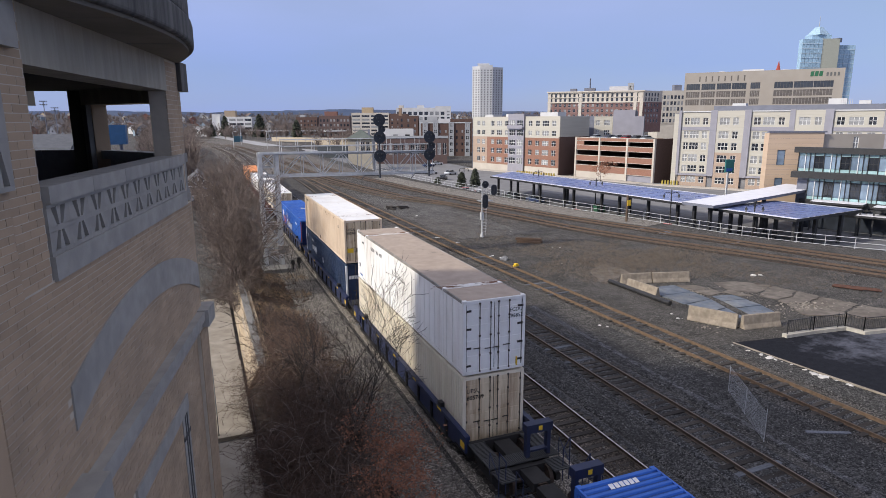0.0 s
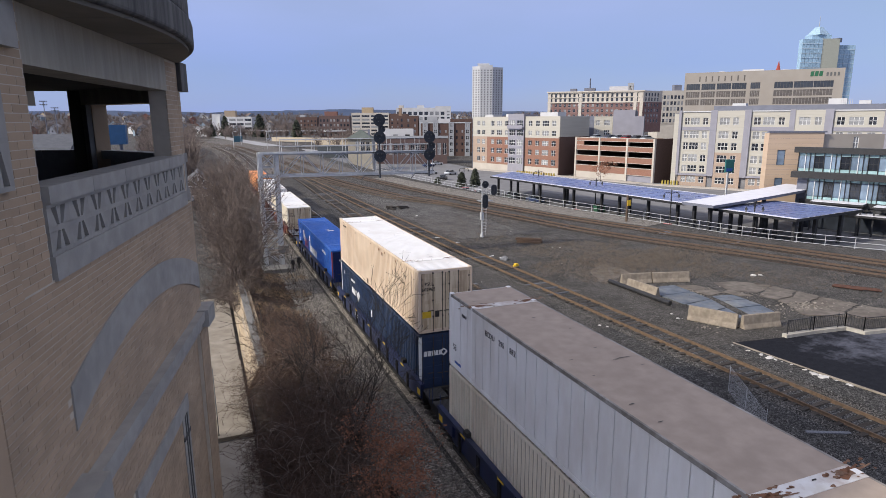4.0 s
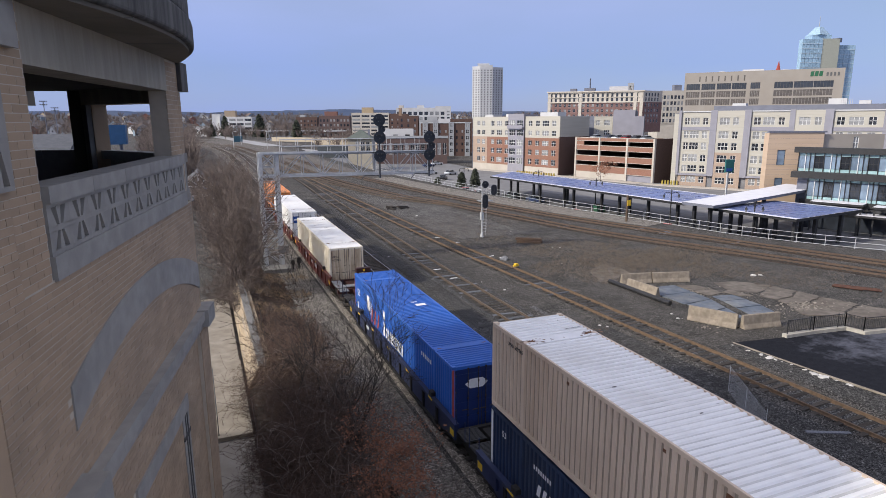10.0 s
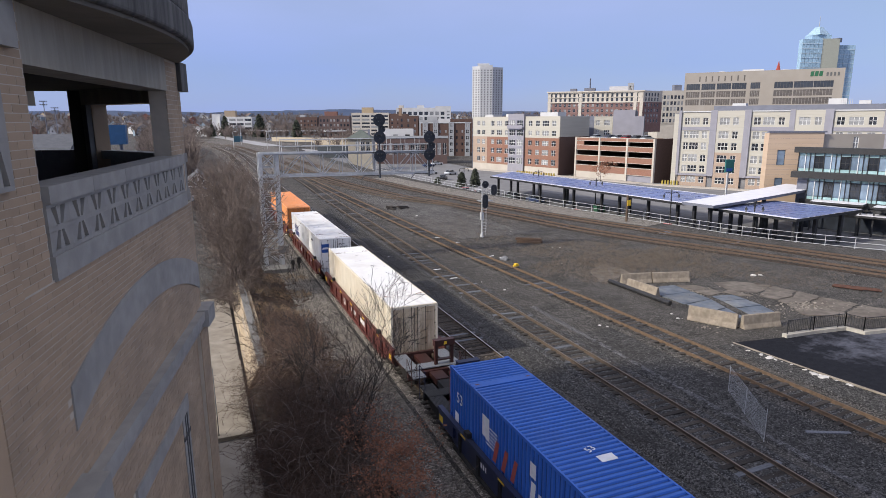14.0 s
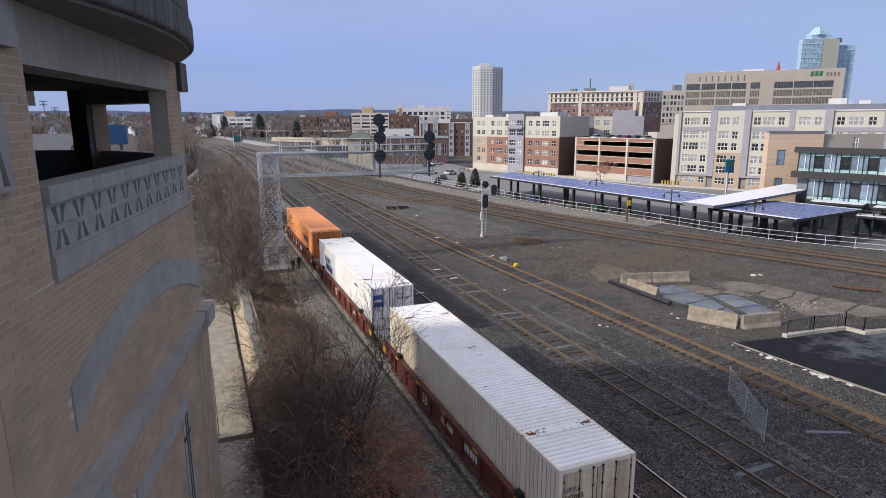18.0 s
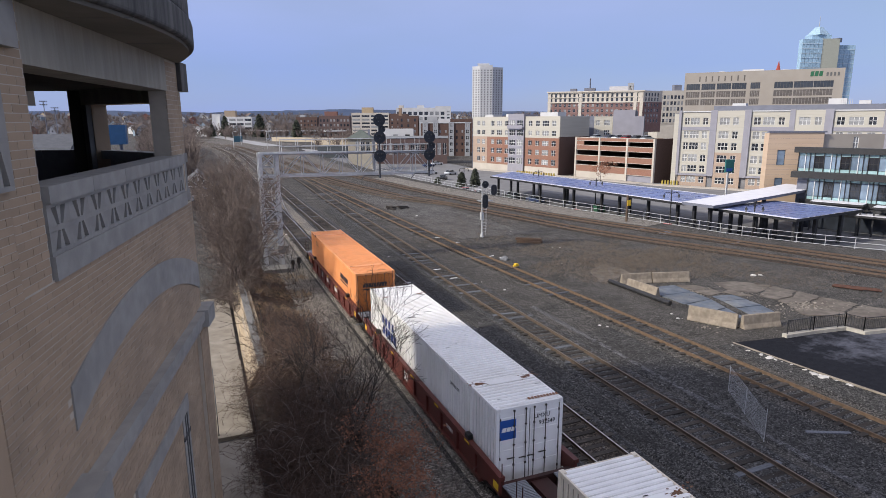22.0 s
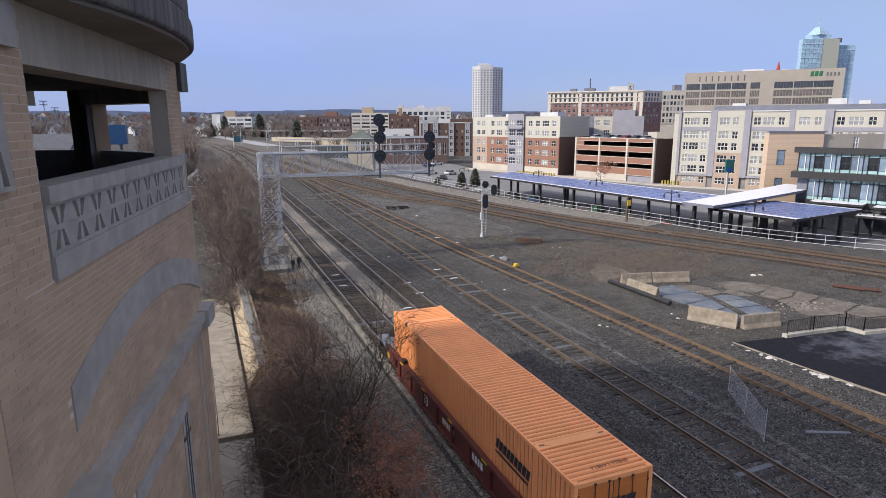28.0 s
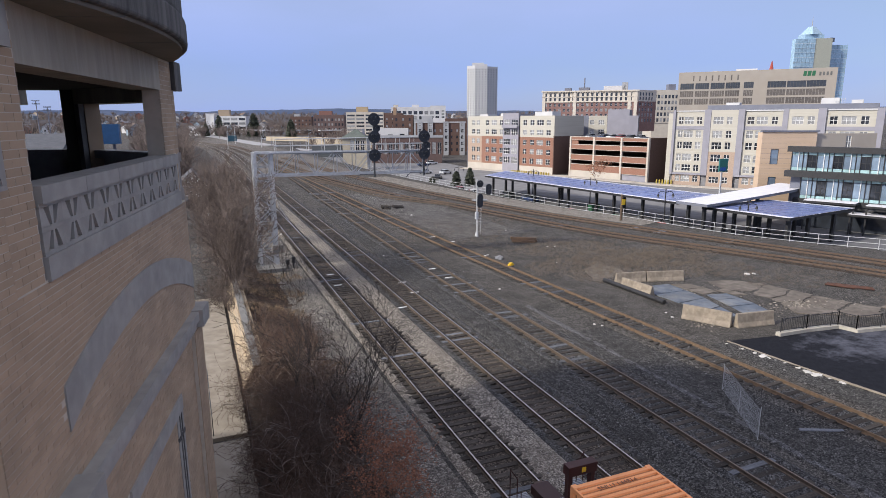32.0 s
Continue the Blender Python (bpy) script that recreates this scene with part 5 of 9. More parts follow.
well_car("grimy dark blue well car carrying a blue container", Y_A, 1.6, 3.5, CAR_BLUE, "black", False)
well_car("grimy dark blue well car under two stacked containers", Y_B, 3.7, 1.78, CAR_BLUE, "black", True)
k = well_car("dark blue well car under a tan and a navy container", Y_C, 1.78, 1.72, CAR_BLUE, "black", True)
car_bars(k, 12.0, 0.8, 4, 0.22, 1)
k = well_car("dark blue well car carrying a lettered blue container", Y_D, 1.72, 3.9, CAR_BLUE, "black", False)
car_bars(k, 13.0, 0.85, 3, 0.2, 2)
RED_LABEL = "rusty brown well car with grey walkway gratings"
k = well_car(RED_LABEL, Y_E, 4.0, 1.9, CAR_RED, "red", True)
car_text(k, "53", 0.62, 10.6, 0.62)
car_bars(k, 8.6, 0.75, 6, 0.26, 3)
car_bars(k, 6.2, 0.75, 5, 0.3, 4)
k = well_car(RED_LABEL, Y_F, 1.9, 1.76, CAR_RED, "red", True)
car_text(k, "1251", 0.42, C_L - 0.9, 0.62)
car_text(k, "53", 0.62, 9.4, 0.62)
car_bars(k, 4.2, 0.8, 5, 0.16, 5)
k = well_car(RED_LABEL, Y_G, 1.76, 3.6, CAR_RED, "red", False)
car_text(k, "53", 0.62, 11.2, 0.62)
car_bars(k, 9.2, 0.75, 6, 0.26, 6)
car_bars(k, 6.5, 0.75, 5, 0.3, 7)

# ---- walkway and sloped wall beside the parking tower ----
bm = B()
box(bm, -6.0, 1.15, 24.5, 33.0, -0.3, 0.14)
single("pavement", bm, CONCRETE_OLD, "pale concrete walkway slab beside the wall", "pavement", kind="structure")
bm = B()
box(bm, -6.0, 1.1, 33.02, 46.0, -0.3, 0.12)
single("pavement", bm, CONCRETE_OLD, "grey concrete walkway slab beside the wall", "pavement", kind="structure")
bm = B()
box(bm, -6.0, 1.15, 10.0, 24.3, -0.3, 0.02)
single("pavement", bm, surf("worn_walkway", (0.30, 0.27, 0.225), (0.21, 0.185, 0.15), 1.2, 0.92, bump=0.008, bscale=18, grime=(0.30, 0.26, 0.21), gmix=0.5, gscale=0.6), "worn lower walkway with patches", "pavement", kind="structure")
WALL_STREAK = surf("streaked_wall", (0.43, 0.335, 0.22), (0.25, 0.195, 0.13), 3.0, 0.9, bump=0.01, bscale=20, stretch=(6, 0.25, 6), grime=(0.30, 0.28, 0.25), gmix=0.7, gscale=0.8)
bm = B()
prism(bm, [(1.2, -0.2), (2.5, -0.2), (2.5, 1.06), (1.86, 1.06)], 29.3, 47.0, Matrix(((1, 0, 0, 0), (0, 0, 1, 0), (0, 1, 0, 0), (0, 0, 0, 1))))
w = single("retaining_wall", bm, WALL_STREAK, "sunlit sloped wall with ochre streaks and grey coping", "wall")
bm = B()
box(bm, 1.84, 2.25, 29.3, 47.0, 1.065, 1.16)
part("coping", bm, COLUMN_CONC, w, "weathered grey coping")
bm = B()
bar(bm, (-0.2, 24.75, 0.1), (-0.2, 24.75, 0.2), 0.05)
bar(bm, (-0.2, 24.8, 0.95), (-0.28, 30.2, 0.95), 0.04, n=6)
for y in (24.8, 27.5, 30.2):
    bar(bm, (-0.2 - 0.015 * (y - 24.8), y, 0.1), (-0.2 - 0.015 * (y - 24.8), y, 0.95), 0.04, n=6)
single("handrail", bm, BLACK, "thin dark steel handrail on the walkway", "handrail")

# ---- concrete road barriers, slabs and pipe ----
BARRIER = surf("barrier_concrete", (0.31, 0.262, 0.205), (0.22, 0.186, 0.145), 4.0, 0.92, bump=0.012, bscale=20, grime=(0.15, 0.125, 0.10), gmix=0.85, gscale=1.3)


def road_barrier(p, q, h, label, wide=0.3):
    a, b = Vector((*p, 0)), Vector((*q, 0))
    L = (b - a).length
    bm = B()
    prism(bm, [(-wide, 0), (wide, 0), (wide, 0.08), (wide * 0.55, 0.33), (wide * 0.3, h), (-wide * 0.3, h), (-wide * 0.55, 0.33), (-wide, 0.08)], 0, L, Matrix(((1, 0, 0, 0), (0, 0, 1, 0), (0, 1, 0, 0), (0, 0, 0, 1))))
    bmesh.ops.recalc_face_normals(bm, faces=bm.faces)
    bmesh.ops.bevel(bm, geom=bm.edges[:], offset=0.02, segments=1, affect="EDGES")
    d = (b - a).normalized()
    return single("road_barrier", bm, BARRIER, label, "barrier", Matrix.Translation((a.x, a.y, -0.02)) @ Matrix.Rotation(math.atan2(-d.x, d.y), 4, "Z"), "concrete road barriers")


road_barrier((29.2, 29.5), (30.65, 26.85), 0.95, "tan concrete road barrier at the old slab's edge")
road_barrier((30.85, 26.7), (33.6, 26.35), 0.9, "tan concrete road barrier beside a drain")
road_barrier((30.7, 38.4), (33.2, 37.9), 0.8, "weathered concrete road barrier behind a black pipe")
road_barrier((33.3, 37.85), (36.3, 37.0), 0.8, "weathered concrete road barrier behind a black pipe")
road_barrier((30.5, 37.3), (30.75, 34.2), 0.75, "tan concrete road barrier with faded graffiti")
bm = B()
bar(bm, (29.95, 38.9, 0.17), (30.1, 32.2, 0.17), 0.34, n=16)
pipe = single("drain_pipe", bm, BLACK, "long black plastic drain pipe on the gravel", "pipe")
bm = B()
bar(bm, (30.1, 32.19, 0.17), (30.1, 32.23, 0.17), 0.27, n=14)
part("pipe_mouth", bm, DARK_CONC, pipe)
SLAB_BLUE = surf("blue_grey_slab", (0.115, 0.138, 0.172), (0.07, 0.086, 0.11), 1.3, 0.6, bump=0.004, rand=0.2, grime=(0.30, 0.29, 0.26), gmix=0.6, gscale=0.5)
SLAB_TAN = surf("worn_yard_slab", (0.185, 0.162, 0.138), (0.105, 0.09, 0.075), 1.6, 0.9, bump=0.01, bscale=8, grime=(0.085, 0.068, 0.054), gmix=0.8, gscale=0.5)
yard = thing("old_slab", "worn blue-grey concrete floor slabs of a former platform", "slab", kind="structure")
rs = random.Random(4)
def ragged(pts, bite, seed):
    """A plan outline with worn, uneven edges."""
    r = random.Random(seed)
    res = []
    for (x0, y0), (x1, y1) in zip(pts, pts[1:] + pts[:1]):
        n = max(1, int(math.hypot(x1 - x0, y1 - y0) / 0.35))
        for j in range(n):
            res.append((x0 + (x1 - x0) * j / n + r.uniform(-bite, bite), y0 + (y1 - y0) * j / n + r.uniform(-bite, bite)))
    return res


def plate(pts, material, z1, bite, seed, parent, name="slab"):
    bm = B()
    if sum(x0 * y1 - x1 * y0 for (x0, y0), (x1, y1) in zip(pts, pts[1:] + pts[:1])) < 0:
        pts = pts[::-1]
    prism(bm, ragged(pts, bite, seed), -0.12, z1)
    return part(name, bm, material, parent)


for k, pts in enumerate(([(31.3, 36.5), (34.2, 36.3), (34.1, 34.4), (31.2, 34.4)], [(31.2, 34.33), (34.1, 34.33), (33.9, 32.3), (31.3, 32.0)], [(31.4, 31.9), (33.85, 32.2), (33.3, 30.3), (31.8, 30.0)],
                         [(31.9, 29.9), (33.25, 30.2), (32.8, 28.2), (32.2, 28.4)], [(34.6, 32.8), (36.3, 32.5), (36.25, 31.3), (34.4, 31.6)], [(34.35, 31.5), (36.2, 31.2), (36.1, 29.8), (34.0, 30.0)], [(33.95, 29.9), (36.05, 29.7), (35.6, 28.2), (33.6, 28.5)])):
    plate(pts, SLAB_BLUE, 0.035 + 0.006 * (k % 3), 0.025, k, yard)
for k, pts in enumerate(([(34.35, 36.2), (35.8, 35.7), (36.0, 34.4), (34.4, 34.6)], [(34.4, 34.45), (36.0, 34.3), (36.1, 33.2), (34.6, 33.0)], [(36.2, 33.4), (37.0, 33.6), (37.5, 31.8), (36.5, 32.2)])):
    plate(pts, SLAB_TAN, 0.03 + 0.006 * k, 0.06, 20 + k, yard)
apron = thing("concrete_apron", "cracked worn concrete apron in broken pieces with dirt between", "slab", kind="structure")
for k, pts in enumerate(([(37.7, 35.7), (39.7, 35.4), (41.2, 33.4), (38.6, 32.2), (37.1, 33.4)], [(38.7, 32.0), (41.25, 33.2), (41.6, 31.4), (39.9, 30.6), (38.3, 30.4), (38.0, 31.6)], [(38.2, 30.25), (39.9, 30.45), (41.65, 31.25), (41.95, 29.8), (39.7, 29.0), (38.0, 29.5)],
                         [(39.7, 28.8), (41.95, 29.6), (42.7, 27.4), (40.2, 26.6)], [(40.1, 26.4), (42.75, 27.2), (43.3, 25.8), (41.4, 24.5), (39.6, 25.4)], [(38.0, 29.2), (39.5, 28.8), (40.0, 26.6), (39.4, 25.7), (37.0, 27.2)], [(33.3, 44.6), (33.9, 42.6), (33.6, 40.8), (31.0, 39.7), (29.4, 39.4), (30.8, 42.8)], [(43.6, 25.9), (47.5, 26.8), (49.0, 23.6), (43.5, 23.9)])):
    plate(pts, SLAB_TAN, 0.016 + 0.008 * (k % 3), 0.11, 40 + k, apron, "broken_slab")
bm = B()
prism(bm, [(28.4, 25.0), (29.6, 16.2), (30.5, 4), (52, 4), (50, 21.8), (36.9, 23.1), (36.5, 24.1), (32.0, 24.5)], -0.1, 0.02)
single("parking_pad", bm, ASPHALT, "black asphalt lot with pale salt stains", "asphalt", kind="structure")
KERB = surf("kerb_concrete", (0.46, 0.43, 0.37), (0.36, 0.34, 0.29), 3, 0.9, bump=0.006, grime=(0.25, 0.22, 0.18), gmix=0.5)


def kerb(pts, label, w=0.18, h=0.16, material=None):
    bm = B()
    sweep(bm, [Vector((x, y, 0)) for x, y in pts], [(-w / 2, -0.1), (w / 2, -0.1), (w / 2, h), (-w / 2, h)], True)
    return single("kerb", bm, material or KERB, label, "kerb", kind="structure")


rb = random.Random(91)
verts, faces = [], []
for cx, cy, n, spread, big in ((38.6, 28.6, 90, 0.8, 0.09), (37.4, 31.8, 40, 1.4, 0.05), (41.5, 27.6, 50, 1.6, 0.05), (36.0, 28.0, 40, 0.9, 0.05), (34.9, 34.0, 40, 1.2, 0.06), (29.3, 27.6, 30, 0.7, 0.06)):
    for k in range(n):
        px_, py_ = cx + rb.gauss(0, spread), cy + rb.gauss(0, spread * 0.6)
        q, b0 = rb.uniform(0.4, 1.3) * big, len(verts)
        for dx, dy, dz in ((-1, -0.8, 0), (1, -0.6, 0), (0.8, 1, 0), (-0.9, 0.8, 0), (-0.6, -0.5, 0.8), (0.7, -0.3, 0.7), (0.4, 0.6, 0.9), (-0.5, 0.5, 0.6)):
            verts.append((px_ + dx * q * rb.uniform(0.7, 1.3), py_ + dy * q * rb.uniform(0.7, 1.3), 0.01 + dz * q * rb.uniform(0.5, 1.1)))
        faces += [tuple(b0 + i for i in f) for f in ((4, 5, 6, 7), (0, 1, 5, 4), (1, 2, 6, 5), (2, 3, 7, 6), (3, 0, 4, 7))]
me = bpy.data.meshes.new("rubble")
me.from_pydata(verts, [], faces)
me.materials.append(surf("broken_concrete", (0.27, 0.24, 0.20), (0.18, 0.16, 0.135), 6, 0.95, island=0.4))
tagged(new("rubble", me), "broken concrete rubble strewn over the old slab", "rubble", kind="stuff")
kerb([(28.35, 25.0), (28.9, 20.5), (29.6, 16.2), (30.5, 4)], "low worn tan kerb of the asphalt lot", 0.11, 0.05, CONCRETE_OLD)
kerb([(31.9, 24.5), (34.2, 24.4), (36.6, 24.1), (36.85, 23.1), (39.5, 22.7), (46, 22.0)], "raised pale concrete kerb below the railing", 0.35, 0.22)


def railing(pts, label):
    t = thing("iron_railing", label, "railing")
    for (ax, ay), (bx, by) in zip(pts, pts[1:]):
        L = math.hypot(bx - ax, by - ay)
        bm = B()
        for z in (0.32, 1.05):
            bar(bm, (ax, ay, z), (bx, by, z), 0.035)
        part("rail", bm, BLACK, t)
        n = int(L / 0.14)
        baluster = B()
        bar(baluster, (0, 0, 0.3), (0, 0, 1.05), 0.018)
        baluster = mesh("baluster", baluster, BLACK)
        for k in range(n + 1):
            f = k / n
            if k % 13 == 0 or k == n:
                b2 = B()
                bar(b2, (ax + (bx - ax) * f, ay + (by - ay) * f, 0.15), (ax + (bx - ax) * f, ay + (by - ay) * f, 1.12), 0.045)
                part("post", b2, BLACK, t)
            else:
                part("baluster", baluster, None, t, at=pose(ax + (bx - ax) * f, ay + (by - ay) * f, 0))
    return t


railing([(32.1, 24.5), (34.2, 24.4), (36.6, 24.1), (36.85, 23.1), (39.5, 22.7), (44, 22.2)], "black iron railing on a pale kerb")

# ---- litter, stakes, odd pieces in the yard ----
LIT = surf("dirty_white_litter", (0.62, 0.60, 0.57), (0.45, 0.43, 0.41), 6, 0.8, rand=0.15)
WOOD = surf("old_timber", (0.20, 0.13, 0.083), (0.10, 0.064, 0.042), 4, 0.9, bump=0.01, stretch=(5, 0.6, 5))
rs = random.Random(12)


def crumpled(size, seed):
    r = random.Random(seed)
    bm = B()
    bmesh.ops.create_icosphere(bm, subdivisions=2, radius=size)
    for v in bm.verts:
        v.co *= r.uniform(0.65, 1.25)
        v.co.z = max(-0.3 * size, v.co.z * 0.6)
    return mesh("litter", bm, LIT)


paper = [crumpled(0.10, 1), crumpled(0.14, 2), crumpled(0.07, 3)]
for k in range(26):
    f = k / 25
    if k % 4 == 1 or k % 7 == 3:
        continue
    x, y = 28.0 + 1.05 * f + rs.uniform(-0.1, 0.1), 24.6 - 6.8 * f + rs.uniform(-0.3, 0.3)
    s = rs.uniform(0.8, 2.1) if k > 5 else 0.7
    single("litter", paper[k % 3], None, "scrap of white litter along the kerb", "litter", pose(x, y, 0.03, 0, 0, rs.uniform(0, 180)) @ Matrix.Diagonal((s * 1.1, s * 0.7, 0.4, 1)), "white litter")
for x, y, s in ((42.5, 36.2, 2.4), (43.1, 36.0, 1.5), (21.1, 40.2, 1.1), (33.1, 52.6, 1.3), (33.8, 52.3, 1.2), (30, 46, 0.7), (23.2, 30.1, 1.2), (22.9, 30.5, 0.8), (33.5, 62.5, 0.9), (20.2, 88, 1.4), (35.5, 75, 0.9), (8.0, 69.5, 4.0), (8.6, 70.5, 3.0), (27.1, 78, 2), (28.5, 29.7, 0.9), (28.8, 30.6, 0.8), (16.2, 55, 0.7)):
    single("litter", paper[int(x) % 3], None, "crumpled white litter on the gravel", "litter", pose(x, y, 0.04, 0, 0, x * 50), "white litter").scale = (s, s * 0.8, s * 0.6)
for x, y, a in ((26.1, 50.3, 75), (25.4, 51.2, 80), (12.65, 38.6, 8), (14.7, 41.8, 4), (14.75, 44.9, 5), (18.8, 44.9, 3), (18.6, 48.2, 6), (9.75, 46.1, 4), (9.9, 49.7, 5), (24.9, 58.6, 20), (24.0, 62.0, 20)):
    bm = B()
    box(bm, -0.32, 0.32, -0.08, 0.08, 0, 0.02)
    single("marker_board", bm, WHITE, "small white board lying across the ties", "board", pose(x, y, 0.06, 0, 0, a * 0.3), "white boards")
bm = B()
box(bm, -0.16, 0.16, -0.14, 0.14, 0, 0.26)
box(bm, -0.3, 0.3, -0.09, 0.09, 0, 0.14)
bmesh.ops.bevel(bm, geom=bm.edges[:], offset=0.02, segments=1, affect="EDGES")
single("derail_block", bm, YELLOW, "yellow derail block on a rusty rail", "derail", pose(25.35, 46.2, 0.17, 0, 0, 8))
for k, (off, lift, slide) in enumerate(((0.0, 0.0, 0.0), (0.34, 0.0, 0.2), (0.7, 0.0, -0.1), (0.16, 0.27, 0.1), (0.5, 0.27, -0.25))):
    bm = B()
    box(bm, -1.25, 1.25, -0.13, 0.13, 0, 0.26)
    bmesh.ops.bevel(bm, geom=bm.edges[:], offset=0.02, segments=1, affect="EDGES")
    single("timber", bm, WOOD, "old brown railway timber lying in a stack", "timber", pose(32.0 + slide + off * 0.55, 55.6 + off * 0.8, -0.02 + lift, 0, 0, -34 + 3 * (k % 3)), "timber stack")
BAR_RUST = surf("dark_red_rust", (0.105, 0.05, 0.036), (0.06, 0.032, 0.025), 5, 0.9)
rs = random.Random(5)
for k in range(14):
    bm = B()
    L = rs.uniform(0.4, 1.1)
    box(bm, -0.09, 0.09, -L, L, 0, 0.16)
    single("scrap_tie", bm, TIE, "dark broken tie in a scrap heap", "timber", pose(26.5 + rs.uniform(-1.4, 1.4), 86 + rs.uniform(-1.2, 1.2), 0.05 + 0.1 * (k % 3), rs.uniform(-8, 8), rs.uniform(-8, 8), rs.uniform(0, 180)), "scrap heap")
for k, (x, y, L, a) in enumerate(((46.3, 30.0, 1.6, 36), (46.6, 30.2, 1.5, 38), (45.8, 30.4, 1.0, 30))):
    bm = B()
    bar(bm, (0, -L, 0.09), (0, L, 0.09), 0.16, n=8)
    single("rusty_bar", bm, BAR_RUST, "rusty steel bar lying on the ground", "bar", pose(x, y, 0.02, 0, 0, a), "rusty bars")
bm = B()
box(bm, -0.09, 0.09, -0.9, 0.9, 0, 0.05)
single("plank", bm, TIE_NEW, "grey plank lying between the tracks", "plank", pose(23.6, 15.6, 0.0, 0, 0, 65))
bm = B()
bmesh.ops.create_icosphere(bm, subdivisions=1, radius=0.5)
for v in bm.verts:
    v.co *= rs.uniform(0.7, 1.2)
    v.co.z = max(-0.02, v.co.z)
CLEAR = surf("clear_plastic", (0.24, 0.245, 0.255), (0.13, 0.132, 0.14), 6, 0.35)
single("plastic_sheet", bm, CLEAR, "crumpled clear plastic sheet beside the siding", "sheet", pose(26.0, 49.6, 0.0))
# a leftover length of wire mesh fence beside the siding
wf = thing("wire_fence", "short leftover length of grey wire mesh fence beside the siding", "fence")
fa, fb = Vector((22.9, 20.2, 0)), Vector((20.5, 16.1, 0))
for f, h in ((0.0, 1.3), (0.5, 1.25), (1.0, 1.45)):
    p = fa.lerp(fb, f)
    bm = B()
    bar(bm, (p.x, p.y, -0.1), (p.x, p.y, h), 0.025, n=6)
    part("post", bm, GALV, wf)
bm = B()
L = (fb - fa).length
d = (fb - fa).normalized()
n = int(L / 0.07)
for k in range(n + 1):
    p = fa + d * (L * k / n)
    for s_ in (-1, 1):
        q = p + d * (s_ * 1.3)
        f = (q - fa).dot(d) / L
        if f < 0 or f > 1:
            c = max(0.0, min(1.0, f))
            share = abs((c * L - k * L / n) / 1.3)
            q = fa + d * (c * L)
        else:
            share = 1.0
        if share > 0.02:
            bar(bm, p + Vector((0, 0, 0.02)), q + Vector((0, 0, 0.02 + 1.28 * share)), 0.004, n=3)
            if share < 1:
                continue
    if k == 0 or k == n:
        for j in range(18):
            z = 0.05 + j * 0.07
            q = p + d * ((1.3 - z) * (1 if k == 0 else -1))
            bar(bm, p + Vector((0, 0, z)), Vector((q.x, q.y, 1.3)), 0.004, n=3)
tagged(part("wire_mesh", bm, GALV, wf), kind="stuff")

# ---- signals ----
LENS = surf("signal_lens", (0.05, 0.05, 0.055), (0.09, 0.09, 0.095), 5, 0.15, spec=0.8)
HOOD = surf("signal_black", (0.022, 0.026, 0.034), (0.03, 0.035, 0.045), 4, 0.55)


def target_head(parent, x, y, z, r, lenses):
    """A round signal target facing the camera side, with hooded lamps."""
    bm = B()
    bar(bm, (x, y, z), (x, y + 0.05, z), 2 * r, n=28)
    bar(bm, (x, y + 0.05, z), (x, y + 0.45, z), 1.1 * r, n=16)
    h = part("signal_head", bm, HOOD, parent, "black round signal target")
    for dx, dz in lenses:
        bm = B()
        bar(bm, (x + dx, y - 0.012, z + dz), (x + dx, y + 0.01, z + dz), 0.17, n=14)
        part("lens", bm, LENS, h)
        bm = B()
        n = 10
        rows = []
        for k in range(n + 1):
            a = math.pi * k / n
            c, s = 0.105 * math.cos(a), 0.105 * math.sin(a)
            rows.append([bm.verts.new((x + dx + c * q, y + yy, z + dz + s * q)) for yy, q in ((0, 1), (-0.24, 1), (-0.24, 0.9), (0, 0.9))])
        for a, b in zip(rows, rows[1:]):
            for j in range(4):
                bm.faces.new((a[j], b[j], b[(j + 1) % 4], a[(j + 1) % 4]))
        part("hood", bm, HOOD, h)


def truss(parent, p0, p1, w, h, panels, tube, side, web=0.55):
    """A box truss from p0 to p1: four chords and zigzag webs. side is its width's direction."""
    a, b, s = Vector(p0), Vector(p1), Vector(side).normalized() * w
    d = (b - a)
    up = d.normalized().cross(s.normalized()).normalized() * h
    chords = [Vector((0, 0, 0)), s, s + up, up]
    for c in chords:
        bm = B()
        bar(bm, a + c, b + c, tube)
        part("chord", bm, GALV, parent)
    for i in range(panels):
        q0, q1 = a + d * (i / panels), a + d * ((i + 1) / panels)
        for m, n in ((0, 3), (1, 2), (0, 1), (3, 2)):
            c0, c1 = (chords[m], chords[n]) if i % 2 else (chords[n], chords[m])
            bm = B()
            bar(bm, q0 + c0, q1 + c1, tube * web)
            part("brace", bm, GALV, parent)
            bm = B()
            bar(bm, q1 + chords[m], q1 + chords[n], tube * web * 0.9)
            part("strut", bm, GALV, parent)


g = thing("signal_gantry", "grey steel cantilever gantry carrying railway signals", "signal gantry")
truss(g, (4.75, 54.2, 0.3), (4.75, 54.2, 10.2), 1.4, 1.4, 8, 0.29, (1, 0, 0), 0.26)
truss(g, (4.9, 54.2, 8.2), (20.5, 54.2, 8.05), 1.4, 1.95, 9, 0.19, (0, 1, 0), 0.34)
bm = B()
box(bm, 4.3, 6.6, 52.4, 54.6, -0.2, 0.35)
part("footing", bm, COLUMN_CONC, g)
bm = B()
box(bm, 5.6, 6.5, 52.3, 52.7, 1.7, 2.4)
part("cable_box", bm, COLUMN_CONC, g, "grey steel equipment box")
bm = B()
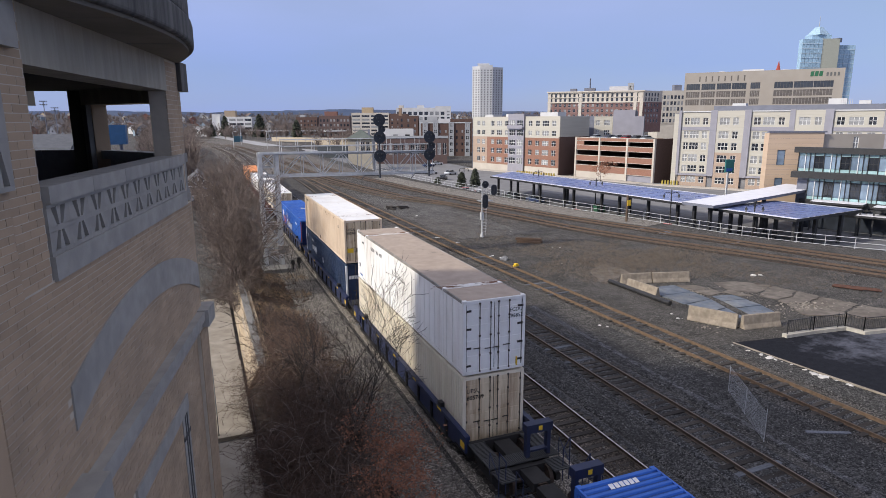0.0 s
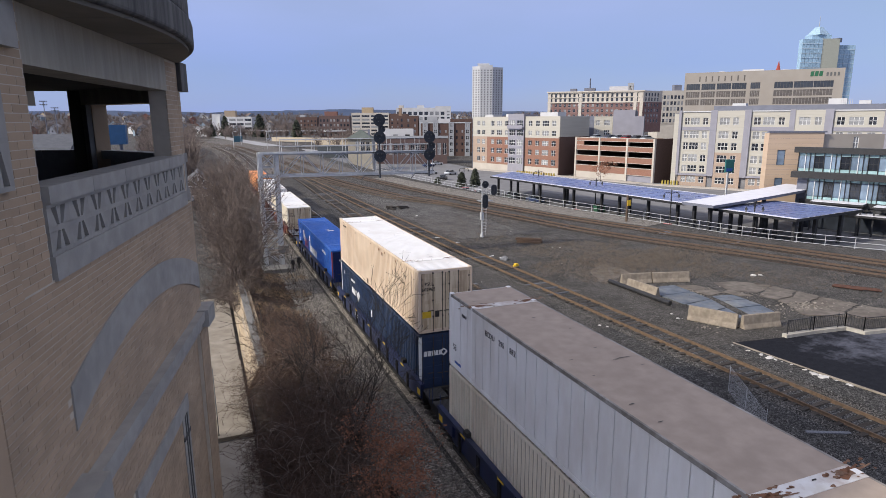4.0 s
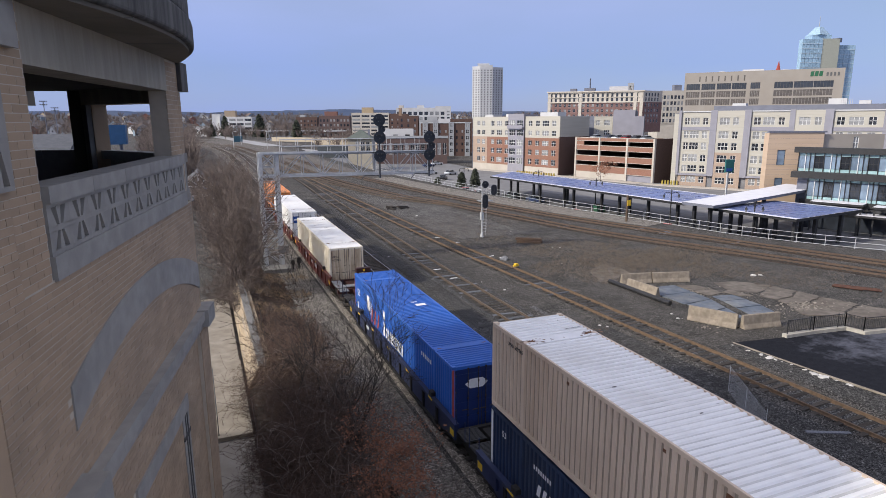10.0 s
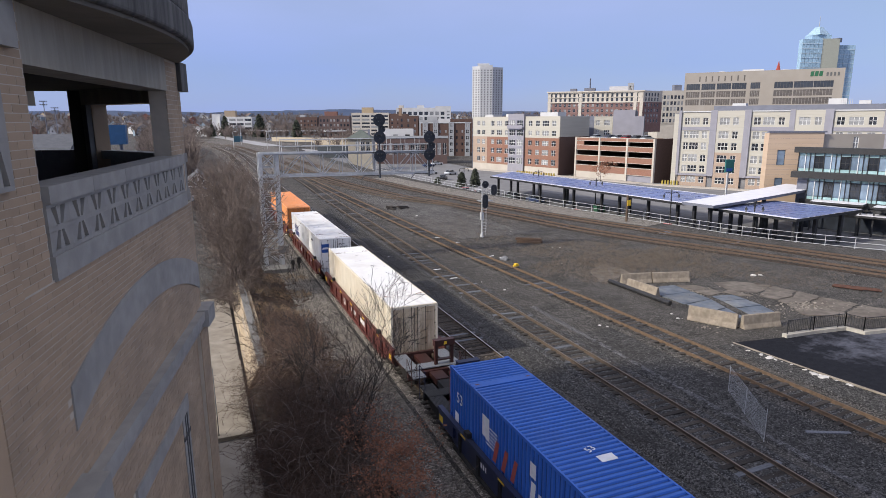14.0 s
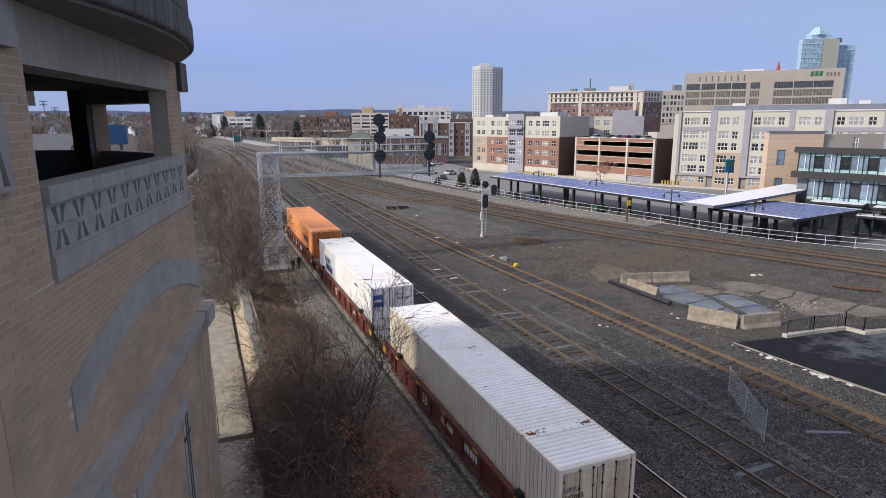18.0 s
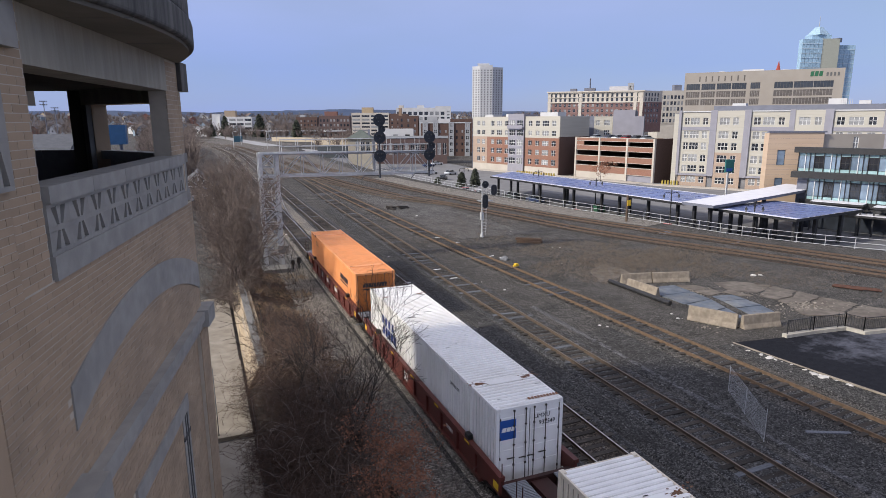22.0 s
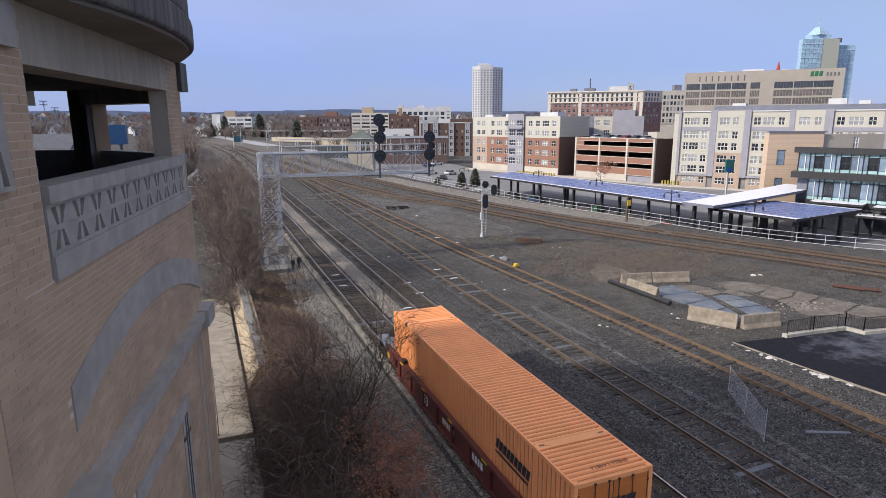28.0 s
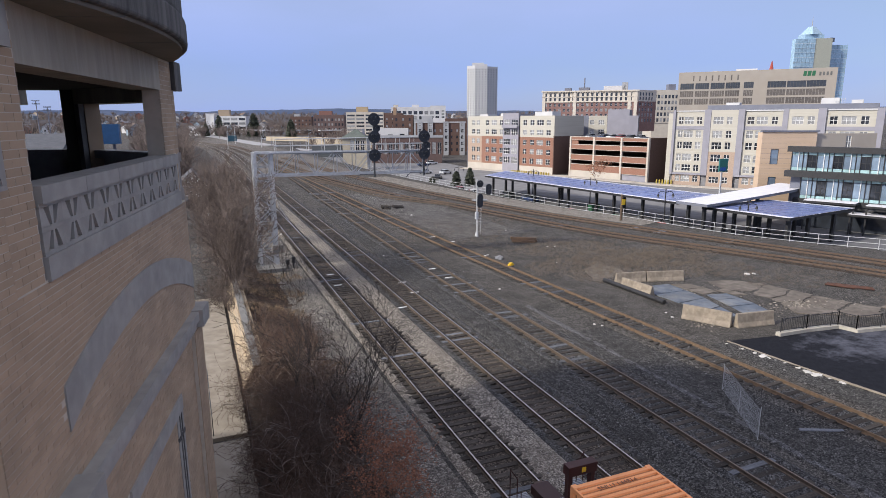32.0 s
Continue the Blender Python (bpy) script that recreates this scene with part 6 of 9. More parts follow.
box(bm, 5.0, 20.6, 53.95, 54.75, 10.08, 10.13)
part("walkway", bm, GRATE, g)
for y in (54.25, 55.5):
    for z in (10.72, 11.3):
        bm = B()
        bar(bm, (6.6, y, z), (20.6, y, z), 0.055, n=6)
        part("handrail", bm, GALV, g)
    for k in range(11):
        bm = B()
        bar(bm, (6.6 + 1.4 * k, y, 10.05), (6.6 + 1.4 * k, y, 11.3), 0.05, n=6)
        part("rail_post", bm, GALV, g)
for x, zs in ((15.2, (12.95, 11.4, 9.75)), (20.0, (11.4, 9.8))):
    bm = B()
    bar(bm, (x, 53.8, 7.75), (x, 53.8, zs[0]), 0.16, n=8)
    bar(bm, (x, 53.8, 8.0), (x - 1.4, 53.8, 8.05), 0.06, n=6)
    bar(bm, (x - 1.4, 53.8, 8.05), (x - 1.7, 54.1, 7.6), 0.06, n=6)
    part("signal_post", bm, HOOD, g)
    for z in zs:
        target_head(g, x, 53.6, z, 0.56, ((-0.2, 0.15), (0.2, 0.15), (0.0, -0.18)))
for x, z in ((15.45, 12.15), (20.25, 10.6)):
    target_head(g, x, 53.7, z, 0.34, ((0.0, 0.05),))

s = thing("mast_signal", "silver mast with black signal heads in the yard", "signal")
bm = B()
bar(bm, (28.8, 60.6, 0), (28.8, 60.6, 6.4), 0.125, n=10)
bar(bm, (28.8, 60.6, 0), (28.8, 60.6, 0.5), 0.45, n=8, r1=0.2)
part("mast", bm, GALV, s)
bm = B()
for dx in (0.0, 0.4):
    bar(bm, (29.3 + dx, 61.4, 0), (29.3 + dx, 61.4, 5.6), 0.05, n=6)
for k in range(14):
    bar(bm, (29.3, 61.4, 0.4 + k * 0.37), (29.7, 61.4, 0.4 + k * 0.37), 0.03, n=4)
part("ladder", bm, GALV, s)
bm = B()
box(bm, 28.6, 30.2, 60.7, 61.6, 4.0, 4.08)
part("platform", bm, GRATE, s)
bm = B()
box(bm, 28.6, 28.9, 60.3, 60.7, 2.0, 2.8)
part("case", bm, GALV, s)
target_head(s, 29.05, 60.3, 5.95, 0.4, ((0.0, 0.1),))
bm = B()
bar(bm, (30.0, 60.9, 4.9), (30.0, 60.9, 5.0), 0.1)
part("bracket", bm, GALV, s)
for x, z0, z1 in ((30.1, 4.7, 5.9), (29.05, 3.3, 4.85)):
    bm = B()
    n = 20
    pts = [(0.34 * math.cos(2 * math.pi * k / n), 0.34 * math.sin(2 * math.pi * k / n) + (z1 - z0 - 0.68) / 2 * (1 if k < n / 2 else -1)) for k in range(n)]
    prism(bm, pts, -0.06, 0.06, Matrix(((1, 0, 0, x), (0, 0, -1, 60.3), (0, 1, 0, (z0 + z1) / 2), (0, 0, 0, 1))))
    h = part("signal_head", bm, HOOD, s, "black oval signal backboard")
    for dz in (-0.32, 0.0, 0.32):
        bm = B()
        bar(bm, (x, 60.2, (z0 + z1) / 2 + dz), (x, 60.26, (z0 + z1) / 2 + dz), 0.2, n=12)
        part("lens", bm, LENS, h)
for x, y in ((6.9, 53.4), (7.45, 53.6)):
    s2 = thing("dwarf_signal", "short black dwarf signal beside the track", "signal", pose(x, y, 0), "dwarf signals")
    bm = B()
    bar(bm, (0, 0, 0), (0, 0, 0.5), 0.14, n=8)
    part("post", bm, BLACK, s2)
    bm = B()
    box(bm, -0.16, 0.16, -0.12, 0.12, 0.4, 0.85 + 0.2 * (x > 7))
    bmesh.ops.bevel(bm, geom=bm.edges[:], offset=0.06, segments=2, affect="EDGES")
    part("signal_head", bm, BLACK, s2)

# ---- buildings across the yard; the street lies lower than the tracks ----
STREET = -3.5
CREAM = surf("cream_siding", (0.455, 0.433, 0.378), (0.415, 0.393, 0.34), 0.5, 0.8, bump=0.006, bscale=6, stretch=(0.2, 0.2, 5), grime=(0.40, 0.37, 0.30), gmix=0.3, gscale=0.2)
BRICK_RED = surf("orange_red_brick", (0.27, 0.145, 0.105), (0.22, 0.118, 0.086), 3.0, 0.9, bump=0.004, bscale=20, grime=(0.24, 0.10, 0.06), gmix=0.4, gscale=0.3)
BRICK_DK = surf("brown_brick", (0.125, 0.075, 0.06), (0.095, 0.058, 0.048), 3.0, 0.9, bump=0.004, bscale=20, grime=(0.08, 0.052, 0.045), gmix=0.4, gscale=0.3)
PEACH = surf("peach_brick", (0.40, 0.305, 0.24), (0.34, 0.26, 0.205), 3.0, 0.9, bump=0.004, bscale=20, grime=(0.30, 0.215, 0.165), gmix=0.3, gscale=0.3)
GREY_PANEL = surf("grey_panel", (0.275, 0.27, 0.31), (0.24, 0.235, 0.27), 0.6, 0.7, grime=(0.27, 0.27, 0.30), gmix=0.3, gscale=0.3)
GREY_BLUE = surf("slate_panel", (0.17, 0.18, 0.22), (0.14, 0.15, 0.19), 0.6, 0.7)
PALE_CONC = surf("pale_precast", (0.50, 0.46, 0.40), (0.44, 0.40, 0.35), 0.4, 0.85, grime=(0.36, 0.33, 0.28), gmix=0.4, gscale=0.12)
TAUPE = surf("taupe_precast", (0.325, 0.295, 0.26), (0.295, 0.265, 0.235), 0.3, 0.85, grime=(0.30, 0.26, 0.21), gmix=0.35, gscale=0.1)
TAN_PANEL = surf("tan_wood_panel", (0.55, 0.415, 0.30), (0.50, 0.375, 0.27), 0.5, 0.75, bump=0.004, stretch=(0.3, 0.3, 3), grime=(0.52, 0.37, 0.25), gmix=0.4, gscale=0.5)
FAR_BRICK = surf("hotel_brick", (0.125, 0.083, 0.076), (0.098, 0.067, 0.063), 1.0, 0.9, grime=(0.082, 0.06, 0.058), gmix=0.4, gscale=0.1)
FAR_WHITE = surf("far_white_wall", (0.55, 0.55, 0.55), (0.48, 0.48, 0.49), 0.3, 0.85)
FAR_GREY = surf("far_grey_wall", (0.36, 0.37, 0.38), (0.30, 0.31, 0.33), 0.3, 0.85, grime=(0.26, 0.27, 0.29), gmix=0.3, gscale=0.06)
ROOFING = surf("grey_flat_roof", (0.22, 0.22, 0.23), (0.16, 0.16, 0.17), 0.5, 0.9)
WIN_FRAME = surf("window_frame_white", (0.68, 0.68, 0.67), (0.60, 0.60, 0.59), 4, 0.6)
BLIND = glassy("window_with_blind", (0.30, 0.305, 0.31), 0.2)
FAR_PANE = glassy("far_tower_pane", (0.17, 0.175, 0.185), 0.2)
BRONZE = glassy("bronze_window", (0.13, 0.11, 0.09), 0.2, 0.2)
TEAL_GLASS = glassy("teal_tower_glass", (0.33, 0.48, 0.60), 0.12, 0.12)
TOWER_BAND = glassy("pale_tower_band", (0.46, 0.58, 0.66), 0.25, 0.08)
AQUA = glassy("aqua_spandrel", (0.34, 0.52, 0.54), 0.25, 0.1)
GREEN_ROOF = surf("grey_green_roof", (0.12, 0.14, 0.125), (0.09, 0.105, 0.095), 1, 0.85)

made_windows = {}


def elevation(p0, p1):
    """Local space of a front seen from outside, from its left end to its right: x along, y inwards, z up."""
    p, q = Vector((*p0, 0)), Vector((*p1, 0))
    d = (q - p).normalized()
    return Matrix(((d.x, -d.y, 0, p.x), (d.y, d.x, 0, p.y), (0, 0, 1, 0), (0, 0, 0, 1))), (q - p).length


def window_meshes(w, h, nx, nz, glass, frame):
    key = (round(w, 2), round(h, 2), nx, nz, glass.name, frame.name if frame else "")
    if key not in made_windows:
        pane = boxm("pane", -w / 2, w / 2, 0.14, 0.16, -h / 2, h / 2, glass)
        fr = None
        if frame:
            bm = B()
            t = 0.09
            xs = [v for k in range(nx + 1) for v in (-w / 2 + w * k / nx - t / 2, -w / 2 + w * k / nx + t / 2)]
            zs = [v for k in range(nz + 1) for v in (-h / 2 + h * k / nz - t / 2, -h / 2 + h * k / nz + t / 2)]
            grid = [[bm.verts.new((x, 0.06, z)) for x in xs] for z in zs]
            for j in range(len(zs) - 1):
                for i in range(len(xs) - 1):
                    if i % 2 == 0 or j % 2 == 0:
                        bm.faces.new((grid[j][i], grid[j][i + 1], grid[j + 1][i + 1], grid[j + 1][i]))
            back = bmesh.ops.extrude_face_region(bm, geom=bm.faces[:])
            for v in back["geom"]:
                if isinstance(v, bmesh.types.BMVert):
                    v.co.y = 0.15
            fr = mesh("window", bm, frame)
        made_windows[key] = (pane, fr)
    return made_windows[key]


def panel(parent, m, x0, x1, z0, z1, material, wins=(), glass=None, frame=WIN_FRAME, y=0.0, reveal=0.16, nx=2, nz=2, label="", name="wall", seed=0):
    """A flat piece of a front with real openings, and a window in each: wins holds (x, z, width, height)."""
    rnd = random.Random(seed + len(wins) * 7)
    holes = [(cx - w / 2, cx + w / 2, cz - h / 2, cz + h / 2) for cx, cz, w, h in wins if x0 < cx - w / 2 and cx + w / 2 < x1 and z0 < cz - h / 2 and cz + h / 2 < z1]
    xs = sorted({x0, x1, *(v for a in holes for v in a[:2])})
    zs = sorted({z0, z1, *(v for a in holes for v in a[2:])})
    bm = B()
    vs = {}

    def vert(x, yy, z):
        k = (round(x, 3), round(yy, 3), round(z, 3))
        if k not in vs:
            vs[k] = bm.verts.new(m @ Vector((x, y + yy, z)))
        return vs[k]
    for a, b in zip(xs, xs[1:]):
        for c, d in zip(zs, zs[1:]):
            mx, mz = (a + b) / 2, (c + d) / 2
            if any(h[0] < mx < h[1] and h[2] < mz < h[3] for h in holes):
                continue
            bm.faces.new((vert(a, 0, c), vert(b, 0, c), vert(b, 0, d), vert(a, 0, d)))
    for a, b, c, d in holes:
        for (ax, az), (bx, bz) in (((a, c), (b, c)), ((b, c), (b, d)), ((b, d), (a, d)), ((a, d), (a, c))):
            bm.faces.new([bm.verts.new(m @ Vector(v)) for v in ((ax, y, az), (ax, y + reveal, az), (bx, y + reveal, bz), (bx, y, bz))])
    for a, b, c, d in ((x0, x1, z0, z0), (x0, x1, z1, z1)):
        bm.faces.new([bm.verts.new(m @ Vector(v)) for v in ((a, y, c), (b, y, c), (b, y + 0.3, c), (a, y + 0.3, c))])
    for xx in (x0, x1):
        bm.faces.new([bm.verts.new(m @ Vector(v)) for v in ((xx, y, z0), (xx, y, z1), (xx, y + 0.3, z1), (xx, y + 0.3, z0))])
    me = bpy.data.meshes.new(name)
    bm.to_mesh(me)
    bm.free()
    me.materials.append(material)
    wall = part(name, me, None, parent, label)
    for cx, cz, w, h in wins:
        if not (x0 < cx - w / 2 and cx + w / 2 < x1 and z0 < cz - h / 2 and cz + h / 2 < z1):
            continue
        g = glass or (BLIND if rnd.random() < 0.42 else GLASS_D)
        pane, fr = window_meshes(w, h, 3 if nx == 2 and w > 1.7 else nx, nz, g, frame)
        at = m @ pose(cx, y, cz)
        if fr:
            ob = part("window", fr, None, wall, at=at)
            p = new("pane", pane)
            p.parent = ob
        else:
            part("window", pane, None, wall, at=at)
    return wall


def core(parent, m, x0, x1, depth, z0, z1, material=ROOFING, name="roof", inset=0.3, label=""):
    bm = B()
    box(bm, x0 + 0.02, x1 - 0.02, inset, depth, z0, z1, m)
    return part(name, bm, material, parent, label)


# five-storey apartment house, cream over red brick with a grey bay
apt = thing("apartment_building", "five-storey apartment house of red brick and cream siding", "building")
m, L = elevation((87.9, 193.1), (99.67, 156.6))
rows = [(11.86, 1.6), (8.92, 1.5), (5.86, 1.5), (3.05, 1.6), (0.15, 1.65)]
for x0, x1, cols, low in ((0.0, 7.2, ((3.1, 1.5), (5.5, 1.5)), PEACH), (7.2, 17.6, ((9.9, 1.5), (13.0, 2.4), (16.3, 1.5)), BRICK_RED), (24.4, 38.32, ((26.6, 1.5), (29.6, 1.6), (32.8, 2.6), (36.1, 1.6)), BRICK_RED)):
    wl_ = [(cx, cz, w, h) for cx, w in cols for cz, h in rows]
    panel(apt, m, x0, x1, 7.5, 13.95, CREAM, wl_, seed=1)
    panel(apt, m, x0, x1, -1.4, 7.5, low, wl_, seed=2)
    panel(apt, m, x0, x1, STREET - 0.5, -1.4, PALE_CONC, [])
panel(apt, m, 17.6, 24.4, STREET - 0.5, 14.8, GREY_PANEL, [(cx, cz, 2.7, h + 0.3) for cx in (19.4, 22.7) for cz, h in rows], y=-0.6, nx=3, seed=3)
for z in (10.3,):
    bm = B()
    box(bm, 17.7, 24.3, -1.3, -0.62, z - 0.1, z, m)
    box(bm, 17.7, 24.3, -1.3, -1.22, z, z + 0.95, m)
    part("balcony", bm, GREY_PANEL, apt)
core(apt, m, 0, L, 14, STREET, 13.7, name="roof")
core(apt, m, 17.7, 24.3, 6, 13, 14.6, GREY_PANEL, "roof_house", -0.3)
for x0, x1, h in ((2.0, 6.0, 0.9), (12, 16, 1.1), (27, 34, 1.5)):
    bm = B()
    box(bm, x0, x1, 4, 8, 13.7, 13.7 + h, m)
    part("roof_plant", bm, FAR_WHITE, apt, "white rooftop machinery")
sm, sl = elevation((99.67, 156.6), (113.0, 160.9))
panel(apt, sm, 0, sl, 7.9, 13.9, CREAM, [])
# Shaded end wall: the shade is put in with the darker brick.
panel(apt, sm, 0, sl, STREET, 7.9, BRICK_DK, [])
bm = B()
bar(bm, m @ Vector((0.2, -0.08, STREET)), m @ Vector((0.2, -0.08, 13.8)), 0.14)
part("downpipe", bm, GREY_BLUE, apt)
for x0, x1, p0, p1, mat, z1, wn_ in ((0, 1, (113.2, 170.3), (117.5, 164.8), GREY_BLUE, 14.0, []), (0, 1, (117.5, 164.8), (121.7, 160.9), CREAM, 13.9, [(1.1, 8.9, 1.3, 1.5), (1.1, 11.9, 1.3, 1.5), (4.0, 8.9, 1.8, 1.5), (4.0, 11.9, 1.8, 1.5)]), (0, 1, (121.0, 159.9), (125.6, 155.2), GREY_PANEL, 15.8, []), (0, 1, (125.6, 155.2), (127.6, 153.4), GREY_PANEL, 13.9, [])):
    wm, wlen = elevation(p0, p1)
    panel(apt, wm, 0, wlen, STREET, z1, mat, wn_)
    core(apt, wm, 0, wlen, 8, STREET, z1 - 0.2)

# three-level car park
park = thing("parking_garage", "three-level brick and concrete car park with dark openings", "parking garage")
m, L = elevation((102.93, 153.1), (109.64, 126.88))
core(park, m, 0.3, L - 0.3, 15.5, STREET, STREET + 0.3, DARK_CONC, "deck", 0.5)
for k, z in enumerate((2.0, 5.1, 7.45)):
    core(park, m, 0.3, L - 0.3, 15.5, z - 0.5, z - 0.2, DARK_CONC, "deck", 0.5)
bm = B()
box(bm, 0.3, L - 0.3, 15.3, 15.6, STREET, 7.6, m)
part("back_wall", bm, BRICK_DK, park)
bm = B()
box(bm, 0.3, 0.55, 0.6, 15.3, STREET, 7.6, m)
part("end_wall", bm, BRICK_DK, park)
for z0, z1 in ((-1.75, 0.0), (1.35, 2.8), (4.45, 5.65), (7.05, 7.85)):
    bm = B()
    for x0, x1 in ((0.5, 8.7), (9.2, 18.1), (18.6, L - 0.5)):
        box(bm, x0, x1, 0.0, 0.25, z0, z1, m)
    part("spandrel", bm, BRICK_RED, park, "red brick spandrels")
    bm = B()
    box(bm, 0.4, L - 0.4, -0.06, 0.3, z1, z1 + 0.14, m)
    box(bm, 0.4, L - 0.4, -0.06, 0.3, z0 - 0.1, z0, m)
    part("ledge", bm, PALE_CONC, park)
for x in (0.0, 8.7, 18.1, L - 0.55):
    bm = B()
    box(bm, x, x + 0.55, -0.15, 0.5, STREET - 0.3, 8.0, m)
    part("column", bm, PALE_CONC, park)
bm = B()
box(bm, 0.6, 3.2, 0.01, 0.26, 5.75, 6.8, m)
part("infill", bm, BRICK_RED, park)
panel(park, m, 0.5, 18.2, STREET - 0.3, -1.75, PALE_CONC, [])
bm = B()
box(bm, 18.8, L - 0.6, 0.3, 0.4, STREET, -1.9, m)
part("roller_door", bm, GREY_PANEL, park)
sm, sl = elevation((109.64, 126.88), (125.0, 131.0))
# End wall away from the sun: its shade put in as darker brick.
panel(park, sm, 0, sl, STREET, 7.95, BRICK_DK, [])
CAR_MATS = [surf("car_paint_" + n, c, tuple(v * 0.85 for v in c), 2, 0.3, 0.2) for n, c in (("silver", (0.45, 0.47, 0.5)), ("navy", (0.03, 0.05, 0.12)), ("white", (0.7, 0.7, 0.7)), ("red", (0.35, 0.03, 0.03)), ("black", (0.02, 0.02, 0.022)))]
CAR_GLASS = glassy("car_glass", (0.02, 0.025, 0.03), 0.1, 0)


def parked_car(x, y, z, turn, paint_mat, label):
    t = thing("car", label, "car", pose(x, y, z, 0, 0, turn), "parked cars")
    bm = B()
    prism(bm, [(-2.15, 0.3), (2.15, 0.3), (2.2, 0.62), (1.95, 0.85), (0.95, 0.95), (-1.3, 0.98), (-2.1, 0.9), (-2.2, 0.6)], -0.86, 0.86, Matrix(((1, 0, 0, 0), (0, 0, 1, 0), (0, 1, 0, 0), (0, 0, 0, 1))))
    bmesh.ops.recalc_face_normals(bm, faces=bm.faces)
    bmesh.ops.bevel(bm, geom=bm.edges[:], offset=0.06, segments=1, affect="EDGES")
    part("body", bm, paint_mat, t)
    bm = B()
    prism(bm, [(-1.75, 0.94), (1.0, 0.92), (0.35, 1.40), (-1.1, 1.42)], -0.72, 0.72, Matrix(((1, 0, 0, 0), (0, 0, 1, 0), (0, 1, 0, 0), (0, 0, 0, 1))))
    part("cabin_glass", bm, CAR_GLASS, t)
    bm = B()
    box(bm, -1.05, 0.3, -0.68, 0.68, 1.38, 1.46)
    part("roof", bm, paint_mat, t)
    for sx in (-1.35, 1.35):
        for sy in (-0.82, 0.82):
            bm = B()
            bar(bm, (sx, sy - 0.1, 0.32), (sx, sy + 0.1, 0.32), 0.64, n=14)
            part("wheel", bm, BLACK, t)
    return t


rs = random.Random(77)
for k, x in enumerate((5.6, 10.5, 13.2, 16.3, 19.5, 22.6)):
    p = m @ Vector((x, 2.8, 7.26))
    parked_car(p.x, p.y, p.z, math.degrees(math.atan2(m[1][1], m[0][1])) + rs.uniform(-3, 3), CAR_MATS[k % 5], "car parked on the open roof deck")

# six-storey apartment house with grey frames round cream bays
apt = thing("apartment_building", "six-storey apartment house with grey bands framing cream bays", "building")
m, L = elevation((111.1, 122.35), (134.0, 86.0))
off = 1.2
rows = [(12.45, 1.7), (9.2, 1.7), (6.45, 1.7), (3.5, 1.7), (0.9, 1.6), (-1.8, 1.5)]
bays = ((0.6, 7.4, ((1.9, 1.0), (3.8, 1.9), (6.2, 1.1)), 0), (8.9, 14.9, ((10.6, 2.0), (13.1, 1.1)), 1), (16.3, 24.2, ((17.6, 1.3), (20.0, 2.1), (22.6, 1.1)), 0), (25.3, 31.0, ((27.2, 2.0), (29.8, 1.2)), 1), (32.6, 41.6, ((34.0, 1.3), (36.8, 2.4), (39.7, 1.3)), 0))
for x0, x1, cols, kind in bays:
    wl_ = [(cx + off, cz, w * 1.12, h) for cx, w in cols for cz, h in rows]
    y = 0.35 if kind == 0 else 0.0
    if kind == 0:
        panel(apt, m, x0 + off, x1 + off, 11.1, 14.6, CREAM, wl_, y=y, seed=4)
        panel(apt, m, x0 + off, x1 + off, 10.25, 11.1, GREY_PANEL, [], y=y - 0.1)
        panel(apt, m, x0 + off, x1 + off, -0.3, 10.25, CREAM, wl_, y=y, seed=5)
        panel(apt, m, x0 + off, x1 + off, -0.8, -0.3, GREY_PANEL, [], y=y - 0.35)
        panel(apt, m, x0 + off, x1 + off, STREET - 0.5, -0.8, PEACH, wl_, y=y, seed=6)
        bm = B()
        box(bm, x0 + off, x1 + off, y - 0.25, y + 0.1, 14.6, 14.85, m)
        part("cornice", bm, FAR_WHITE, apt)
    else:
        panel(apt, m, x0 + off, x1 + off, 5.0, 14.9, CREAM, wl_, y=y, seed=7)
        panel(apt, m, x0 + off, x1 + off, STREET - 0.5, 5.0, PEACH, wl_, y=y, seed=8)
for x0, x1 in ((0.0, 0.6), (7.4, 8.9), (14.9, 16.3), (24.2, 25.3), (31.0, 32.6), (41.6, 43.0)):
    panel(apt, m, x0 + off, x1 + off, -0.8, 15.05, GREY_PANEL, [], y=-0.12, name="pilaster")
panel(apt, m, 0, off, STREET - 0.5, 14.2, CREAM, [], y=0.4)
core(apt, m, 0.2, L, 18, STREET, 14.5, inset=0.7)
bm = B()
box(bm, 8, 43, 5, 14, 14.5, 16.1, m)
part("penthouse", bm, GREY_BLUE, apt, "set-back grey roof storey")
for x0, x1, z1 in ((12, 15, 16.7), (32, 35.5, 17.4), (37.8, 40, 16.9)):
    bm = B()
    box(bm, x0, x1, 6, 9, 16.1, z1, m)
    part("roof_plant", bm, FAR_WHITE, apt, "white rooftop machinery")
bm = B()
for k in range(7):
    bar(bm, m @ Vector((34.5 + k * 0.35, 5.2, 16.0)), m @ Vector((34.5 + k * 0.35, 5.2, 17.2)), 0.06)
part("vent_pipe", bm, FAR_WHITE, apt)

# tan and glass office block beside the bus bays
off_b = thing("office_block", "tan-panelled office block with a blue glass front", "building")
m, L = elevation((87.9, 74.6), (96.4, 71.2))
panel(off_b, m, 0, L, STREET, 10.7, TAN_PANEL, [(2.35, 6.6, 1.35, 2.5), (2.35, 1.9, 1.35, 2.7)], glass=GLASS_B, frame=BLACK, nx=1, nz=1)
for k in range(11):
    z = 1.2 + 0.85 * k
    bm = B()
    box(bm, 0, L, -0.012, 0.02, z, z + 0.02, m)
    part("panel_joint", bm, GREY_BLUE, off_b)
bm = B()
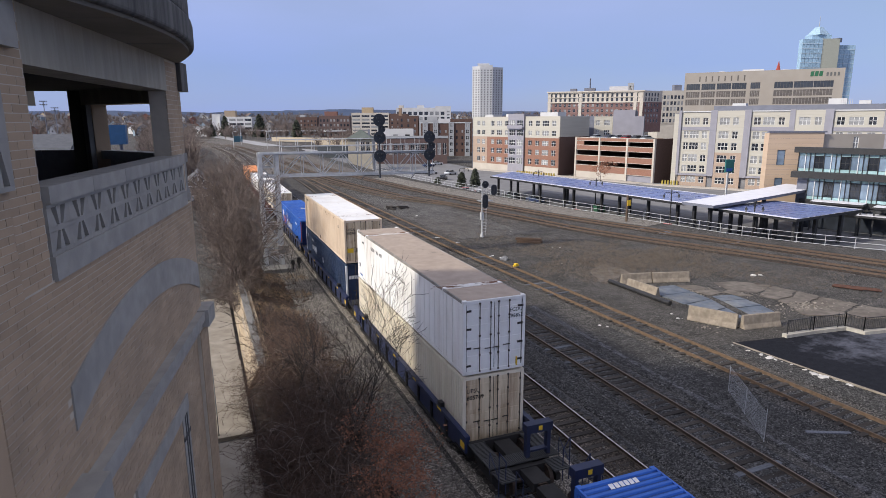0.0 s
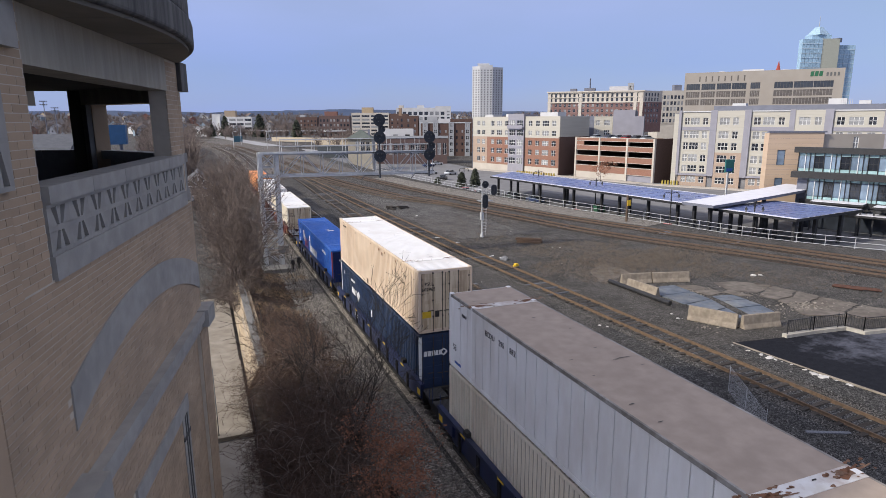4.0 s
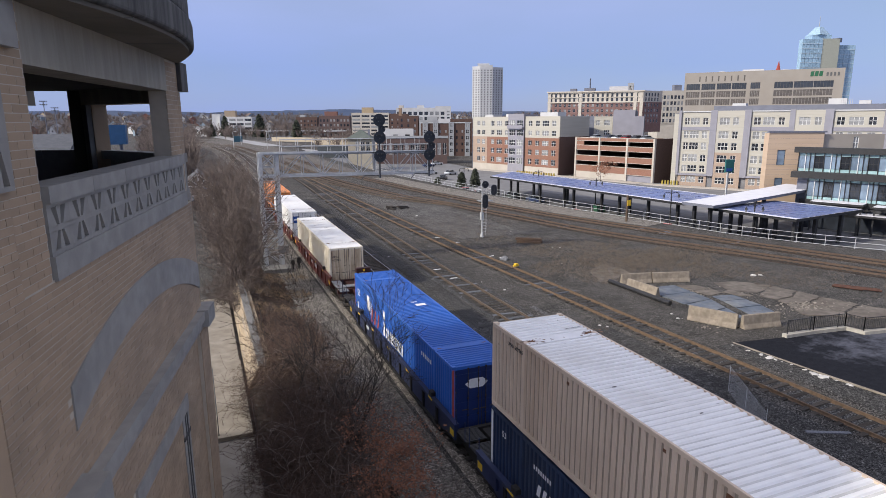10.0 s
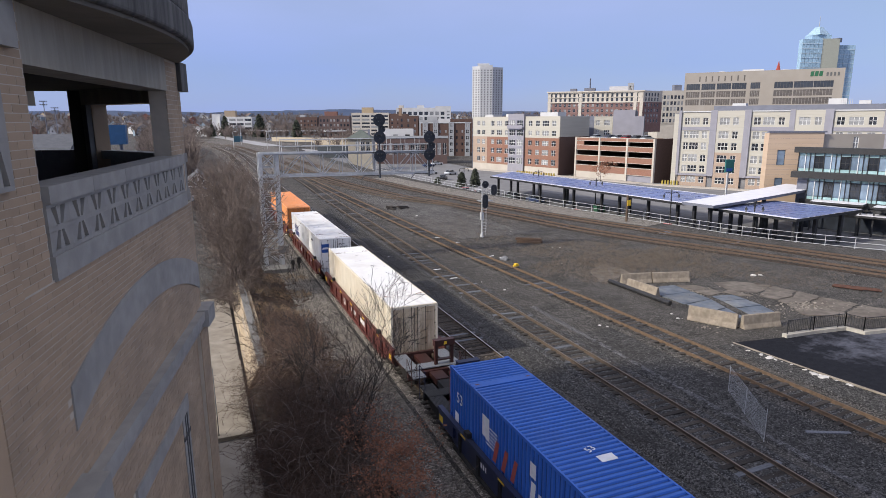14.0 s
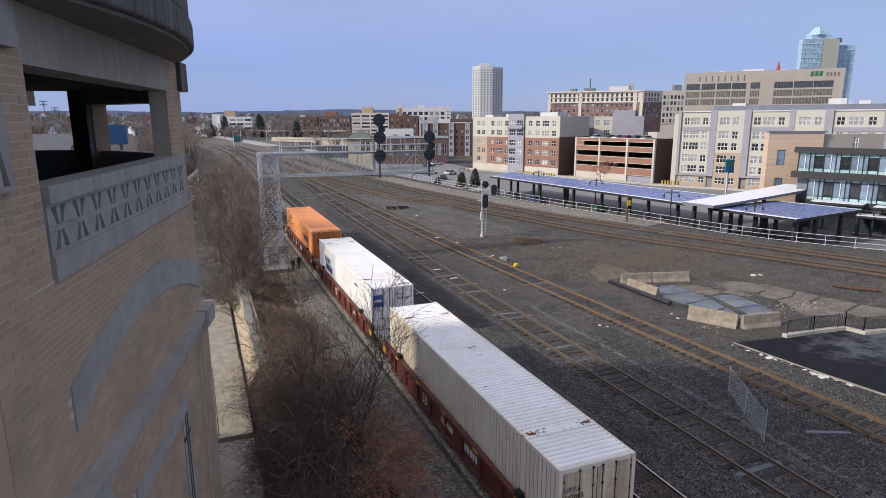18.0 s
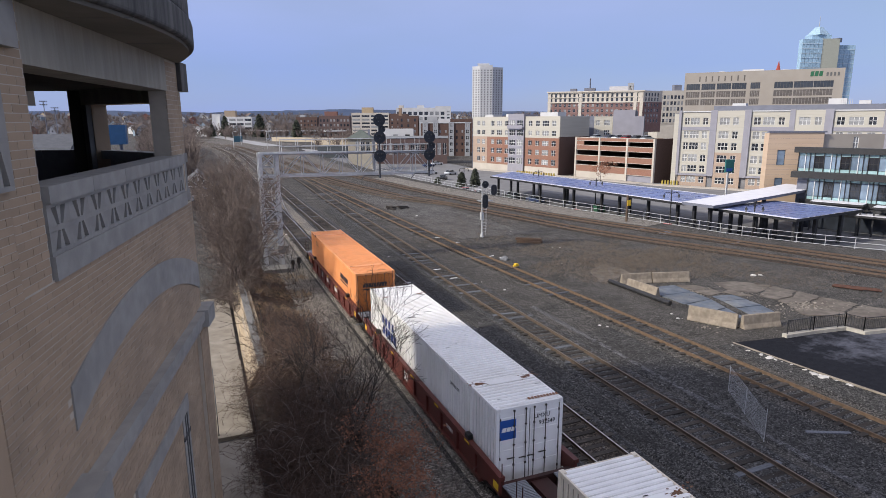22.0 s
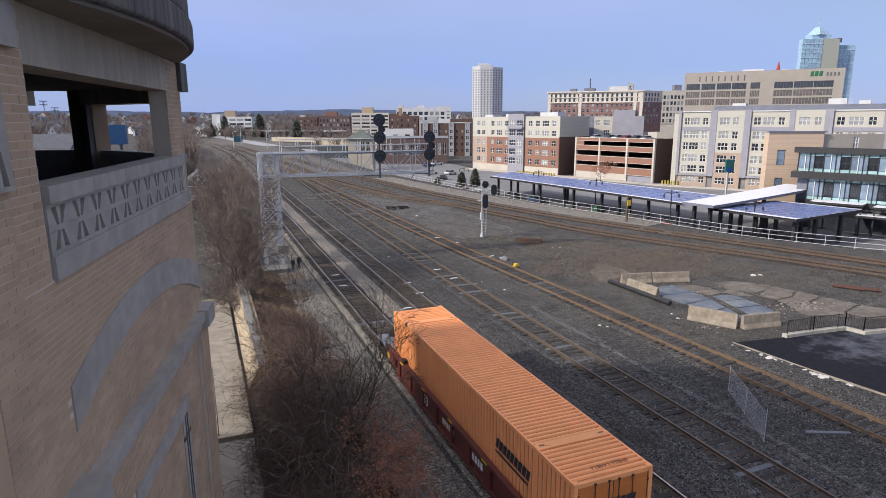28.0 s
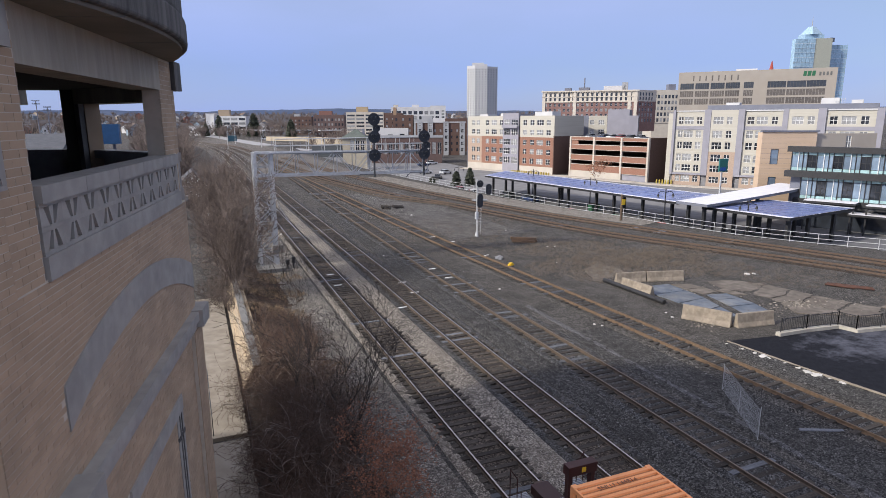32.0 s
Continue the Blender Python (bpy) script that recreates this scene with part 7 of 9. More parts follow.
box(bm, -0.1, L + 0.3, -0.2, 0.5, 10.7, 10.95, m)
part("parapet", bm, GREY_BLUE, off_b)
core(off_b, m, 0, L, 1.5, STREET, 10.6, TAN_PANEL, "body", 0.3)
m2, L2 = elevation((95.4, 70.6), (106.0, 66.6))
panel(off_b, m2, 0, L2, 7.0, 10.4, TAUPE, [(6.6, 9.0, 0.9, 2.0)], y=1.5)
m, L = elevation((85.2, 66.6), (93.5, 47.5))
core(off_b, m, 0, L, 14, STREET, 8.1, GREY_BLUE, "body", 0.5)
for z0, z1, y0, nm in ((7.9, 8.75, -0.55, "fascia"), (4.15, 5.1, -1.0, "fascia"), (0.2, 0.9, -0.3, "fascia")):
    bm = B()
    box(bm, -0.6 if z0 > 1 else 0.8, L, y0, 0.6, z0, z1, m)
    part(nm, bm, BLACK, off_b, "dark metal fascia")
for z0, z1, xs0 in ((5.1, 7.9, 0.0), (0.9, 4.15, 1.6)):
    x, k = xs0, 0
    while x < L - 0.5:
        w = (0.95, 0.6, 0.6, 1.25)[k % 4]
        for nm, a, b, mat in (("spandrel", z0, z0 + 0.5, AQUA), ("pane", z0 + 0.5, z1 - 0.45, GLASS_D if k % 4 == 3 else GLASS_B), ("spandrel", z1 - 0.45, z1, AQUA)):
            bm = B()
            box(bm, x + 0.04, x + w - 0.02, 0.0, 0.08, a + 0.03, b - 0.03, m)
            part(nm, bm, mat, off_b)
        bm = B()
        box(bm, x - 0.045, x + 0.045, -0.16, 0.1, z0, z1, m)
        part("mullion", bm, WIN_FRAME if k % 4 == 1 else BLACK, off_b)
        if k % 4 == 3:
            bm = B()
            box(bm, x + 0.06, x + w - 0.02, -0.03, 0.0, (z0 + z1) / 2 - 0.04, (z0 + z1) / 2 + 0.04, m)
            box(bm, x + w / 2 - 0.03, x + w / 2 + 0.03, -0.03, 0.0, z0 + 0.5, z1 - 0.45, m)
            part("casement", bm, BLACK, off_b)
        x += w
        k += 1
core(off_b, m, 1.6, L, 1, STREET, 0.2, GLASS_D, "shopfront", 0.2, "dark glazed ground floor")

# taupe bank office with ribbon windows
bank = thing("bank_office", "taupe precast office building with rows of ribbon windows", "building")
m, L = elevation((196.9, 212.2), (235.1, 168.4))
ribbon = [(x, 5.2) for x in (3.6, 9.6, 15.6, 21.4)] + [(27.4, 3.4)] + [(x, 6.4) for x in (37.6, 44.6, 51.4)]
panel(bank, m, 0, L, 25.1, 32.3, TAUPE, [(x, 26.4, w * 1.04, 2.5) for x, w in ribbon] + [(6 + 2.45 * k, 29.6, 0.5, 2.2) for k in range(8)], nx=6, nz=1, frame=BRONZE, glass=GLASS_D, reveal=0.6)
panel(bank, m, 0, L, 18, 25.1, TAUPE, [(x, z, w * 1.04, 2.5) for x, w in ribbon for z in (23.2, 20.0)], nx=6, nz=1, frame=TAUPE, glass=BRONZE, reveal=0.4)
panel(bank, m, 0, L, STREET, 18, TAUPE, [])
core(bank, m, 0, L, 30, STREET, 32.0, TAUPE, "body", 0.6)
part("lettering", word_bars(3, 1.9, 1.25, 0.3, 0.1, 3), surf("sign_green", (0.02, 0.12, 0.06)), bank, "green sign letters", at=m @ pose(46.5, -0.06, 29.4, 90, 0, 0))
part("lettering", word_bars(4, 1.4, 0.75, 0.55, 0, 4), surf("sign_grey", (0.12, 0.12, 0.12)), bank, "grey sign letters", at=m @ pose(52.0, -0.06, 29.4, 90, 0, 0))
for x0, x1, h in ((22, 30, 1.0), (13, 15, 0.6), (36, 39, 0.5)):
    bm = B()
    box(bm, x0, x1, 6, 10, 32.0, 32.3 + h, m)
    part("roof_plant", bm, FAR_WHITE, bank)
sp = B()
p = m @ Vector((36, 60, 0))
bar(sp, (p.x, p.y, 30), (p.x, p.y, 40.5), 5.0, n=6, r1=0.2)
single("church_spire", sp, surf("red_spire", (0.36, 0.07, 0.05)), "pointed red church spire behind the office roof", "spire")

# glass tower
tower = thing("glass_tower", "pale blue-green glass office tower with a stepped crown", "skyscraper")
for p0, p1, z1, mat, cols in (((490.2, 392.6), (507.0, 386.4), 80, TEAL_GLASS, 5), ((507.0, 386.4), (521.5, 381.5), 80.5, surf("tower_stone", (0.42, 0.43, 0.36)), 0), ((524.0, 389.0), (542.5, 382.0), 76, TEAL_GLASS, 4)):
    m, L = elevation(p0, p1)
    core(tower, m, 0, L, 5, STREET, z1, mat, "shaft", 0.3)
    if cols:
        for k in range(17):
            z = z1 - 3.9 * (k + 1)
            for j in range(cols):
                w = L / cols
                bm = B()
                box(bm, j * w + 0.12, (j + 1) * w - 0.12, 0.0, 0.4, z + 0.5, z + 3.9, m)
                part("pane", bm, mat, tower)
            bm = B()
            box(bm, 0, L, -0.25, 0.4, z - 0.15, z + 0.45, m)
            part("floor_band", bm, TOWER_BAND, tower)
bm = B()
prism(bm, [(500, 392), (516, 386), (520, 396), (504, 402)], 80, 84)
part("crown", bm, TEAL_GLASS, tower)
bm = B()
bar(bm, (510, 394, 84), (510, 394, 91), 13, n=4, r1=4)
part("crown_roof", bm, TEAL_GLASS, tower)
bm = B()
bar(bm, (510, 394, 90), (510, 394, 100), 0.9, n=6, r1=0.2)
part("antenna", bm, FAR_GREY, tower)
bm = B()
box(bm, 522, 527, 384, 389, 78, 81.5)
part("roof_plant", bm, GREY_BLUE, tower)

# slab tower with rounded corners, far off
tw = thing("apartment_tower", "tall pale grey apartment tower", "skyscraper")
for p0, p1, z1 in (((333.9, 735.4), (341, 727), 80), ((341, 727), (356, 721.5), 81.5), ((356, 721.5), (372.5, 724.8), 79)):
    m, L = elevation(p0, p1)
    n = max(2, int(L / 3.6))
    panel(tw, m, 0, L, 15, z1, FAR_WHITE, [(L * (j + 0.5) / n, 18 + 3.0 * k, 1.9, 1.7) for j in range(n) for k in range(20) if 18 + 3 * k < z1 - 2], frame=None, glass=FAR_PANE, reveal=0.4)
bm = B()
prism(bm, [(335, 735.8), (341.2, 728), (355.9, 722.2), (372, 725.4), (380, 745), (345, 755)], STREET, 79)
part("core", bm, FAR_GREY, tw)
bm = B()
prism(bm, [(341, 735), (355, 729), (360, 740), (346, 745)], 79, 84)
part("roof_house", bm, FAR_WHITE, tw)

HOTEL_STONE = surf("hotel_stone", (0.62, 0.57, 0.50), (0.52, 0.475, 0.41), 0.8, 0.85, grime=(0.42, 0.38, 0.33), gmix=0.4, gscale=0.2)
HOTEL_BRICK = surf("hotel_red_brick", (0.25, 0.15, 0.135), (0.205, 0.125, 0.112), 1.0, 0.9, grime=(0.15, 0.085, 0.075), gmix=0.4, gscale=0.1)
# long brick hotel with pale stone upper storeys
hotel = thing("hotel", "long brick hotel with pale ornate stone top storeys", "building")
m, L = elevation((190.3, 312.9), (230.3, 278.3))
cols = [2.0 + 2.62 * k for k in range(19)]
panel(hotel, m, 0, L, 22.4, 28.0, HOTEL_STONE, [(x, z, 1.2, 1.9) for x in cols for z in (26.4, 23.9)], frame=None, glass=GLASS_D, reveal=0.3)
panel(hotel, m, 0, L, 8, 22.4, HOTEL_BRICK, [(x, z, 1.3, 1.7) for x in cols for z in (20.8, 17.9, 15.0, 12.1)], frame=FAR_WHITE, nx=1, nz=2, reveal=0.3)
for x in (0, 17.6, 47.6, 50.9):
    bm = B()
    box(bm, x, x + 1.7, -0.35, 0.2, 6, 28.6, m)
    part("stone_bay", bm, HOTEL_STONE, hotel)
for k in range(38):
    bm = B()
    box(bm, 0.4 + k * 1.39, 0.85 + k * 1.39, -0.5, 0.0, 27.4, 28.0, m)
    part("bracket", bm, HOTEL_STONE, hotel)
bm = B()
box(bm, -0.2, L + 0.2, -0.35, 0.0, 25.0, 25.35, m)
part("string_course", bm, HOTEL_STONE, hotel)
bm = B()
box(bm, -0.6, L + 0.6, -0.8, 0.4, 28.0, 28.7, m)
box(bm, -0.3, L + 0.3, -0.4, 0.4, 22.2, 22.7, m)
part("cornice", bm, HOTEL_STONE, hotel)
core(hotel, m, 0, L, 14, STREET, 28.0, HOTEL_BRICK, "body", 0.5)
sm, sl = elevation((230.3, 278.3), (246.0, 281.7))
panel(hotel, sm, 0, sl, 22.4, 28.6, HOTEL_STONE, [(2 + 2.6 * k, z, 1.2, 1.8) for k in range(5) for z in (26.4, 23.9)], frame=None, glass=GLASS_D)
panel(hotel, sm, 0, sl, 6, 22.4, HOTEL_BRICK, [(2 + 2.6 * k, z, 1.3, 1.7) for k in range(5) for z in (20.8, 17.9, 15.0, 12.1)], frame=FAR_WHITE, nx=1, nz=2)
for x0, x1, z1, mat in ((12, 15.5, 30.4, GREY_BLUE), (20, 26, 30.6, GREY_BLUE), (34, 46, 31.2, FAR_WHITE), (44, 47, 33, FAR_GREY)):
    bm = B()
    box(bm, x0, x1, 4, 9, 27.8, z1, m)
    part("roof_house", bm, mat, hotel)
bm = B()
bar(bm, m @ Vector((23, 6, 30)), m @ Vector((23, 6, 36)), 0.5)
part("antenna", bm, GREY_BLUE, hotel)


def far_block(label, p0, p1, depth, z0, z1, mat, cols, rows_, w, h, glass=None, roof=None, plant=(), name="office_building", frame=None, zlo=STREET):
    t = thing(name, label, "building", group="distant buildings")
    m, L = elevation(p0, p1)
    n = len(rows_)
    panel(t, m, 0, L, z0, z1, mat, [(L * (j + 0.5) / cols, z, w, h) for j in range(cols) for z in rows_], frame=frame, glass=glass, reveal=0.3, seed=int(p0[0]))
    core(t, m, 0, L, depth, zlo, z1 - 0.2, mat, "body", 0.4)
    for x0, x1, zz, pm in plant:
        bm = B()
        box(bm, x0, x1, 3, min(depth, 8), z1 - 0.2, zz, m)
        part("roof_plant", bm, pm, t)
    return t, m, L


def rows_of(z0, step, n):
    return [z0 + step * k for k in range(n)]


far_block("pale stone office building with small windows", (300.8, 347.1), (319, 339.5), 20, 10, 32.5, PALE_CONC, 8, rows_of(12, 4, 5), 1.6, 2.4, plant=((11, 16, 36.5, GREY_BLUE),))
far_block("white modern office with large dark windows", (160.3, 511.2), (199.6, 495.5), 22, 3, 23.5, FAR_WHITE, 9, rows_of(5.5, 4.4, 4), 3.2, 2.9, plant=((2, 6, 25.5, PALE_CONC), (18, 24, 25.5, FAR_WHITE)))
far_block("tan office building with ribbon windows", (102.6, 433.6), (127.3, 423.7), 18, 2, 18.2, PALE_CONC, 4, rows_of(3.4, 2.5, 6), 5.6, 1.2, plant=((7, 15, 22, surf("tan_plant", (0.40, 0.31, 0.20))),))
far_block("brown office building end wall", (127.5, 424), (139.5, 419), 18, 2, 17.5, BRICK_DK, 3, rows_of(3.4, 2.5, 5), 1.2, 1.2)
far_block("dark brown brick mill building with a red roof house", (88.2, 482), (110.5, 474), 18, 0, 16.6, FAR_BRICK, 9, rows_of(2.2, 3.6, 4), 1.3, 1.9, plant=((4, 14, 19.8, surf("red_roof_house", (0.22, 0.11, 0.09))),))
far_block("brown brick block beyond the far lot", (82.8, 566), (100.5, 559), 14, 0, 16.0, BRICK_DK, 6, rows_of(2.2, 3.4, 4), 1.3, 1.6, plant=((3, 8, 18, FAR_GREY),))
far_block("white plastered end of a far block", (16.3, 602), (19.6, 600), 8, 0, 16.8, FAR_WHITE, 1, [], 1, 1)
far_block("white low building beside the bank", (-2.0, 562), (8.6, 558), 8, 0, 7.6, FAR_WHITE, 3, [4.6], 1.6, 1.6)
far_block("long dark grey lineside shed", (49.2, 275.6), (61.2, 269.9), 4, -1.0, 1.9, surf("shed_dark", (0.07, 0.08, 0.088), (0.055, 0.063, 0.07)), 1, [], 1, 1, name="shed")
far_block("white low office with dark window bands", (22.1, 652.6), (50.7, 641.2), 18, 3, 17.0, FAR_WHITE, 4, rows_of(5.5, 4.2, 3), 6.4, 2.2, plant=((3, 14, 23, surf("tan_rooftop", (0.33, 0.26, 0.19))),))
far_block("white stair tower of a low office", (14.0, 655), (22.0, 652.5), 8, 0, 19.5, FAR_WHITE, 1, [], 1, 1)
far_block("brown brick tower block", (102.4, 323), (112.5, 319), 14, 2, 15.4, BRICK_DK, 3, rows_of(4, 3.0, 4), 1.0, 1.5, plant=((0, 1.6, 19.5, surf("chimney_brick", (0.34, 0.23, 0.15))),))
t, m, L = far_block("dark brick apartment row with white bay windows", (96.5, 269.9), (117.9, 261.2), 14, STREET, 11.7, BRICK_DK, 9, rows_of(-0.9, 2.9, 4), 0.8, 1.3, plant=((2.7, 7.5, 14.6, FAR_GREY), (8, 13.6, 13.6, FAR_WHITE)), name="apartment_building")
for x in (0.8, 5.6, 12.9, 20.4):
    panel(t, m, x, x + 2.4, STREET, 12.0, FAR_GREY, [(x + 1.2, z, 1.3, 1.6) for z in rows_of(-0.9, 2.9, 5)], frame=FAR_WHITE, nx=2, nz=2, y=-0.5)
bm = B()
box(bm, -0.3, L + 0.3, -0.3, 0.3, 11.5, 11.95, m)
part("cornice", bm, FAR_WHITE, t)
far_block("pale far apartment block", (246, 640), (262, 634), 15, 10, 28, FAR_WHITE, 3, rows_of(12, 3.4, 4), 3, 1.6)
far_block("brown brick building behind the brick row", (122, 300), (140, 293), 14, 0, 13.5, BRICK_DK, 5, rows_of(2, 3, 3), 1.2, 1.4)
far_block("grey panelled building behind the tower block", (113, 319), (124, 314.5), 14, 0, 13, FAR_GREY, 3, rows_of(3, 3, 3), 1.4, 1.4)
t, m, L = far_block("low brick station range with tall pale window frames", (63.2, 226.9), (88.2, 217.0), 12, STREET, 7.0, FAR_BRICK, 13, [2.2], 1.35, 4.4, frame=FAR_WHITE, name="station_building")
bm = B()
box(bm, -0.3, L + 0.3, -0.25, 0.4, 6.2, 7.1, m)
part("parapet", bm, FAR_GREY, t, "grey stone parapet")
far_block("white low shed roof among the trees", (70, 250), (84, 244.5), 8, STREET, 9.5, FAR_WHITE, 3, [6.5], 2, 1.2, name="shed")

# cream signal house with a hipped green roof
sh = thing("signal_house", "small cream brick house with a hipped grey-green roof", "house")
m, L = elevation((45.9, 200.7), (53.4, 197.7))
panel(sh, m, 0, L, STREET, 7.0, surf("cream_brick", (0.40, 0.36, 0.285), (0.33, 0.295, 0.235), 2, 0.9), [(3.2, 4.3, 1.3, 3.6), (5.0, 4.3, 1.3, 3.6), (6.7, 4.3, 1.2, 3.6)])
core(sh, m, 0, L, 7, STREET, 6.3, PALE_CONC, "body")
sm, sl = elevation((53.4, 197.7), (56.3, 204.5))
panel(sh, sm, 0, sl, STREET, 7.0, FAR_GREY, [(2, 4, 1.2, 1.7), (5, 4, 1.2, 1.7)])
bm = B()
ctr = m @ Vector((L / 2, 3.4, 0))
base = [bm.verts.new(m @ Vector((x, y, 6.9))) for x, y in ((-0.7, -0.7), (L + 0.7, -0.7), (L + 0.7, 7.7), (-0.7, 7.7))]
low = [bm.verts.new(m @ Vector((x, y, 8.1))) for x, y in ((1.2, 1.2), (L - 1.2, 1.2), (L - 1.2, 5.8), (1.2, 5.8))]
tip = bm.verts.new((ctr.x, ctr.y, 10.0))
for i in range(4):
    j = (i + 1) % 4
    bm.faces.new((base[i], base[j], low[j], low[i]))
    bm.faces.new((low[i], low[j], tip))
bm.faces.new(base[::-1])
part("roof", bm, GREEN_ROOF, sh)
bm = B()
box(bm, L - 1.6, L - 0.9, 2, 2.7, 6, 10, m)
part("chimney", bm, GREY_BLUE, sh)

# ---- street level: carriageway, pavements, canopies, fence ----
bm = B()
prism(bm, [(50.5, 95), (53.5, 80), (57, 64), (61, 50), (68, 38), (95, 30), (135, 60), (136, 86), (113, 122), (100, 156), (88, 193), (92, 262), (70, 330), (45, 330), (47, 200), (48, 130)], STREET - 0.4, STREET + 0.03)
single("road", bm, ROADWAY, "pale grey street and bus apron below the tracks", "road", kind="structure")
for k, (pts, lab) in enumerate(((((87.0, 192.5), (98.6, 156.2), (101.5, 152.6), (108.2, 126.2), (109.8, 122.2), (133, 85)), "pale pavement in front of the apartment houses"),)):
    bm = B()
    sweep(bm, [Vector((x, y, STREET)) for x, y in pts], [(0.0, -0.2), (3.4, -0.2), (3.4, 0.16), (0.0, 0.16)], True)
    single("pavement", bm, PALE_CONC, lab, "pavement", kind="structure")
# Bus lanes: asphalt, with the canopies' shade put into its darker colour.
BUS_ASPHALT = surf("shaded_bus_apron", (0.15, 0.152, 0.162), (0.11, 0.112, 0.12), 0.5, 0.9, bump=0.004, grime=(0.13, 0.128, 0.125), gmix=0.5, gscale=0.12)
bm = B()
prism(bm, [(50.6, 95), (53.6, 80), (57.1, 64), (61.2, 50), (68.2, 38), (94, 31), (93, 47), (85, 66), (86, 76), (80, 100), (72, 124), (60, 131), (48.6, 128)], STREET - 0.2, STREET + 0.05)
single("road", bm, BUS_ASPHALT, "asphalt bus lanes below the canopies, darkened with their shade", "road", kind="structure")
SOLAR = surf("solar_panel", (0.14, 0.18, 0.36), (0.11, 0.145, 0.31), 0.5, 0.3, rand=0.10, spec=0.6)
CANOPY_EDGE = surf("white_canopy_edge", (0.72, 0.72, 0.76), (0.64, 0.64, 0.68), 1, 0.6)


def bus_canopy(corners, z, label, solar=True, rise=None, nx=8, ny=3, posts=()):
    """A flat canopy: a dark deck with a white rim, panels on top, posts below. corners: near-left, near-right, far-right, far-left."""
    t = thing("bus_canopy", label, "canopy", group="bus canopies")
    a, b, c, d = [Vector((*p, 0)) for p in corners]
    rise = rise or (lambda u: 0.0)

    def at(u, v, h):
        p = a.lerp(b, u).lerp(d.lerp(c, u), v)
        return Vector((p.x, p.y, z + h + rise(u)))
    n = 24 if rise(0.5) or rise(1) else 1
    bm = B()
    for i in range(n):
        u0, u1 = i / n, (i + 1) / n
        v = [bm.verts.new(at(u, vv, h)) for h in (-0.35, 0.0) for u, vv in ((u0, 0), (u1, 0), (u1, 1), (u0, 1))]
        for q in ((0, 3, 2, 1), (4, 5, 6, 7), (0, 1, 5, 4), (2, 3, 7, 6), (1, 2, 6, 5), (3, 0, 4, 7)):
            bm.faces.new([v[k] for k in q])
    bmesh.ops.remove_doubles(bm, verts=bm.verts[:], dist=1e-4)
    part("deck", bm, BLACK if solar else GREY_BLUE, t)
    for v0, v1 in ((-0.012, 0.035), (0.965, 1.012)) if solar else ((0.0, 1.0),):
        bm = B()
        for i in range(n):
            u0, u1 = i / n, (i + 1) / n
            bm.faces.new([bm.verts.new(at(u, vv, 0.02)) for u, vv in ((u0, v0), (u1, v0), (u1, v1), (u0, v1))])
        bmesh.ops.remove_doubles(bm, verts=bm.verts[:], dist=1e-4)
        part("rim", bm, CANOPY_EDGE, t, "white roof edge")
    if solar:
        for i in range(nx):
            for j in range(ny):
                bm = B()
                u0, u1 = (i + 0.06) / nx, (i + 0.94) / nx
                v0, v1 = 0.05 + 0.9 * (j + 0.06) / ny, 0.05 + 0.9 * (j + 0.94) / ny
                v = [bm.verts.new(at(u, vv, h)) for h in (0.01, 0.07) for u, vv in ((u0, v0), (u1, v0), (u1, v1), (u0, v1))]
                for q in ((4, 5, 6, 7), (0, 1, 5, 4), (2, 3, 7, 6), (1, 2, 6, 5), (3, 0, 4, 7)):
                    bm.faces.new([v[k] for k in q])
                part("panel", bm, SOLAR, t)
        bm = B()
        v = [bm.verts.new(at(u, vv, 0.008)) for u, vv in ((0, 0.03), (1, 0.03), (1, 0.97), (0, 0.97))]
        bm.faces.new(v)
        part("roof_sheet", bm, CANOPY_EDGE, t)
    for u, vv in posts:
        p = at(u, vv, 0)
        bm = B()
        box(bm, p.x - 0.2, p.x + 0.2, p.y - 0.2, p.y + 0.2, STREET, p.z - 0.3)
        part("post", bm, BLACK, t, "black canopy post")
    return t


bus_canopy(((58.2, 118.5), (64.7, 68.1), (76.9, 71.5), (67.9, 127.0)), 1.0, "long bus canopy covered with blue solar panels", nx=22, ny=4, posts=[(f, 0.2) for f in (0.03, 0.12, 0.27, 0.31, 0.45, 0.5, 0.64, 0.72, 0.84, 0.95)] + [(f, 0.62) for f in (0.1, 0.4, 0.7)])
bus_canopy(((64.6, 63.4), (66.6, 51.4), (82.0, 53.9), (79.0, 65.0)), 1.0, "square bus canopy covered with blue solar panels", nx=9, ny=7, posts=[(f, v) for f in (0.08, 0.5, 0.92) for v in (0.1, 0.4, 0.8)])
bus_canopy(((62.9, 60.8), (90.4, 66.3), (89.8, 72.0), (62.0, 65.6)), 1.65, "white curved canopy sweeping up over the bus bays", False, lambda u: 0.75 * u ** 1.3, posts=((0.06, 0.3), (0.06, 0.8), (0.3, 0.5), (0.6, 0.5)))
door_m, _ = elevation((85.2, 66.6), (93.5, 47.5))
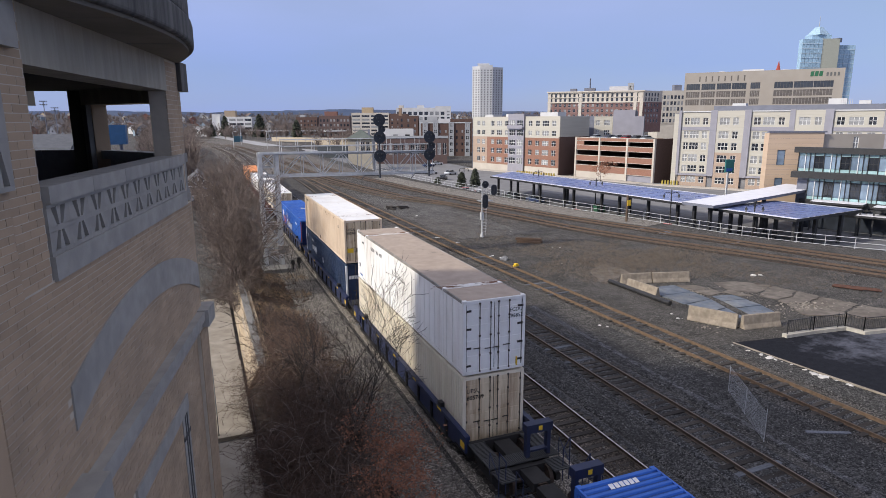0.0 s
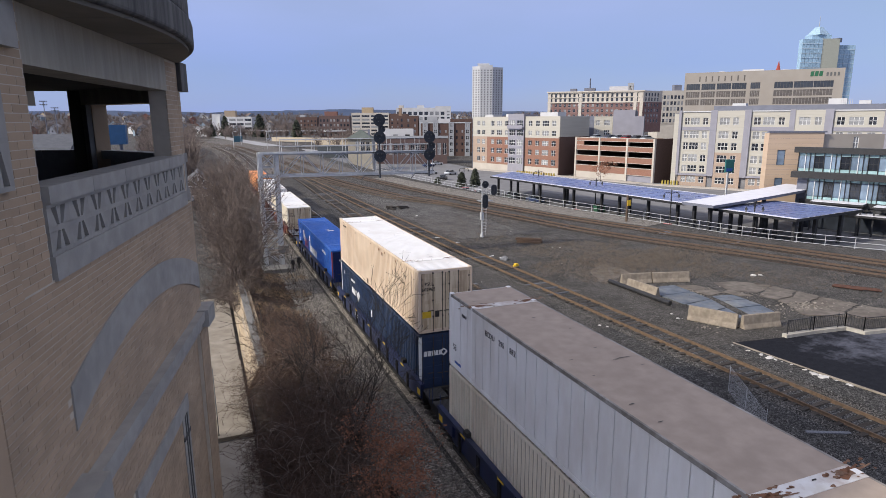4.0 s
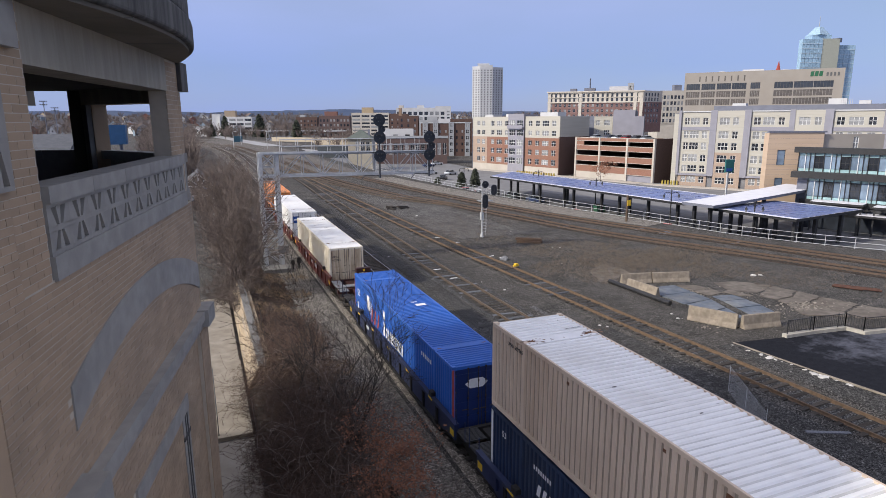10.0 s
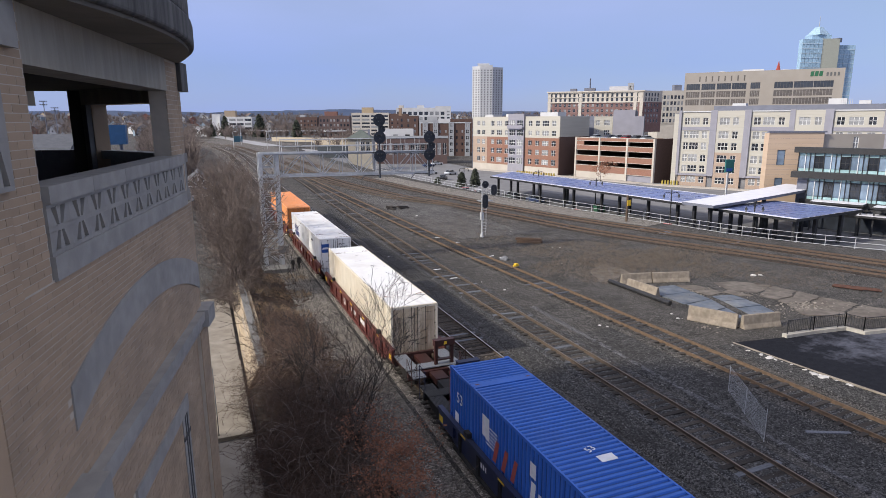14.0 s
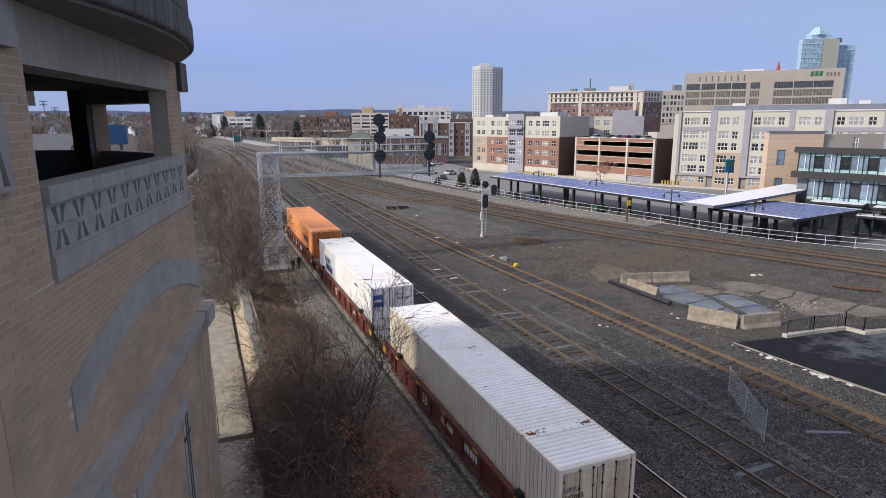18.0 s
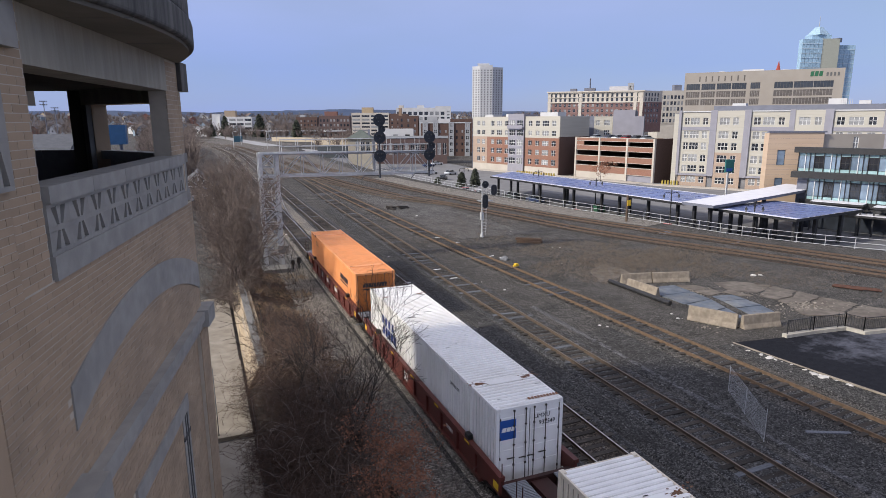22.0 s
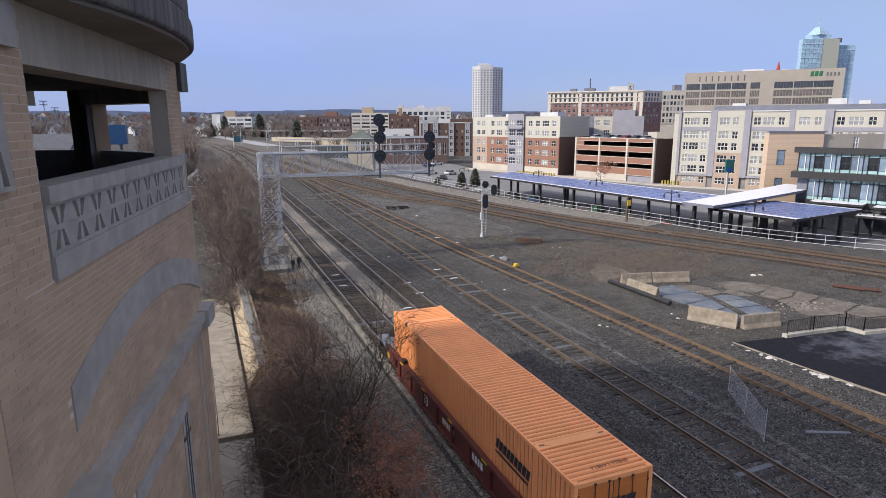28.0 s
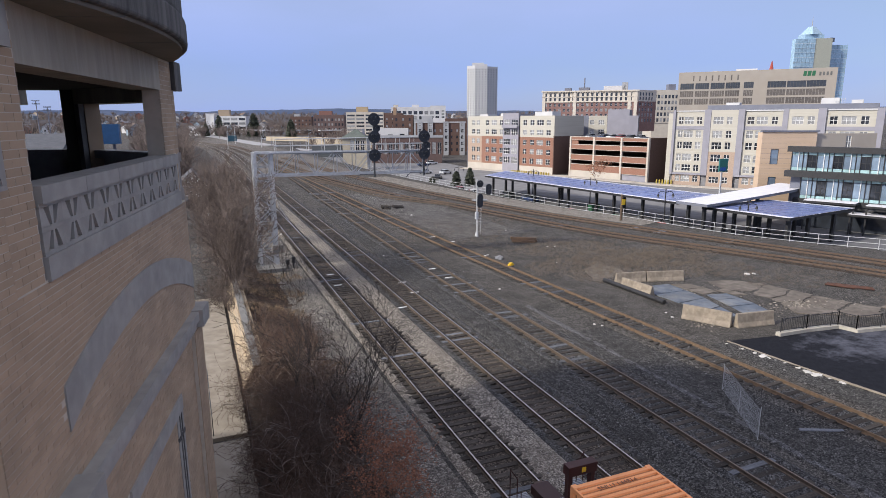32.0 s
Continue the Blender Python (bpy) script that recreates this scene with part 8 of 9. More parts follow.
for x0, x1, out_, z in ((2.8, 9.6, 3.0, 0.95), (10.6, 17.0, 3.0, 0.8), (8.8, 16.0, 3.4, -0.5)):
    e = thing("entrance_canopy", "low white-topped canopy over the office entrance", "canopy", group="entrance canopies")
    bm = B()
    box(bm, x0, x1, -out_, -0.05, z - 0.28, z, door_m)
    part("deck", bm, BLACK, e, "dark metal rim")
    bm = B()
    box(bm, x0 + 0.1, x1 - 0.1, -out_ + 0.12, -0.1, z + 0.004, z + 0.05, door_m)
    part("roof_sheet", bm, CANOPY_EDGE, e)
    for x in (x0 + 0.3, x1 - 0.3):
        bm = B()
        box(bm, x - 0.1, x + 0.1, -out_ + 0.2, -out_ + 0.4, STREET, z - 0.28, door_m)
        part("post", bm, BLACK, e)

FENCE_LINE = [(42.5, 160), (44.2, 128), (47.2, 95.7), (48.7, 85.2), (50.0, 76.9), (52.8, 65.3), (56.1, 49.8), (62.7, 38.3), (72, 29)]
fence = thing("pipe_fence", "white pipe-rail fence along the edge of the yard", "fence")
ln = smooth_line(FENCE_LINE, 2.6)
post_me = B()
bar(post_me, (0, 0, -0.2), (0, 0, 1.12), 0.065, n=8)
post_me = mesh("post", post_me, GALV)
for p in ln:
    part("post", post_me, None, fence, at=pose(p.x, p.y, 0))
for z in (0.12, 0.6, 1.1):
    bm = B()
    sweep(bm, [Vector((p.x, p.y, z)) for p in ln], [(-0.022, -0.022), (0.022, -0.022), (0.022, 0.022), (-0.022, 0.022)], True)
    part("rail", bm, GALV, fence)


def twin_lamp(x, y, z0, top, label):
    t = thing("street_lamp", label, "street lamp", pose(x, y, z0), "twin street lamps")
    h = top - z0
    bm = B()
    bar(bm, (0, 0, 0), (0, 0, h + 0.6), 0.22, n=10, r1=0.16)
    bar(bm, (0, 0, 0), (0, 0, 0.8), 0.4, n=10, r1=0.3)
    part("pole", bm, BLACK, t)
    for s in (-1, 1):
        bm = B()
        last = Vector((0, 0, h))
        for k in range(1, 7):
            q = Vector((s * 0.42 * 0.9 * k / 2.2, -s * 0.36 * 0.4 * k / 2.2, h + 0.25 * math.sin(k / 6 * math.pi) * 0.8))
            bar(bm, last, q, 0.1, n=6)
            last = q
        arm = part("arm", bm, BLACK, t)
        bm = B()
        bar(bm, last + Vector((0, 0, -0.1)), last + Vector((0, 0, -0.45)), 0.16, n=10, r1=0.36)
        part("shade", bm, BLACK, arm)
        bm = B()
        bar(bm, last + Vector((0, 0, -0.45)), last + Vector((0, 0, -0.75)), 0.28, n=10, r1=0.16)
        part("globe", bm, surf("lamp_glass", (0.16, 0.16, 0.17), (0.12, 0.12, 0.13), 3, 0.3), arm)
    return t


for x, y, top in ((67.0, 113.0, 1.9), (66.5, 91.8, 2.0), (64.3, 70.2, 2.2), (66.7, 57.6, 1.8), (61, 139, 1.0)):
    twin_lamp(x, y, STREET, top, "black twin-arm street lamp beside the canopies")
bm = B()
bar(bm, (50.6, 63.0, 0), (50.6, 63.0, 3.4), 0.32, n=8)
pole = single("timber_post", bm, surf("post_wood", (0.13, 0.09, 0.06), (0.08, 0.06, 0.045), 4, 0.9), "stout dark wooden post with a yellow plate", "post")
bm = B()
box(bm, 50.45, 50.95, 62.75, 62.82, 2.1, 2.8)
part("plate", bm, YELLOW, pole, "yellow plate")
sg = thing("street_sign", "tall dark sign with a green and blue panel", "sign")
bm = B()
box(bm, 95.15, 95.45, 89.2, 89.45, STREET, 5.2)
part("pylon", bm, GALV, sg)
bm = B()
box(bm, 94.2, 96.3, 88.9, 89.15, 2.8, 5.3)
part("panel", bm, surf("sign_teal", (0.03, 0.16, 0.15)), sg)
bm = B()
box(bm, 94.4, 95.9, 88.86, 88.9, 3.0, 3.6)
part("panel", bm, LOGO_BLUE, sg)
for k in range(16):
    f = k / 15
    x, y = (92.5 + 1.2 * f * 4, 168.0 - 13.5 * f) if k < 16 else (0, 0)
    bm = B()
    box(bm, -0.28, 0.28, -0.12, 0.12, 0, 0.85)
    single("yellow_bollard", bm, DULL_YELLOW, "short yellow barrier by the kerb", "barrier", pose(x - 0.5, y, STREET + 0.05, 0, 0, 20), "yellow barriers")
for k in range(6):
    bm = B()
    bar(bm, (0, 0, 0), (0, 0, 1.2), 0.35, n=10)
    single("yellow_bollard", bm, DULL_YELLOW, "yellow bollard beside the car park", "bollard", pose(109.5 + 0.5 * k, 123.2 - 0.5 * k, STREET), "yellow bollards")
STREET_CARS = ((66, 176, 20, 2), (71, 172, 30, 0), (63, 158, 60, 4), (76, 205, 10, 1), (82, 212, 15, 2), (56, 120, 78, 2), (55.5, 126, 78, 3), (98, 84, 150, 2), (68, 230, 20, 0), (74, 236, 20, 2), (63, 243, 10, 4))
for x, y, a, k in STREET_CARS:
    parked_car(x, y, STREET + 0.03, a, CAR_MATS[k], "small car standing on the street")
for x, y, s, mat in ((55.2, 109, 1.0, GREEN_ROOF), (58.6, 79, 1.1, surf("bin_green", (0.03, 0.2, 0.11))), (56.5, 88, 0.8, RED), (60.5, 70, 0.8, RED)):
    bm = B()
    box(bm, -s, s, -0.6, 0.6, 0, 1.2)
    bmesh.ops.bevel(bm, geom=bm.edges[:], offset=0.08, segments=1, affect="EDGES")
    single("waste_bin", bm, mat, "coloured waste bin below the canopy", "bin", pose(x + 3, y, STREET + 0.05, 0, 0, 12), "waste bins")

parked_car(61.0, 113.5, STREET + 0.03, 95, CAR_MATS[4], "dark car standing under the bus canopy")
parked_car(62.5, 106.5, STREET + 0.03, 92, CAR_MATS[1], "dark car standing under the bus canopy")
bn = thing("waste_container", "dark green waste container beside the canopy posts", "waste container", pose(66.5, 90.5, STREET + 0.03))
GREEN_BIN = surf("bin_green", (0.03, 0.10, 0.055), (0.025, 0.08, 0.045), 3, 0.6)
bm = B()
prism(bm, [(-0.8, 0.1), (0.8, 0.1), (0.95, 1.25), (-0.95, 1.25)], -0.55, 0.55, Matrix(((1, 0, 0, 0), (0, 0, 1, 0), (0, 1, 0, 0), (0, 0, 0, 1))))
part("body", bm, GREEN_BIN, bn)
bm = B()
prism(bm, [(-1.0, 1.25), (1.0, 1.25), (1.0, 1.32), (-1.0, 1.42)], -0.6, 0.6, Matrix(((1, 0, 0, 0), (0, 0, 1, 0), (0, 1, 0, 0), (0, 0, 0, 1))))
part("lid", bm, BLACK, bn)

# ---- bare brush, saplings and trees ----
TWIG_PALE = surf("pale_twigs", (0.22, 0.175, 0.15), (0.125, 0.10, 0.088), 3, 0.9, island=0.35)
TWIG_MID = surf("brown_tree_twigs", (0.145, 0.112, 0.097), (0.078, 0.061, 0.054), 3, 0.9, island=0.35)
TWIG = surf("grey_brown_twigs", (0.13, 0.10, 0.086), (0.07, 0.055, 0.048), 3, 0.9, island=0.3)
SAPLING_BARK = surf("dark_sapling_bark", (0.055, 0.047, 0.042), (0.032, 0.028, 0.026), 4, 0.9, island=0.2)
TWIG_RED = surf("reddish_twigs", (0.118, 0.076, 0.058), (0.06, 0.041, 0.034), 3, 0.9, island=0.35)
BARK = surf("grey_bark", (0.12, 0.10, 0.088), (0.065, 0.054, 0.048), 6, 0.95, bump=0.01, bscale=20)
DEAD_LEAF = surf("rusty_dead_leaves", (0.27, 0.125, 0.075), (0.16, 0.075, 0.048), 5, 0.85, island=0.4)
STRAW = surf("dry_grass", (0.24, 0.175, 0.11), (0.15, 0.105, 0.07), 2, 0.9, island=0.35)
WEED = surf("brown_weeds", (0.165, 0.135, 0.108), (0.11, 0.09, 0.074), 2, 0.9, island=0.35)


class Sticks:
    """Collects thin tapered three-sided sticks and small leaves into one mesh."""

    def __init__(self):
        self.v, self.f, self.least = [], [], 0.0

    def stick(self, p, q, r0, r1, n=3):
        d = (q - p)
        if d.length < 1e-5:
            return
        d.normalize()
        r0, r1 = max(r0, self.least), max(r1, self.least * 0.7)
        a = d.orthogonal().normalized()
        b = d.cross(a)
        k = len(self.v)
        for c, r in ((p, r0), (q, r1)):
            for i in range(n):
                t = 2 * math.pi * i / n
                self.v.append(c + (a * math.cos(t) + b * math.sin(t)) * r)
        for i in range(n):
            j = (i + 1) % n
            self.f.append((k + i, k + j, k + n + j, k + n + i))

    def leaf(self, p, size, rnd):
        a = Vector((rnd.gauss(0, 1), rnd.gauss(0, 1), rnd.gauss(0, 0.6))).normalized()
        b = a.orthogonal().normalized()
        k = len(self.v)
        self.v += [p - a * size, p + b * size * 0.45, p + a * size, p - b * size * 0.45 + Vector((0, 0, size * 0.2))]
        self.f.append((k, k + 1, k + 2, k + 3))

    def part(self, name, material, parent, label="", kind=""):
        me = bpy.data.meshes.new(name)
        me.from_pydata(self.v, [], self.f)
        me.materials.append(material)
        return tagged(part(name, me, None, parent, label), kind=kind)


def grow(st, rnd, p, d, length, r, depth, spread, up, kids=3, tips=None, wobble=0.22, steps=4):
    """A limb of a few bends that puts out thinner limbs."""
    pts = [p]
    d = d.normalized()
    for i in range(steps):
        d = (d + Vector((rnd.gauss(0, wobble), rnd.gauss(0, wobble), rnd.gauss(0, wobble) + up * 0.12))).normalized()
        q = pts[-1] + d * (length / steps)
        f0, f1 = 1 - 0.7 * i / steps, 1 - 0.7 * (i + 1) / steps
        st.stick(pts[-1], q, r * f0, r * f1, 4 if r > 0.03 else 3)
        pts.append(q)
        if depth > 0 and i >= 1:
            for k in range(max(1, kids // 2) if i < steps - 1 else kids):
                side = d.orthogonal().normalized()
                side.rotate(Matrix.Rotation(rnd.uniform(0, 6.283), 3, d))
                grow(st, rnd, q, d * (1 - spread) + side * spread + Vector((0, 0, up * 0.2)), length * rnd.uniform(0.45, 0.72), r * f1 * 0.6, depth - 1, spread, up, kids, tips, wobble, max(2, steps - 1))
    if tips is not None and depth == 0:
        tips.append(pts[-1])
        tips.append(pts[len(pts) // 2])


def ground_at(x, y):
    return ground_height(x, y)


def sapling(name, label, x, y, h, lean, seed, r=0.03, depth=3, kids=3, spread=0.5, group="", up=0.5):
    rnd = random.Random(seed)
    t = thing(name, label, "tree" if h > 5 else "shrub", group=group)
    st = Sticks()
    st.least = 0.008
    grow(st, rnd, Vector((x, y, ground_at(x, y) - 0.1)), Vector((lean[0], lean[1], 1)), h * 0.62, r, depth, spread, up, kids, None, 0.13, 6)
    st.part("branchwork", SAPLING_BARK, t, "dark bare branches")
    return t


def thicket(label, box_, n, h, seed, material, stems=5, depth=2, group="bare thickets", arch=0.5, r=0.011, least=0.003):
    """A tangle of thin arching canes."""
    rnd = random.Random(seed)
    t = thing("thicket", label, "shrub", group=group)
    x0, x1, y0, y1 = box_
    clumps = 5
    for c in range(clumps):
        st = Sticks()
        st.least = least
        for k in range(n // clumps):
            x, y = rnd.uniform(x0, x1), y0 + (y1 - y0) * (c + rnd.random()) / clumps
            g = ground_at(x, y) - 0.05
            for j in range(stems):
                d = Vector((rnd.gauss(0, arch), rnd.gauss(0, arch), 1))
                grow(st, rnd, Vector((x, y, g)), d, h * rnd.uniform(0.5, 1.0), r, depth, 0.6, -0.25 * rnd.random(), 2, None, 0.3, 5)
        st.part("cane_clump", material, t, kind="stuff")
    return t


# thick brush between the walkway and the tracks
thicket("dense tangle of bare dark brush beside the walkway", (1.8, 4.2, 15.0, 20.4), 28, 2.0, 11, TWIG_RED, 6, r=0.014, least=0.0055)
thicket("dense tangle of bare dark brush beside the walkway", (1.8, 4.6, 19.8, 25.8), 29, 2.1, 12, TWIG_RED, 6, r=0.014, least=0.0055)
thicket("grey-brown brambles at the brush's edge", (1.8, 4.8, 15.0, 26.4), 24, 1.9, 13, TWIG, 5, r=0.013, least=0.0055)
thicket("dense tangle of bare brown brush spilling over the walkway's edge", (1.3, 2.4, 15.5, 28.0), 44, 1.6, 18, TWIG_RED, 5, arch=0.45, least=0.0055)
thicket("pale canes arching over the dark brush", (1.8, 4.8, 15.5, 27.0), 36, 3.0, 19, TWIG_PALE, 3, 1, arch=0.8, r=0.019, least=0.0105)
thicket("dense tangle of bare dark brush beside the walkway", (2.2, 4.8, 25.2, 31.0), 28, 1.9, 24, TWIG_RED, 6, r=0.014, least=0.0065)
thicket("grey-brown brambles leaning over the verge", (4.4, 5.6, 19.0, 28.5), 16, 1.9, 25, TWIG, 4, arch=0.6, r=0.013, least=0.006)
thicket("low reddish brush on the bank", (2.6, 6.2, 30.5, 38.5), 60, 0.9, 14, TWIG_RED, 5, least=0.007)
thicket("sparse dry brush on the bank above the wall", (2.4, 4.8, 33.0, 41.0), 18, 0.7, 15, TWIG, 4, least=0.005)
for k, (x, y, h, lx, ly) in enumerate(((4.2, 24.4, 6.4, 0.1, 0.05), (4.9, 22.0, 5.4, 0.35, 0.1), (5.2, 25.6, 5.6, 0.15, 0.05), (4.6, 23.2, 5.6, 0.3, 0.1), (3.6, 25.4, 4.6, 0.0, 0.1), (4.4, 20.6, 4.4, 0.4, 0.0), (5.6, 24.0, 4.8, 0.3, 0.0), (3.0, 23.6, 3.8, -0.05, 0.1))):
    sapling("sapling", "slender bare sapling rising from the brush", x, y, h, (lx, ly), 40 + k, 0.045, 3, 2, 0.45, "bare saplings", 0.45)


def leafy_shrub(x, y, h, seed, label):
    rnd = random.Random(seed)
    t = thing("oak_shrub", label, "shrub", group="leafy oak shrubs")
    st, tips = Sticks(), []
    for k in range(5):
        grow(st, rnd, Vector((x + rnd.uniform(-0.3, 0.3), y + rnd.uniform(-0.3, 0.3), ground_at(x, y) - 0.05)), Vector((rnd.gauss(0, 0.35), rnd.gauss(0, 0.35), 1)), h * 0.7, 0.022, 3, 0.6, 0.2, 3, tips, 0.2, 4)
    st.part("branchwork", TWIG, t)
    lv = Sticks()
    for p in tips:
        for j in range(3):
            lv.leaf(p + Vector((rnd.gauss(0, 0.08), rnd.gauss(0, 0.08), rnd.gauss(0, 0.08))), rnd.uniform(0.03, 0.062), rnd)
    lv.part("foliage", DEAD_LEAF, t, "withered rust-brown leaves still hanging", "stuff")


for k, (x, y, h) in enumerate(((5.2, 18.6, 2.3), (5.5, 17.3, 1.9), (4.6, 16.6, 2.2))):
    leafy_shrub(x, y, h, 3 + k, "young oak with rusty dead leaves in the brush")


def bare_tree(x, y, h, seed, stems, label, r=0.09, depth=4, kids=3, splay=0.22, spread=0.45, name="bare_tree", group="bare trees", material=None, least=0.009, crook=0.13, rise=0.3):
    rnd = random.Random(seed)
    t = thing(name, label, "tree", group=group)
    tr, cr = Sticks(), Sticks()
    cr.least = least
    g = Vector((x, y, ground_at(x, y) - 0.15))
    for k in range(stems):
        d = Vector((rnd.gauss(0, splay), rnd.gauss(0, splay), 1)).normalized()
        b = g + Vector((rnd.gauss(0, 0.25), rnd.gauss(0, 0.25), 0))
        q = b + d * h * 0.13
        tr.stick(b, q, r * rnd.uniform(0.7, 1.0), r * 0.65, 7)
        grow(cr, rnd, q, d + Vector((rnd.gauss(0, 0.12), rnd.gauss(0, 0.12), 0.2)), h * 0.58, r * 0.6, depth, spread, rise, kids, None, crook, 6)
    tr.part("trunk", BARK, t)
    cr.part("crown", material or TWIG, t, "leafless crown of fine twigs")
    return t


for k, (x, y, h, n) in enumerate(((2.1, 45.6, 6.1, 5), (1.7, 48.0, 7.1, 5), (2.4, 50.6, 7.4, 5), (1.7, 46.6, 4.8, 5))):
    bare_tree(x, y, h, 61 + k, n, "many-stemmed bare tree beside the gantry", 0.10, 3, 3, 0.13, 0.3, material=TWIG_MID, least=0.0135, crook=0.19, rise=0.35)
bare_tree(1.4, 57.0, 7.0, 65, 5, "bare grey tree on the railway bank", 0.08, 4, 2, 0.2, 0.38)
bare_tree(2.6, 66.0, 6.4, 66, 5, "bare grey tree on the railway bank", 0.08, 4, 2, 0.2, 0.38)
bare_tree(1.8, 74.0, 6.4, 67, 4, "bare grey tree on the railway bank", 0.08, 4, 2, 0.2, 0.38)
bare_tree(2.6, 90.0, 7.0, 68, 4, "bare grey tree on the railway bank", 0.09, 4, 2, 0.2, 0.38)
thicket("bare undergrowth below the trees", (0.3, 3.3, 41.5, 52.0), 36, 1.5, 16, TWIG, 4, least=0.012)
thicket("bare undergrowth below the trees", (0.6, 4.2, 52.0, 75.0), 50, 1.8, 17, TWIG_PALE, 5, r=0.016, least=0.014)

# ---- weeds, tufts and leaf litter ----


def tufts(name, label, spots, material, seed, h, blades):
    rnd = random.Random(seed)
    st = Sticks()
    for x, y, rad, n in spots:
        for k in range(n):
            a, rr = rnd.uniform(0, 6.283), rad * math.sqrt(rnd.random())
            px, py = x + rr * math.cos(a) * 1.6, y + rr * math.sin(a)
            g = ground_at(px, py)
            for b in range(blades):
                p = Vector((px + rnd.gauss(0, 0.06), py + rnd.gauss(0, 0.06), g - 0.02))
                st.stick(p, p + Vector((rnd.gauss(0, 0.12), rnd.gauss(0, 0.12), h * rnd.uniform(0.4, 1.0))), 0.012, 0.002)
    me = bpy.data.meshes.new(name)
    me.from_pydata(st.v, [], st.f)
    me.materials.append(material)
    return tagged(new(name, me), label, "weeds", kind="stuff")


tufts("dry_weeds", "low brown weeds scattered over the yard", [(34.6, 51, 3.5, 420), (37, 45.5, 3.5, 420), (40, 43.5, 3, 380), (44.5, 45.5, 3, 300), (30.6, 45, 2.5, 260), (32, 40.5, 2.5, 220), (33, 44, 4.5, 420), (37, 41.5, 4, 420), (41, 39, 3, 260), (29, 55, 5, 300), (36, 52, 4, 200), (45, 34, 3, 160), (39, 46, 3, 150), (32, 70, 5, 160), (50, 27, 3, 100), (27, 62, 4, 130)], WEED, 8, 0.28, 5)
tufts("dry_grass", "dry straw-coloured grass on the bank", [(4.2, 30, 1.6, 260), (3.6, 35, 1.4, 240), (4.0, 40, 1.5, 200), (5.4, 26.5, 1.2, 120), (4.6, 45, 1.6, 160), (5.2, 50, 1.5, 140)], STRAW, 9, 0.35, 6)


def litter_bank():
    xs, ys = np.arange(2.1, 7.9, 0.35), np.arange(12, 56, 0.35)
    verts = []
    for y in ys:
        for x in xs:
            # Widened past y 42: litter, plus tree shade put in as dark ground.
            edge = 5.35 + (1.5 if y > 42 else 0) + 0.55 * noise.noise((0, y * 0.35, 1)) - (0.7 if y > 50 else 0)
            verts.append((x, y, ground_at(x, y) + (0.025 if x < edge else -0.06) + 0.012 * noise.noise((x * 4, y * 4, 0))))
    n = len(xs)
    faces = [(j * n + i, j * n + i + 1, (j + 1) * n + i + 1, (j + 1) * n + i) for j in range(len(ys) - 1) for i in range(n - 1)]
    me = bpy.data.meshes.new("leaf_litter")
    me.from_pydata(verts, [], faces)
    me.materials.append(LITTER)
    return tagged(new("leaf_litter", me), "brown leaf litter covering the railway bank", "leaf litter", kind="stuff")


litter_bank()
ballast_bed(bpy.data.objects["railway_track"], smooth_line(T1, 2.0), -4.9, -1.6, 0.004, 0.03, BED_VERGE, "ballast_verge", 75)


def loose_stones():
    """Stray stones over the nearer yard, joined."""
    rnd = random.Random(31)
    verts, faces = [], []
    for k in range(3600):
        y = 13 + 47 * rnd.random() ** 1.4
        x = rnd.uniform(7.0, 34.0)
        if 28.3 < x and y < 25.5:
            continue
        s = rnd.uniform(0.02, 0.05) * (1.8 if rnd.random() < 0.06 else 1)
        b = len(verts)
        z = 0.01 + s * 0.3
        for dx, dy, dz in ((-1, 0, 0), (1, 0, 0), (0, -1, 0), (0, 1, 0), (0, 0, -1), (0, 0, 1)):
            verts.append((x + dx * s * rnd.uniform(0.7, 1.4), y + dy * s * rnd.uniform(0.7, 1.4), z + dz * s * 0.8))
        faces += [(b + i, b + j, b + c) for c in (5,) for i, j in ((0, 2), (2, 1), (1, 3), (3, 0))]
    me = bpy.data.meshes.new("loose_stones")
    me.from_pydata(verts, [], faces)
    me.materials.append(surf("loose_stone", (0.17, 0.165, 0.155), (0.11, 0.107, 0.10), 4, 0.9, island=0.7))
    return tagged(new("loose_stones", me), "stray grey stones on the ballast", "stones", kind="stuff")


loose_stones()

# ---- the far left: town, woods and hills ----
# Distance haze is mixed into the base colours of both hill materials.
HILL = surf("haze_tinted_hill", (0.085, 0.112, 0.18), (0.068, 0.092, 0.15), 0.006, 1.0, grime=(0.11, 0.125, 0.16), gmix=0.6, gscale=0.004, spec=0.0)
HILL_NEAR = surf("wooded_hill", (0.12, 0.118, 0.13), (0.09, 0.09, 0.102), 0.01, 1.0, grime=(0.11, 0.10, 0.10), gmix=0.6, gscale=0.01, spec=0.0)
WOODS = surf("bare_far_woods", (0.16, 0.132, 0.12), (0.11, 0.092, 0.088), 0.05, 1.0, island=0.35, spec=0.0)
EVERGREEN = surf("dark_evergreen", (0.06, 0.068, 0.046), (0.036, 0.043, 0.03), 2, 0.9, island=0.4)


